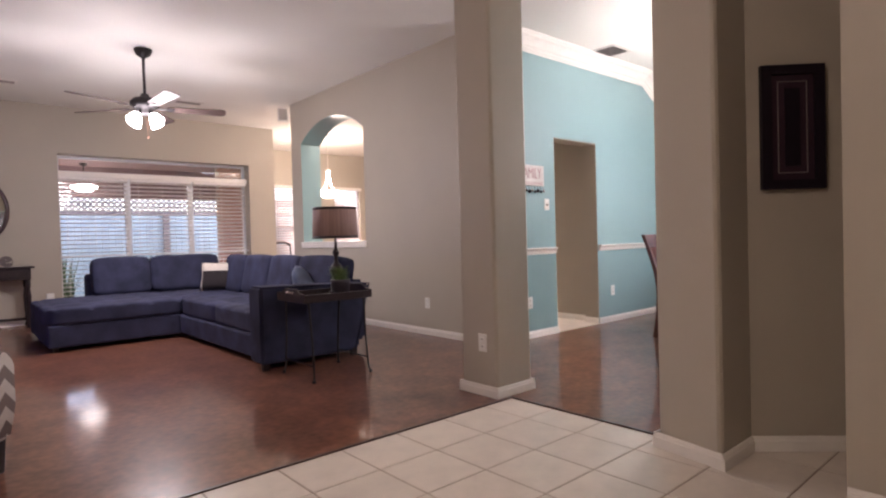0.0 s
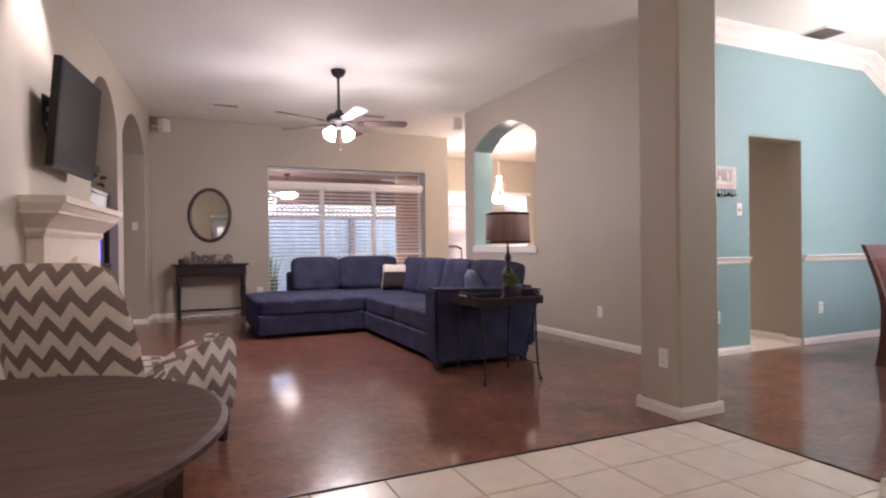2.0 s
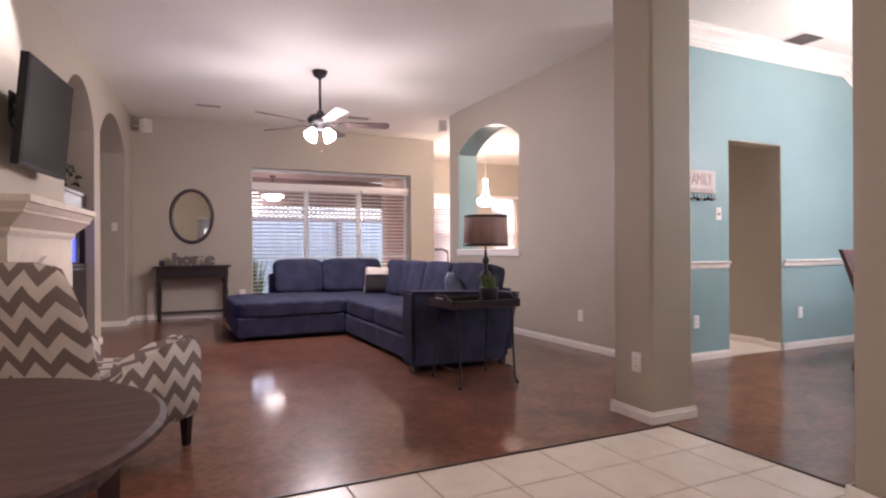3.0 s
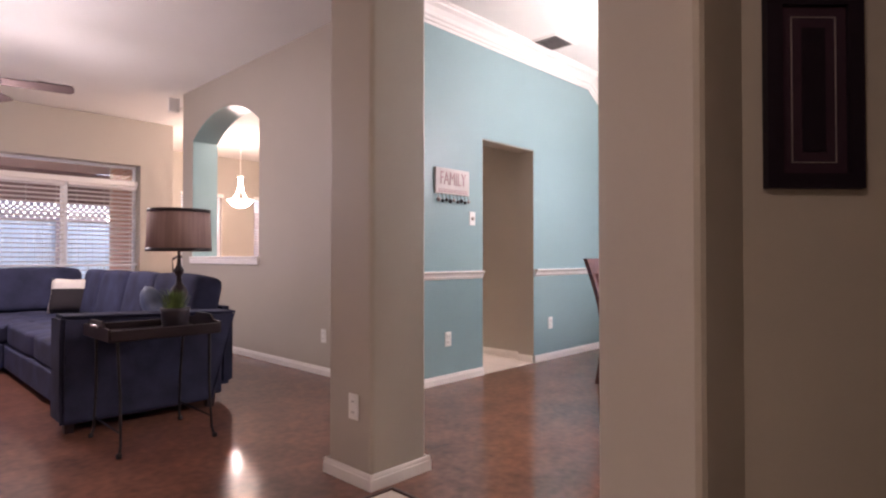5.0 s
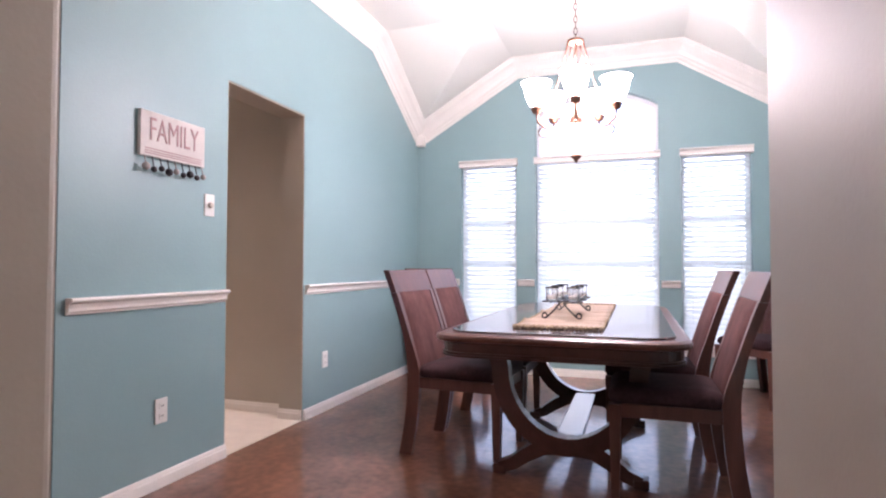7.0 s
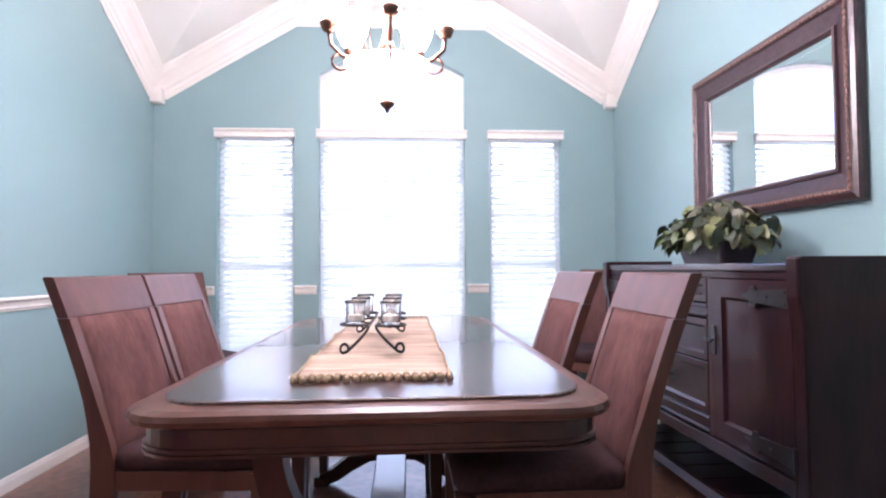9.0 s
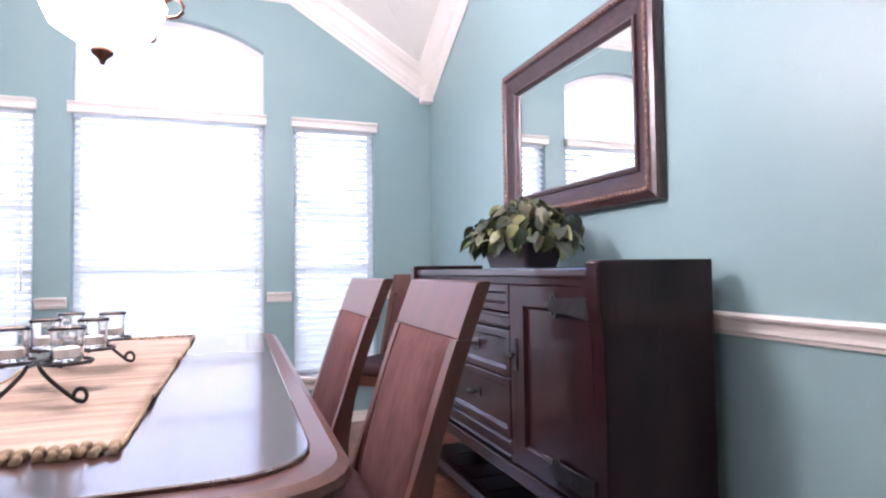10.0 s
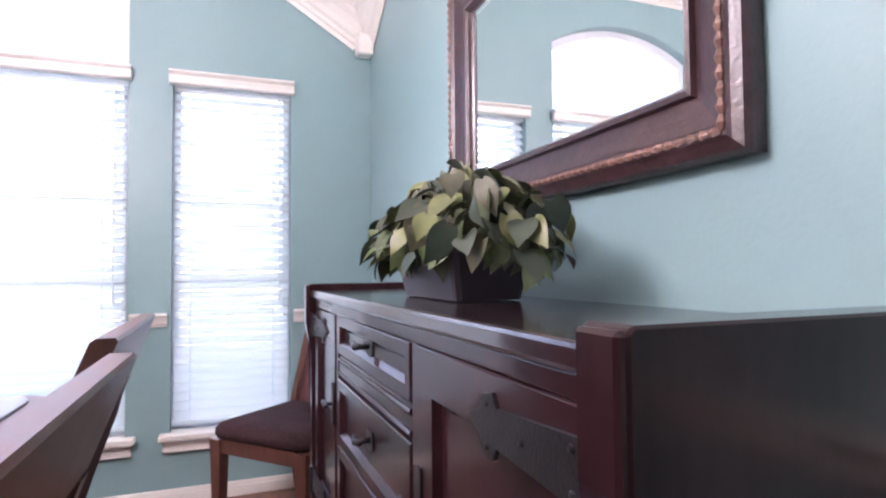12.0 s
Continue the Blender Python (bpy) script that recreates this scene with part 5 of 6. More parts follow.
for k in range(5):
    a = radians(72 * k + 41)
    c, s = math.cos(a), math.sin(a)
    bm = bmesh.new()
    arm = [(0.02, 1.88), (0.07, 1.835), (0.125, 1.815), (0.18, 1.825), (0.223, 1.86), (0.23, 1.91)]
    tube(bm, [(r * c, r * s, z) for r, z in arm], 0.008, 8)
    curl = [(0.185 + 0.035 * math.cos(radians(t)), 1.80 + 0.03 * math.sin(radians(t))) for t in range(80, -200, -35)]
    tube(bm, [(r * c, r * s, z) for r, z in curl], 0.0055, 6)
    tube(bm, [(0.045 * c, 0.045 * s, 2.325), (0.07 * c, 0.07 * s, 2.22), (0.12 * c, 0.12 * s, 2.04), (0.10 * c, 0.10 * s, 1.90), (0.08 * c, 0.08 * s, 1.84)], 0.005, 6)
    lathe(bm, [(0, 1.905), (0.022, 1.91), (0.034, 1.935), (0.030, 1.95), (0, 1.95)], 14, Matrix.Translation((0.23 * c, 0.23 * s, 0)))
    arm_ob = part("arm", bm, M_BRONZE, ch, smooth=True)
    bm = bmesh.new()
    lathe(bm, [(0.030, 1.948), (0.042, 1.965), (0.062, 2.01), (0.072, 2.06), (0.086, 2.085), (0.082, 2.086), (0.068, 2.06), (0.056, 2.01), (0.036, 1.968), (0.0, 1.952)], 24, Matrix.Translation((0.23 * c, 0.23 * s, 0)))
    part("shade", bm, M_SHADEGLOW, arm_ob, "lit frosted bell shade", smooth=True)

# ---- living room ----


def cushion(bm, w, d, h, m, puff=0.5, n=10, sharp=9, tuft=0.0):
    """A soft block: w along x, d along y, h along z, with rounded swollen sides."""
    r = bmesh.ops.create_cube(bm, size=1.0)
    vs = r["verts"]
    es = list({e for v in vs for e in v.link_edges})
    bmesh.ops.subdivide_edges(bm, edges=es, cuts=n, use_grid_fill=True)
    allv = bm.verts[:]
    p = sharp
    for v in allv:
        q = v.co * 2
        k = (abs(q.x) ** p + abs(q.y) ** p + abs(q.z) ** p) ** (1 / p)
        q = q / max(k, 1e-6) * max(abs(q.x), abs(q.y), abs(q.z))
        bulge = 1 + puff * 0.18 * (1 - min(1, q.x * q.x)) * (1 - min(1, q.y * q.y))
        x, y, z = q.x * w / 2, q.y * d / 2, q.z * h / 2 * bulge
        if tuft and q.z > 0.5:
            g = min(abs(math.sin(math.pi * x / 0.29)), abs(math.sin(math.pi * y / 0.29)))
            z -= tuft * (1 - min(1.0, g / 0.5)) ** 2
        v.co = m @ Vector((x, y, z))


def soft(name, w, d, h, m, material, parent, label="", puff=0.5, n=8, tuft=0.0):
    bm = bmesh.new()
    cushion(bm, w, d, h, m, puff, n, tuft=tuft)
    return part(name, bm, material, parent, label, smooth=True)


sofa = thing("sectional_sofa", pose(0.035, 0, 0), "navy blue microfibre sectional sofa with loose back cushions", "sofa")
# chaise run along the window
part("base", rbox(2.03, 3.27, 8.02, 9.55, 0.045, 0.27, 0.02), M_SOFA, sofa)
soft("seat_cushion", 1.36, 1.38, 0.20, pose(2.68, 8.70, 0.355), M_SOFA, sofa, puff=0.35, n=30, tuft=0.022)
part("base", rbox(3.27, 4.199, 5.80, 9.55, 0.045, 0.25, 0.02), M_SOFA, sofa)
soft("seat_cushion", 1.02, 1.22, 0.20, pose(3.82, 8.70, 0.345), M_SOFA, sofa, puff=0.3, n=26, tuft=0.02)
for y in (6.52, 7.55):
    soft("seat_cushion", 0.96, 1.12 if y < 7 else 1.12, 0.21, pose(3.76, y, 0.345), M_SOFA, sofa, puff=0.4, n=26, tuft=0.02)
# backs
bm = bmesh.new()
slab(bm, [(5.85, 0.09), (9.80, 0.09), (9.80, 0.70), (5.85, 0.66)], 4.20, 4.31, on_x)
bmesh.ops.bevel(bm, geom=bm.edges[:], offset=0.03, segments=2, affect="EDGES")
part("back_frame", bm, M_SOFA, sofa)
part("back_frame", rbox(2.62, 4.195, 9.56, 9.78, 0.09, 0.70, 0.04), M_SOFA, sofa)
for x, w in ((2.975, 0.66), (3.745, 0.88)):
    soft("back_cushion", w, 0.23, 0.46, pose(x, 9.42, 0.665, -10), M_SOFA, sofa, puff=0.3)
for y, w, q in ((6.27, 0.74, 3), (7.02, 0.73, -3), (7.71, 0.64, 2), (8.37, 0.66, -2)):
    soft("back_cushion", 0.22, w, 0.46, pose(4.10, y, 0.655, 0, 12, q), M_SOFA, sofa, puff=0.3)
# arm at the near end, flared towards the back
bm = bmesh.new()
slab(bm, [(3.16, 0.06), (4.03, 0.06), (4.20, 0.65), (3.16, 0.685)], 5.60, 5.84, on_y)
bmesh.ops.bevel(bm, geom=bm.edges[:], offset=0.022, segments=2, affect="EDGES")
part("arm", bm, M_SOFA, sofa)
bm = bmesh.new()
tube(bm, [(3.165, 5.60, 0.07), (3.165, 5.60, 0.68), (4.19, 5.60, 0.645), (4.03, 5.60, 0.07)], 0.008, 6)
part("piping", bm, M_SOFA, sofa)
for x, y in ((3.22, 5.68), (4.05, 5.68), (2.10, 8.12), (2.10, 9.45), (3.36, 7.9), (4.12, 9.45)):
    bm = bmesh.new()
    lathe(bm, [(0, 0), (0.032, 0), (0.042, 0.1), (0, 0.1)], 4, pose(x, y, 0, 0, 0, 45))
    part("leg", bm, M_ESPRESSO, sofa)


def throw_pillow(m, w, h, material, label, band=None):
    p = thing("throw_pillow", m, label, "pillow", group="throw pillows")
    bm = bmesh.new()
    n = 12
    for side in (-1, 1):
        g = []
        for i in range(n + 1):
            row = []
            for j in range(n + 1):
                u, v = -1 + 2 * i / n, -1 + 2 * j / n
                t = max(0, (1 - u ** 4) * (1 - v ** 4)) ** 0.5
                pin = 1 - 0.07 * (1 - abs(u * v))
                row.append(bm.verts.new((u * w / 2 * pin, side * 0.085 * t, v * h / 2 * pin + h / 2)))
            g.append(row)
        for i in range(n):
            for j in range(n):
                bm.faces.new((g[i][j], g[i + 1][j], g[i + 1][j + 1], g[i][j + 1]))
    bmesh.ops.remove_doubles(bm, verts=bm.verts[:], dist=0.0005)
    me = done(bm, "cover", True)
    me.materials.append(material)
    if band:
        me.materials.append(band)
        for f in me.polygons:
            f.material_index = 1 if f.center.z < h * 0.64 and f.center.x > -w * 0.40 else 0
    part("cover", me, material, p)
    return p


throw_pillow(pose(3.92, 8.62, 0.445, -16, 0, -38), 0.42, 0.37, M_CREAM, "cream and dark brown banded throw pillow on the sofa", M_SOFADARK)
throw_pillow(pose(4.04, 6.30, 0.45, -28, 30, 60), 0.38, 0.36, M_BLUECLOTH, "blue-grey satin throw pillow on the sofa")

# table lamp on the tray
lampt = thing("table_lamp", pose(3.755, 5.37, 0.606) @ Matrix.Diagonal((0.70, 0.70, 0.90, 1)), "table lamp with a brown drum shade and turned dark base", "lamp")
bm = bmesh.new()
lathe(bm, [(0, 0), (0.085, 0), (0.088, 0.018), (0.05, 0.035), (0.030, 0.055), (0.058, 0.085), (0.062, 0.105), (0.034, 0.135), (0.030, 0.15), (0.066, 0.19), (0.072, 0.22), (0.056, 0.255), (0.026, 0.28), (0.020, 0.33), (0.040, 0.36), (0.042, 0.375), (0.020, 0.405), (0.012, 0.46), (0.012, 0.50), (0, 0.50)], 28)
part("base", bm, M_ESPRESSO, lampt, smooth=True)
bm = bmesh.new()
lathe(bm, [(0.262, 0.50), (0.264, 0.50), (0.250, 0.78), (0.248, 0.78)], 40)
lathe(bm, [(0.258, 0.50), (0.245, 0.78)], 40)
part("shade", bm, M_SHADE, lampt, "brown fabric drum shade", smooth=True)
for z, r in ((0.50, 0.2645), (0.76, 0.2525)):
    bm = bmesh.new()
    lathe(bm, [(r, z), (r + 0.002, z), (r + 0.001, z + 0.022), (r - 0.002, z + 0.022)], 40)
    part("band", bm, M_ESPRESSO, lampt, "dark brown trim band", smooth=True)
bm = bmesh.new()
tube(bm, [(-0.25, 0, 0.77), (0.25, 0, 0.77)], 0.003, 6)
tube(bm, [(0, -0.25, 0.77), (0, 0.25, 0.77)], 0.003, 6)
tube(bm, [(0, 0, 0.50), (0, 0, 0.80)], 0.004, 6)
part("harp", bm, M_BRONZE, lampt)

# tray table by the sofa arm
tray = thing("tray_table", pose(3.565, 5.235, 0) @ Matrix.Diagonal((0.84, 0.92, 1, 1)), "dark wood tray table on slim iron legs", "table")
part("tray", rbox(-0.34, 0.34, -0.24, 0.24, 0.585, 0.605, 0.004), M_ESPRESSO, tray)
for s in (-1, 1):
    part("tray_side", rbox(-0.34, 0.34, s * 0.24 - 0.008, s * 0.24 + 0.008, 0.588, 0.645, 0.004), M_ESPRESSO, tray)
    bm = bmesh.new()
    pts = [(-0.24, 0.588), (0.24, 0.588), (0.24, 0.65), (0.15, 0.655), (0.10, 0.685), (-0.10, 0.685), (-0.15, 0.655), (-0.24, 0.65)]
    slab(bm, pts, s * 0.34 - 0.008, s * 0.34 + 0.008, on_x)
    part("tray_end", bm, M_ESPRESSO, tray)
    bm = bmesh.new()
    tube(bm, [(s * 0.355, -0.06, 0.655), (s * 0.372, 0, 0.66), (s * 0.355, 0.06, 0.655)], 0.007, 8)
    part("handle", bm, M_PICLINE, tray, "pale metal handle")
    for t in (-1, 1):
        bm = bmesh.new()
        tube(bm, [(s * 0.285, t * 0.20, 0.585), (s * 0.275, t * 0.225, 0.3), (s * 0.28, t * 0.25, 0.06), (s * 0.29, t * 0.262, 0.014)], 0.009, 8)
        lathe(bm, [(0, 0), (0.016, 0.004), (0.018, 0.016), (0.012, 0.026), (0, 0.03)], 12, pose(s * 0.293, t * 0.265, 0))
        part("leg", bm, M_IRON, tray)
    bm = bmesh.new()
    tube(bm, [(s * 0.279, -0.245, 0.12), (s * 0.279, 0.245, 0.12)], 0.006, 8)
    part("stretcher", bm, M_IRON, tray)
grass = thing("potted_grass", pose(3.64, 5.12, 0.606) @ Matrix.Diagonal((1.25, 1.25, 1.25, 1)), "small tuft of artificial grass in a dark pot", "plant")
bm = bmesh.new()
lathe(bm, [(0, 0), (0.052, 0), (0.060, 0.09), (0.062, 0.105), (0.055, 0.105), (0.052, 0.09), (0, 0.085)], 20)
part("pot", bm, M_POT, grass, smooth=True)
bm = bmesh.new()
for k in range(130):
    a, r0 = rng.uniform(0, 6.28), rng.uniform(0, 0.045)
    h, lean = rng.uniform(0.06, 0.11), rng.uniform(0, 0.05)
    p = Vector((r0 * math.cos(a), r0 * math.sin(a), 0.085))
    t = Vector((-math.sin(a), math.cos(a), 0)) * 0.003
    tip = p + Vector((lean * math.cos(a), lean * math.sin(a), h))
    mid = p.lerp(tip, 0.55) + Vector((0, 0, 0.01))
    v = [bm.verts.new(q) for q in (p - t, p + t, mid + t * 0.8, mid - t * 0.8, tip)]
    bm.faces.new((v[0], v[1], v[2], v[3]))
    bm.faces.new((v[3], v[2], v[4]))
tagged(part("blades", bm, M_GRASS, grass, "bright green grass blades"), kind="stuff")

# console table with letters and oval mirror
con = thing("console_table", pose(1.69, 10.68, 0), "narrow dark console table with turned front legs", "table")
part("tabletop", rbox(-0.53, 0.53, -0.19, 0.19, 0.785, 0.812, 0.006), M_ESPRESSO, con)
part("drawer_box", rbox(-0.49, 0.49, -0.16, 0.17, 0.635, 0.784, 0.004), M_ESPRESSO, con)
for x in (-0.245, 0.245):
    d = part("drawer", rbox(x - 0.22, x + 0.22, -0.168, -0.158, 0.66, 0.765, 0.004), M_ESPRESSO, con)
    bm = bmesh.new()
    lathe(bm, [(0, 0.022), (0.012, 0.016), (0.006, 0.004), (0.006, 0)], 12, Matrix.Translation((x, -0.168, 0.712)) @ Matrix.Rotation(radians(90), 4, "X"))
    part("knob", bm, M_IRON, d)
for sx in (-1, 1):
    for sy in (-1, 1):
        bm = bmesh.new()
        lathe(bm, [(0, 0), (0.022, 0), (0.030, 0.03), (0.020, 0.06), (0.026, 0.12), (0.020, 0.16), (0.026, 0.22), (0.034, 0.42), (0.022, 0.52), (0.032, 0.55), (0.030, 0.635), (0, 0.635)], 16, pose(sx * 0.455, sy * 0.13, 0))
        part("leg", bm, M_ESPRESSO, con, smooth=True)
part("stretcher", rbox(-0.46, 0.46, 0.105, 0.155, 0.085, 0.115, 0.004), M_ESPRESSO, con)
letters = thing("home_letters", pose(1.70, 10.68, 0.8125), "grey freestanding letters spelling home", "letters")
me = lettering("home", 0.225, 0.02, 0.018)
me.transform(Matrix.Rotation(radians(90), 4, "X") @ Matrix.Diagonal((1.12, 1, 1, 1)))
zmin = min(v.co.z for v in me.vertices)
me.transform(Matrix.Translation((0, 0, -zmin)))
part("word", me, M_HOME, letters)
jar = thing("candle_jar", pose(1.27, 10.68, 0.8125), "small dark candle jar on the console", "jar")
bm = bmesh.new()
lathe(bm, [(0, 0), (0.035, 0), (0.038, 0.01), (0.038, 0.075), (0.033, 0.082), (0, 0.082)], 18)
part("body", bm, M_POT, jar, smooth=True)
om = thing("oval_mirror", pose(1.69, 10.895, 1.565), "oval mirror in a dark brown wooden frame", "mirror")
bm = bmesh.new()
nseg = 48
prof = [(0.0, 0.0), (0.0, -0.022), (0.015, -0.034), (0.038, -0.034), (0.050, -0.020), (0.052, -0.004)]
rings = []
for k in range(nseg):
    a = 2 * math.pi * k / nseg
    rings.append([bm.verts.new(((0.315 - i) * math.cos(a), o, (0.425 - i) * math.sin(a))) for i, o in prof])
for k in range(nseg):
    a, b = rings[k], rings[(k + 1) % nseg]
    for i in range(len(prof) - 1):
        bm.faces.new((a[i], b[i], b[i + 1], a[i + 1]))
part("frame", bm, M_MIRFRAME, om, smooth=True)
bm = bmesh.new()
slab(bm, [(0.27 * math.cos(2 * math.pi * k / nseg), 0.38 * math.sin(2 * math.pi * k / nseg)) for k in range(nseg)], -0.012, -0.006, on_y)
part("glass", bm, M_MIRROR, om)
box_small = thing("wall_box", pose(2.42, 10.86, 0.36), "small white plug box low on the wall", "outlet")
part("body", rbox(-0.045, 0.045, -0.02, 0.038, -0.04, 0.05, 0.006), M_PLATE, box_small)

# ceiling fan
fan = thing("ceiling_fan", pose(2.93, 7.67, 0), "bronze ceiling fan with wooden blades and lit glass shades", "ceiling fan")
bm = bmesh.new()
lathe(bm, [(0, 3.05), (0.085, 3.05), (0.085, 3.03), (0.065, 2.99), (0.025, 2.965), (0.018, 2.955), (0, 2.955)], 24)
part("canopy", bm, M_IRON, fan, smooth=True)
bm = bmesh.new()
tube(bm, [(0, 0, 2.97), (0, 0, 2.58)], 0.014, 10)
part("downrod", bm, M_IRON, fan)
bm = bmesh.new()
lathe(bm, [(0, 2.60), (0.035, 2.595), (0.045, 2.565), (0.11, 2.545), (0.14, 2.51), (0.14, 2.475), (0.10, 2.445), (0.075, 2.43), (0.07, 2.40), (0.05, 2.38), (0, 2.38)], 28)
part("motor", bm, M_IRON, fan, smooth=True)
for k in range(5):
    a = radians(72 * k + 58)
    m = Matrix.Rotation(a, 4, "Z")
    bm = bmesh.new()
    pts = rounded_rect(0.20, 0.78, -0.068, 0.068, 0.05, 4)
    tilt = Matrix.Translation((0, 0, 2.455)) @ Matrix.Rotation(radians(-12), 4, "X")
    slab(bm, pts, -0.004, 0.004, lambda u, v, w, m=m, tilt=tilt: m @ tilt @ Vector((u, v * (0.82 + 0.28 * (u - 0.2) / 0.5), w)))
    bl = part("blade", bm, M_BLADE, fan, "dull brown wood blade")
    bm = bmesh.new()
    slab(bm, [(0.12, -0.018), (0.19, -0.018), (0.24, -0.045), (0.28, -0.02), (0.28, 0.02), (0.24, 0.045), (0.19, 0.018), (0.12, 0.018)], -0.011, -0.0045, lambda u, v, w, m=m, tilt=tilt: m @ tilt @ Vector((u, v, w)))
    part("blade_iron", bm, M_IRON, bl)
for k in range(4):
    a = radians(90 * k + 30)
    m = Matrix.Rotation(a, 4, "Z") @ Matrix.Translation((0.085, 0, 2.385)) @ Matrix.Rotation(radians(140), 4, "Y")
    bm = bmesh.new()
    lathe(bm, [(0, -0.02), (0.022, -0.015), (0.026, 0.02), (0, 0.02)], 14, m)
    holder_ob = part("socket", bm, M_IRON, fan, smooth=True)
    bm = bmesh.new()
    lathe(bm, [(0.026, 0.012), (0.045, 0.035), (0.056, 0.075), (0.068, 0.115), (0.064, 0.116), (0.050, 0.075), (0.030, 0.03), (0, 0.02)], 20, m)
    part("shade", bm, M_FANGLOW, holder_ob, "lit frosted bell shade", smooth=True)
bm = bmesh.new()
tube(bm, [(0.02, 0, 2.38), (0.02, 0, 2.17)], 0.002, 5)
lathe(bm, [(0, 2.14), (0.008, 2.15), (0.008, 2.165), (0, 2.175)], 8, Matrix.Translation((0.02, 0, 0)))
part("pull_chain", bm, M_BRONZE, fan)

# fireplace
fp = thing("fireplace", LW, "cream cast stone fireplace surround with a moulded mantel", "fireplace")


def mantel_layer(bm, u0, u1, out, z0, z1, out2=None):
    """A straight layer, or a flaring one where out2 is given."""
    o2 = out if out2 is None else out2
    g = o2 - out
    lo = [(0, u0), (out, u0), (out, u1), (0, u1)]
    hi = [(0, u0 - g), (o2, u0 - g), (o2, u1 + g), (0, u1 + g)]
    a = [bm.verts.new((x, y, z0)) for x, y in lo]
    b = [bm.verts.new((x, y, z1)) for x, y in hi]
    for i in range(4):
        bm.faces.new((a[i], a[(i + 1) % 4], b[(i + 1) % 4], b[i]))
    bm.faces.new(a[::-1])
    bm.faces.new(b)


F0, F1 = 1.14, 2.70
bm = bmesh.new()
mantel_layer(bm, F0, F1, 0.10, 1.13, 1.16, 0.115)
mantel_layer(bm, F0, F1, 0.115, 1.1605, 1.185)
mantel_layer(bm, F0, F1, 0.115, 1.1855, 1.27, 0.20)
mantel_layer(bm, F0 - 0.088, F1 + 0.088, 0.208, 1.2705, 1.292)
mantel_layer(bm, F0 - 0.09, F1 + 0.09, 0.215, 1.2925, 1.335, 0.235)
mantel_layer(bm, F0 - 0.11, F1 + 0.11, 0.25, 1.3355, 1.38)
part("mantel", bm, M_STONE, fp, "moulded stone mantel shelf")
for u0, u1 in ((F0 + 0.02, F0 + 0.42), (F1 - 0.42, F1 - 0.02)):
    part("jamb", rbox(0.002, 0.095, u0, u1, 0, 0.62, 0.006), M_STONE, fp)
bm = bmesh.new()
head = arch_points(F0 + 0.42, F1 - 0.42, 0.62, 0.93, 16)
slab(bm, [(F0 + 0.02, 0.6205)] + head + [(F1 - 0.02, 0.6205), (F1 - 0.02, 1.13), (F0 + 0.02, 1.13)], 0.002, 0.095, on_x)
part("lintel", bm, M_STONE, fp)
bm = bmesh.new()
head2 = arch_points(F0 + 0.42, F1 - 0.42, 0.62, 0.93, 16)
head3 = [(u + (u - 1.92) * 0.16, v + 0.075) for u, v in head2]
frame_ring(bm, head3 + [(head3[-1][0], 0.62), (head3[0][0], 0.62)], head2 + [(head2[-1][0], 0.6205), (head2[0][0], 0.6205)], 0.0952, 0.125, on_x)
part("arch_moulding", bm, M_STONE, fp)
part("firebox", rbox(0.003, 0.02, F0 + 0.42, F1 - 0.42, 0.0, 0.93, 0), M_DARK, fp, "black firebox")

# television on an arm mount
tv = thing("television", LW @ pose(0.15, 1.79, 1.95, 0, 5, -3), "flat black television tilted forward on a wall arm", "television")
part("bezel", rbox(-0.025, 0.03, -0.51, 0.37, -0.36, 0.36, 0.008), M_BLACK, tv)
part("screen", rbox(0.028, 0.033, -0.49, 0.35, -0.34, 0.345, 0), M_SCREEN, tv, "dark glossy screen")
part("rear_housing", rbox(-0.055, -0.024, -0.30, 0.30, -0.22, 0.22, 0.01), M_BLACK, tv)
mount = part("wall_mount", rbox(-0.148, -0.13, -0.30, -0.16, -0.14, 0.14, 0.004), M_IRON, tv, "grey steel wall plate")
bm = bmesh.new()
tube(bm, [(-0.135, -0.23, 0.05), (-0.09, -0.20, 0.05), (-0.055, -0.1, 0.05)], 0.018, 8)
tube(bm, [(-0.135, -0.23, -0.05), (-0.09, -0.20, -0.05), (-0.055, -0.1, -0.05)], 0.018, 8)
part("mount_arm", bm, M_PICLINE, mount)

# media cabinet in the niche
cab = thing("media_cabinet", LW @ pose(-0.33, 3.43, 0), "dark wood media cabinet with open bays in the niche", "cabinet")
for s in (-1, 1):
    part("side_panel", rbox(-0.25, 0.25, s * 0.56 - 0.02, s * 0.56 + 0.02, 0, 1.62, 0.004), M_ESPRESSO, cab)
for z in (0.05, 0.86, 1.36, 1.60):
    part("shelf", rbox(-0.25, 0.27, -0.54, 0.54, z, z + 0.04, 0.004), M_ESPRESSO, cab)
part("back_panel", rbox(-0.25, -0.235, -0.54, 0.54, 0.05, 1.6, 0), M_ESPRESSO, cab)
part("top_rail", rbox(0.24, 0.262, -0.54, 0.54, 1.40, 1.60, 0.004), M_ESPRESSO, cab)
for s in (-1, 1):
    part("door", rbox(0.245, 0.265, min(0, s * 0.535), max(0, s * 0.535), 0.095, 0.855, 0.006), M_ESPRESSO, cab)
aq = thing("fish_tank", LW @ pose(-0.22, 3.43, 0.902), "small glass tank lit deep blue", "tank")
part("tank", rbox(-0.12, 0.12, -0.40, 0.40, 0.0, 0.42, 0.004), M_WINDARK, aq)
part("light_panel", rbox(0.121, 0.126, -0.38, 0.20, 0.03, 0.38, 0), M_BLUEGLOW, aq, "glowing blue light panel")
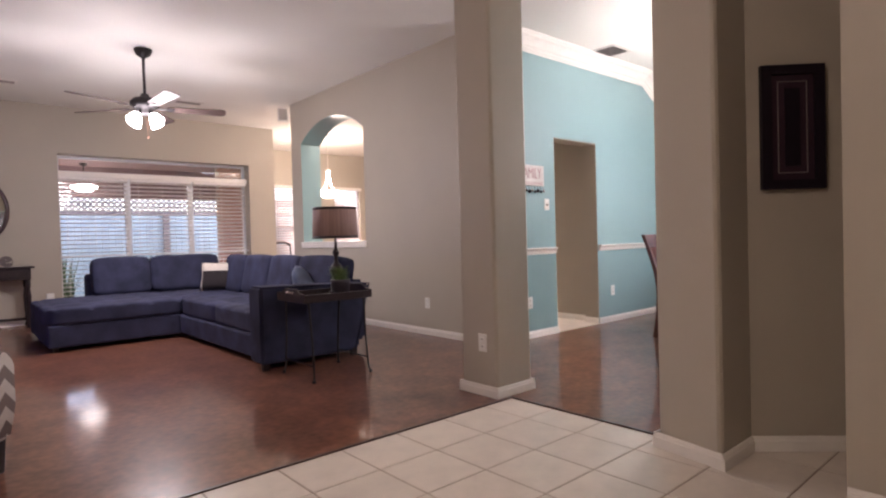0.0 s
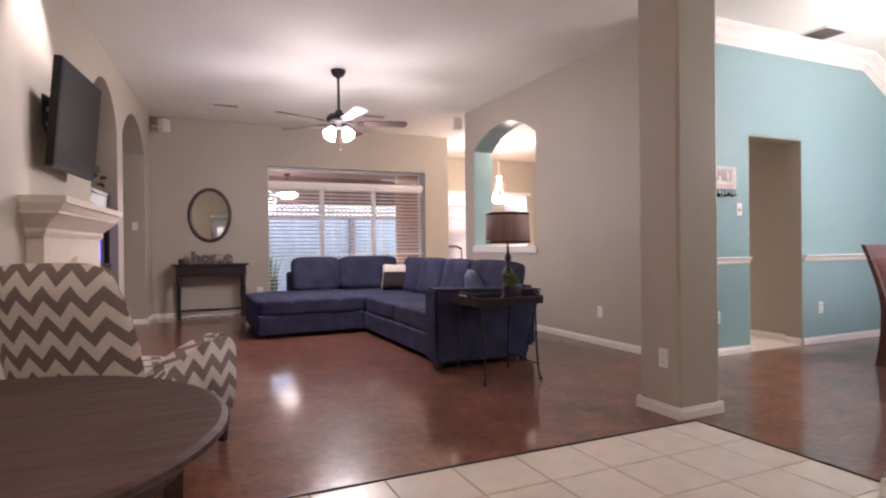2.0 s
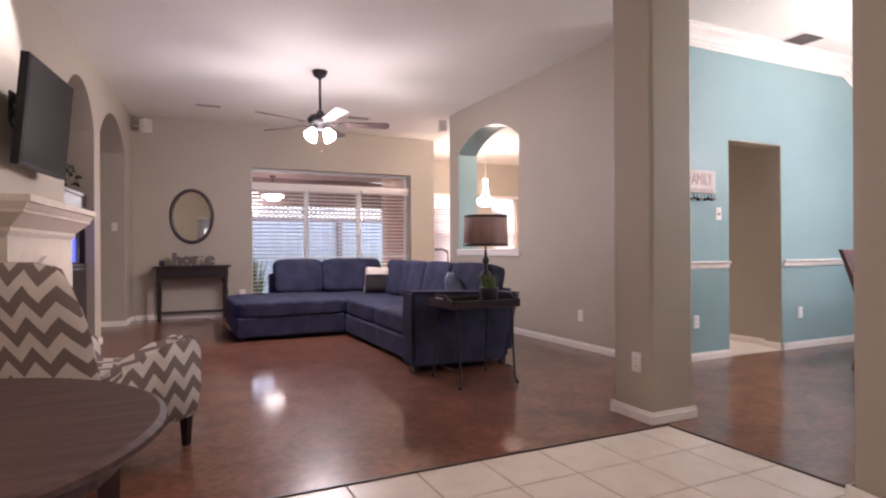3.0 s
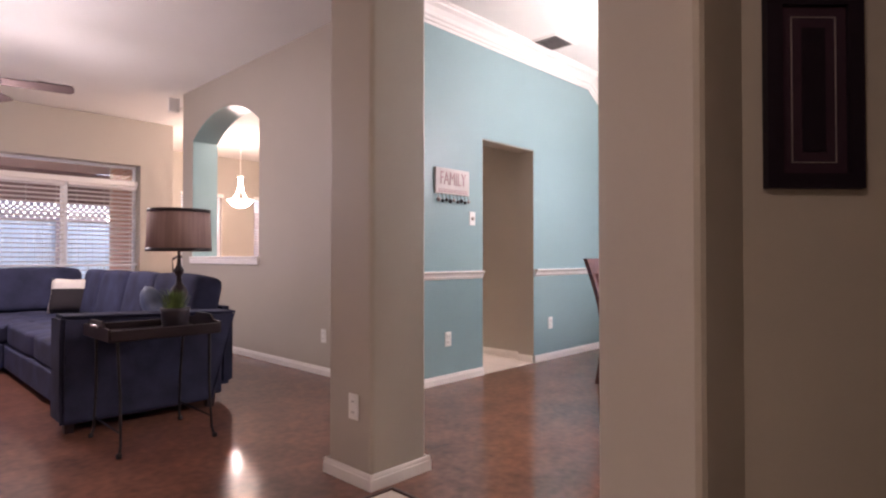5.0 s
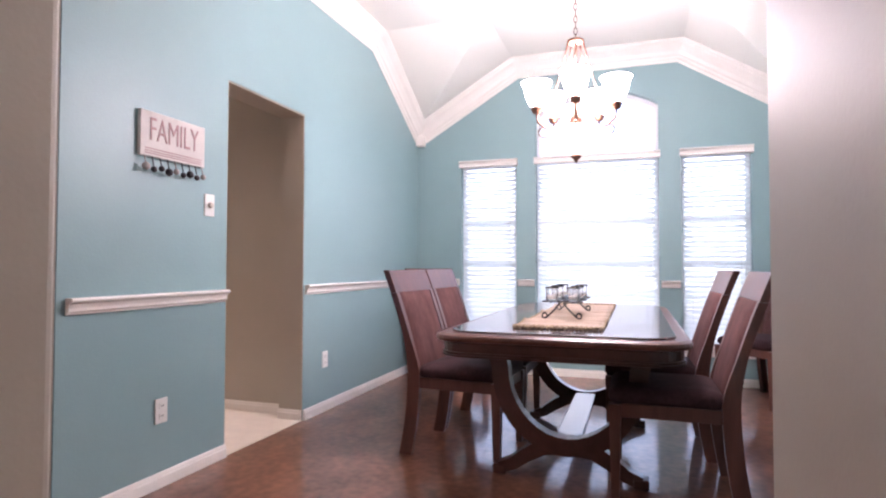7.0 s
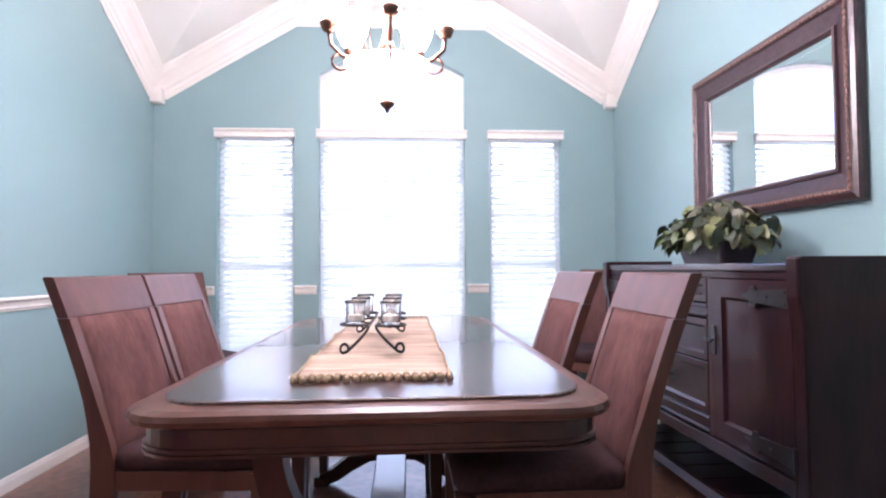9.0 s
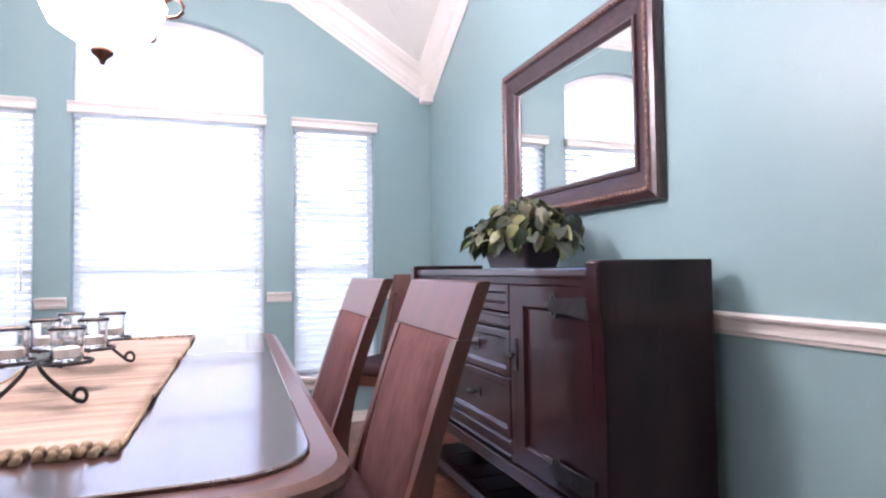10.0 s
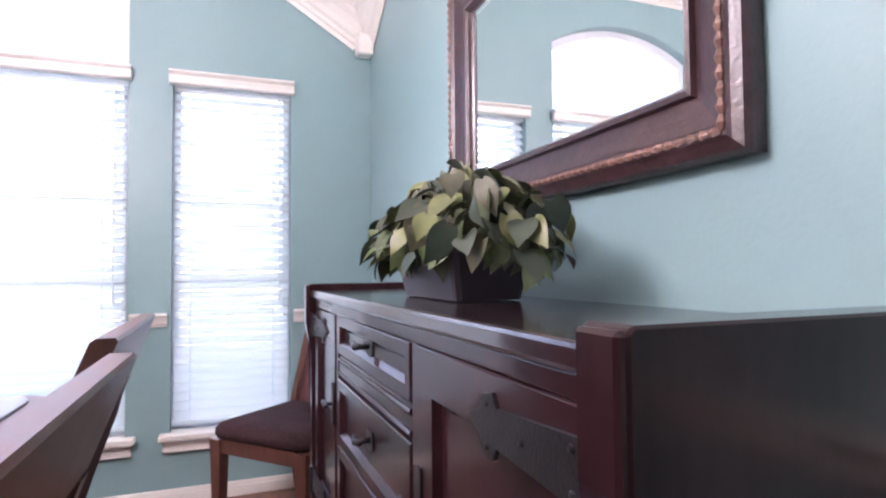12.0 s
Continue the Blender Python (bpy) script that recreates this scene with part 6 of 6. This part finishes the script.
fern = thing("shelf_plant", LW @ pose(-0.22, 3.46, 1.641), "dark leafy trailing plant on the media cabinet", "plant")
bm = bmesh.new()
lathe(bm, [(0, 0), (0.07, 0), (0.09, 0.10), (0.08, 0.10), (0, 0.09)], 16)
part("pot", bm, M_POT, fern, smooth=True)
for k in range(70):
    a, e = rng.uniform(0, 6.28), rng.uniform(-0.4, 1.3)
    ob = part("leaf", leaves[3 if k % 3 else 0], None, fern)
    ob.matrix_basis = pose(0.17 * math.cos(e) * math.cos(a), 0.24 * math.cos(e) * math.sin(a), 0.12 + 0.15 * math.sin(e), rng.uniform(-50, 40), rng.uniform(-40, 40), math.degrees(a) - 90)

# chevron armchair, front towards +x of its own frame
arm_m = pose(1.05, 4.55, 0, 0, 0, 52)
ac = thing("armchair", arm_m, "taupe and cream chevron armchair with rounded back and dark legs", "armchair")


def cloth(name, bm, parent, label=""):
    me = done(bm, name, True)
    box_uv(me, 0, 1)
    me.materials.append(M_CHEVRON)
    return part(name, me, M_CHEVRON, parent, label)


for s in (-1, 1):
    bm = bmesh.new()
    side = [(-0.30, 0.16), (0.33, 0.16), (0.375, 0.30), (0.375, 0.50), (0.34, 0.575), (0.25, 0.60), (0.10, 0.575), (-0.10, 0.52), (-0.30, 0.45)]
    y0, y1 = (0.27, 0.37) if s > 0 else (-0.37, -0.27)
    slab(bm, side, y0, y1, on_y)
    bmesh.ops.bevel(bm, geom=bm.edges[:], offset=0.022, segments=3, affect="EDGES")
    cloth("arm", bm, ac)
bm = bmesh.new()
box(bm, -0.28, 0.34, -0.268, 0.268, 0.16, 0.30, 0.02, None, 2)
cloth("base", bm, ac)
bm = bmesh.new()
cushion(bm, 0.60, 0.535, 0.15, pose(0.06, 0, 0.37), 0.4, 8)
cloth("seat", bm, ac)
bm = bmesh.new()
nb, nh = 12, 12
gr = []
for side in (-1, 1):
    g = []
    for i in range(nh + 1):
        t = i / nh
        zz = 0.20 + 0.79 * t
        xx = -0.27 - 0.17 * t
        half = 0.385 * (1 - 0.25 * max(0, t - 0.55) ** 2 * 4)
        row = []
        for j in range(nb + 1):
            u = -1 + 2 * j / nb
            th = 0.065 * max(0.05, 1 - abs(u) ** 5) * (1 - 0.7 * max(0, t - 0.85) / 0.15)
            row.append(bm.verts.new((xx + side * th, u * half, zz - 0.03 * t * u * u * u * u)))
        g.append(row)
    for i in range(nh):
        for j in range(nb):
            bm.faces.new((g[i][j], g[i][j + 1], g[i + 1][j + 1], g[i + 1][j]))
    gr.append(g)
a, b = gr
ea = a[0] + [r[-1] for r in a[1:]] + a[-1][-2::-1] + [r[0] for r in a[-2:0:-1]]
eb = b[0] + [r[-1] for r in b[1:]] + b[-1][-2::-1] + [r[0] for r in b[-2:0:-1]]
for i in range(len(ea)):
    j = (i + 1) % len(ea)
    bm.faces.new((ea[i], ea[j], eb[j], eb[i]))
cloth("backrest", bm, ac)
for x, y in ((0.31, 0.31), (0.31, -0.31), (-0.26, 0.29), (-0.26, -0.29)):
    bm = bmesh.new()
    lathe(bm, [(0, 0), (0.022, 0), (0.034, 0.165), (0, 0.165)], 4, pose(x, y, 0, 0, 0, 45))
    part("leg", bm, M_ESPRESSO, ac)

# round table near the entry
rt = thing("round_table", pose(0.70, 3.0, 0), "round dark walnut pub table on square legs", "table")
bm = bmesh.new()
lathe(bm, [(0, 0.562), (0.66, 0.562), (0.70, 0.570), (0.715, 0.582), (0.712, 0.594), (0.695, 0.602), (0.0, 0.602)], 64)
part("tabletop", bm, M_ROUND, rt)
bm = bmesh.new()
lathe(bm, [(0.60, 0.50), (0.62, 0.50), (0.62, 0.561), (0.60, 0.561)], 48)
part("apron", bm, M_ROUND, rt)
for k in range(4):
    a = radians(90 * k + 8)
    bm = bmesh.new()
    lathe(bm, [(0, 0), (0.026, 0), (0.042, 0.56), (0, 0.56)], 4, pose(0.57 * math.cos(a), 0.57 * math.sin(a), 0, 0, 0, math.degrees(a) + 45))
    part("leg", bm, M_ROUND, rt)

# recessed spot over the television
rs = thing("ceiling_spot", pose(0.95, 5.7, CZ), "small white recessed spotlight above the television", "ceiling light")
bm = bmesh.new()
lathe(bm, [(0.095, -0.001), (0.095, -0.008), (0.075, -0.012), (0.062, -0.004), (0.062, -0.001)], 28)
part("trim_ring", bm, M_WHITE, rs, smooth=True)

# flush domes added for the unseen fill lamps of the entry and the kitchen
for name, x, y, label in (("ceiling_light", 0.6, 2.0, "unseen flush glass dome added for the entry fill lamp"), ("ceiling_light", 6.6, 8.2, "unseen flush glass dome added for the kitchen fill lamp")):
    cl = thing(name, pose(x, y, CZ), label, "ceiling light")
    bm = bmesh.new()
    lathe(bm, [(0, -0.001), (0.15, -0.001), (0.155, -0.02), (0.14, -0.03), (0, -0.03)], 28)
    part("pan", bm, M_WHITE, cl, smooth=True)
    bm = bmesh.new()
    lathe(bm, [(0.138, -0.031), (0.12, -0.06), (0.07, -0.085), (0, -0.092)], 28)
    part("dome", bm, M_BOWLGLOW, cl, "glowing frosted dome of an added fill lamp", smooth=True).visible_shadow = False

# pendant in the breakfast nook
pd = thing("pendant_lamp", pose(6.95, 11.0, 0), "white iron pendant with a lit scalloped glass bowl", "pendant")
bm = bmesh.new()
lathe(bm, [(0, 3.05), (0.07, 3.05), (0.065, 3.03), (0, 3.01)], 20)
part("canopy", bm, M_WHITE, pd, smooth=True)
bm = bmesh.new()
tube(bm, [(0, 0, 3.02), (0, 0, 2.38)], 0.006, 6)
part("rod", bm, M_WHITE, pd)
bm = bmesh.new()
lathe(bm, [(0, 2.42), (0.05, 2.41), (0.06, 2.38), (0.03, 2.36), (0, 2.36)], 16)
for k in range(4):
    a = radians(90 * k)
    tube(bm, [(r * math.cos(a), r * math.sin(a), z) for r, z in ((0.03, 2.37), (0.04, 2.22), (0.08, 2.08), (0.17, 1.99))], 0.008, 6)
part("arm", bm, M_WHITE, pd)
bm = bmesh.new()
lathe(bm, [(0, 1.86), (0.08, 1.87), (0.15, 1.91), (0.18, 1.96), (0.22, 1.99), (0.205, 1.995), (0.16, 1.965), (0.0, 1.93)], 28)
part("bowl", bm, M_BOWLGLOW, pd, "lit frosted glass bowl", smooth=True)
# nook chair seen past the arch wall
nc = thing("nook_chair", pose(6.35, 11.6, 0), "dark wooden nook chair with a curved top rail", "chair")
part("seat", rbox(-0.2, 0.2, -0.2, 0.2, 0.44, 0.47, 0.01), M_ESPRESSO, nc)
for sx in (-1, 1):
    for sy in (-1, 1):
        bm = bmesh.new()
        tube(bm, [(sx * 0.17, sy * 0.17, 0.44), (sx * 0.19, sy * 0.19, 0.0)], 0.016, 8)
        part("leg", bm, M_ESPRESSO, nc)
    bm = bmesh.new()
    tube(bm, [(sx * 0.17, 0.18, 0.47), (sx * 0.18, 0.22, 0.75), (sx * 0.19, 0.27, 1.0)], 0.014, 8)
    part("back_post", bm, M_ESPRESSO, nc)
bm = bmesh.new()
tube(bm, [(-0.19, 0.27, 0.98), (-0.1, 0.29, 1.03), (0.1, 0.29, 1.03), (0.19, 0.27, 0.98)], 0.024, 8)
part("top_rail", bm, M_ESPRESSO, nc)

# ---- outside ----
pl = thing("patio_light", pose(3.34, 13.75, 0), "lit frosted light hanging from the patio soffit", "ceiling light")
bm = bmesh.new()
tube(bm, [(0, 0, 2.62), (0, 0, 2.24)], 0.012, 8)
lathe(bm, [(0, 2.62), (0.07, 2.62), (0.06, 2.58), (0, 2.575)], 20)
lathe(bm, [(0, 2.26), (0.10, 2.25), (0.16, 2.225), (0.16, 2.215), (0, 2.215)], 24)
part("rod", bm, M_IRON, pl, smooth=True)
bm = bmesh.new()
lathe(bm, [(0, 2.09), (0.12, 2.10), (0.20, 2.14), (0.225, 2.19), (0.20, 2.214), (0, 2.214)], 28)
part("bowl", bm, M_PATIOGLOW, pl, "lit frosted glass bowl", smooth=True)
bm = bmesh.new()
for u0, u1, v0, v1 in ((-300, 300, 13.16, 400), (-300, 300, -400, -0.82), (9.26, 300, -0.82, 13.16), (-300, -1.32, -0.82, 13.16)):
    slab(bm, [(u0, v0), (u1, v0), (u1, v1), (u0, v1)], -0.4, -0.15, on_z)
setting("ground", bm, M_LAWN, "green lawn round the house", "ground")
setting("pavement_patio", rbox(-1.0, 5.64, 11.21, 14.4, -0.3, -0.03, 0), M_PATIO, "covered concrete patio", "pavement")
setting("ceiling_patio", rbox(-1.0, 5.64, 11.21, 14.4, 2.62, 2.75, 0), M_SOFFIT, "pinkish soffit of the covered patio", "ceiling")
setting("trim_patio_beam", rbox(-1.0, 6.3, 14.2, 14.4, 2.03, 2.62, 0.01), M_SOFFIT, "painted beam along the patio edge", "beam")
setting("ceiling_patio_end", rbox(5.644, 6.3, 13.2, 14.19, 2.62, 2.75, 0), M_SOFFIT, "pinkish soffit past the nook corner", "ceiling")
nook_brick = setting("wall_nook_brick", rbox(5.56, 5.648, 11.205, 13.14, -0.1, 2.62, 0), M_MORTAR, "orange brick outer face of the nook", "wall")
long_brick = done(rbox(-0.008, 0.008, -0.100, 0.100, -0.029, 0.029, 0.002, None, 1), "long_brick")
for c in range(34):
    for i in range(8):
        yb = 11.33 + 0.212 * i + (0.106 if c % 2 else 0)
        part("brick", long_brick, M_BRICK, nook_brick).location = (5.553, yb, 0.19 + c * 0.071)
# pale slab added as a reflector, throwing daylight up at the dining blinds
setting("pavement_drive", rbox(10.2, 15.9, -14, 20, -0.155, -0.13, 0), M_PATIO, "pale concrete slab added to bounce daylight onto the dining blinds", "pavement")
setting("road", rbox(16, 24, -60, 60, -0.16, -0.12, 0), M_PATIO, "pale concrete street", "road")
fence = thing("garden_fence", pose(0, 17.0, -0.15), "pale board fence with a lattice top behind the patio", "fence")
me = done(rbox(-0.068, 0.068, -0.01, 0.01, 0, 1.99, 0.003, None, 1), "board")
for k in range(96):
    ob = part("board", me, M_FENCE, fence)
    ob.location = (-2.6 + k * 0.14, 0, 0)
part("rail", rbox(-2.7, 10.9, -0.04, -0.012, 1.97, 2.05, 0), M_LATTICE, fence)
part("rail", rbox(-2.7, 10.9, -0.04, -0.012, 2.38, 2.44, 0), M_LATTICE, fence)
bm = bmesh.new()
for k in range(112):
    x = -2.9 + k * 0.125
    for s in (-1, 1):
        box(bm, -0.026, 0.026, -0.004, 0.004, -0.235, 0.235, 0, Matrix.Translation((x, -0.03 + 0.005 * s, 2.215)) @ Matrix.Rotation(radians(45 * s), 4, "Y"))
tagged(part("lattice", bm, M_LATTICE, fence, "crossed lattice strips"), kind="stuff")
for x in (0.35, 5.62):
    part("post", rbox(x - 0.07, x + 0.07, -0.14, -0.045, 0, 2.0, 0.006), M_LATTICE, fence, "dark weathered fence post")
pier = thing("patio_column", pose(6.25, 13.9, -0.15), "orange brick patio column", "column")
part("core", rbox(-0.19, 0.19, -0.19, 0.19, 0, 2.65, 0), M_MORTAR, pier)
mb = done(rbox(-0.095, 0.095, -0.012, 0.012, -0.029, 0.029, 0.002, None, 1), "brick")
for c in range(38):
    z = 0.035 + c * 0.069
    for q in range(4):
        for i in (-1, 1):
            ob = part("brick", mb, M_BRICK, pier)
            off = 0.1 * i + (0.0 if c % 2 else 0.01)
            ob.matrix_basis = pose(0, 0, 0, 0, 0, 90 * q) @ pose(off, -0.192, z)
shrub = thing("patio_shrub", pose(2.9, 14.9, -0.15), "spiky green garden shrubs before the fence", "shrub")
bm = bmesh.new()
for k in range(420):
    cx = rng.choice((0.0, 0.15, 1.75, 1.95, 3.1))
    a, h = rng.uniform(0, 6.28), rng.uniform(0.5, 1.15)
    p = Vector((cx + rng.uniform(-0.2, 0.2), rng.uniform(-0.2, 0.2), 0))
    tip = p + Vector((0.45 * math.cos(a) * rng.random(), 0.45 * math.sin(a) * rng.random(), h))
    t = Vector((-math.sin(a), math.cos(a), 0)) * 0.018
    mid = p.lerp(tip, 0.5) + Vector((0, 0, 0.08))
    v = [bm.verts.new(q) for q in (p - t, p + t, mid + t, mid - t, tip)]
    bm.faces.new((v[0], v[1], v[2], v[3]))
    bm.faces.new((v[3], v[2], v[4]))
tagged(part("blades", bm, M_SHRUB, shrub), kind="stuff")


def house(m, w, d, h, label):
    hs = thing("neighbour_house", m, label, "house", group="houses across the street")
    part("wall", rbox(-d / 2, d / 2, -w / 2, w / 2, 0, h, 0), M_HOUSE, hs)
    bm = bmesh.new()
    slab(bm, [(-w / 2 - 0.5, h), (w / 2 + 0.5, h), (0, h + w * 0.32)], -d / 2 - 0.5, d / 2 + 0.5, on_x)
    part("roof", bm, M_ROOF, hs, "grey shingle gable roof")
    for u, hw, z0, z1 in ((1.1, 1.35, 0.3, 2.6),):
        win = part("window", rbox(-d / 2 - 0.06, -d / 2 - 0.01, u - hw, u + hw, z0, z1, 0.01), M_VINYL, hs)
        for q in (-1, 1):
            part("pane", rbox(-d / 2 - 0.07, -d / 2 - 0.061, min(u + q * 0.04, u + q * (hw - 0.1)), max(u + q * 0.04, u + q * (hw - 0.1)), z0 + 0.1, z1 - 0.1, 0), M_WINDARK, win)
    return hs


house(pose(36, 6.0, -0.15), 14, 9, 2.9, "brick house with a grey gable roof across the street")
house(pose(37, -12.5, -0.15), 15, 9, 2.9, "brick house with a grey gable roof across the street")
house(pose(37, 24, -0.15), 15, 9, 2.9, "brick house with a grey gable roof across the street")

# ---- entry floor tiles ----
PITCH, X_LINE, Y_LINE = 0.335, 3.78, 3.712
tile_mesh = done(rbox(-0.1645, 0.1645, -0.1645, 0.1645, -0.008, 0.0, 0.0025, None, 1), "tile")
half_mesh = done(rbox(-0.1205, 0.1205, -0.1645, 0.1645, -0.008, 0.0, 0.0025, None, 1), "tile_cut")
for j in range(13):
    y = Y_LINE - PITCH * (j + 0.5)
    for i in range(14):
        part("tile", tile_mesh, M_TILE, tile_floor).location = (X_LINE - PITCH * (i + 0.5), y, 0)
    if y > 2.6:
        part("tile", half_mesh, M_TILE, tile_floor).location = (X_LINE + 0.1215, y, 0)
    elif 1.8 < y:
        for k in (0.5, 1.5):
            part("tile", tile_mesh, M_TILE, tile_floor).location = (X_LINE + PITCH * k, y, 0)
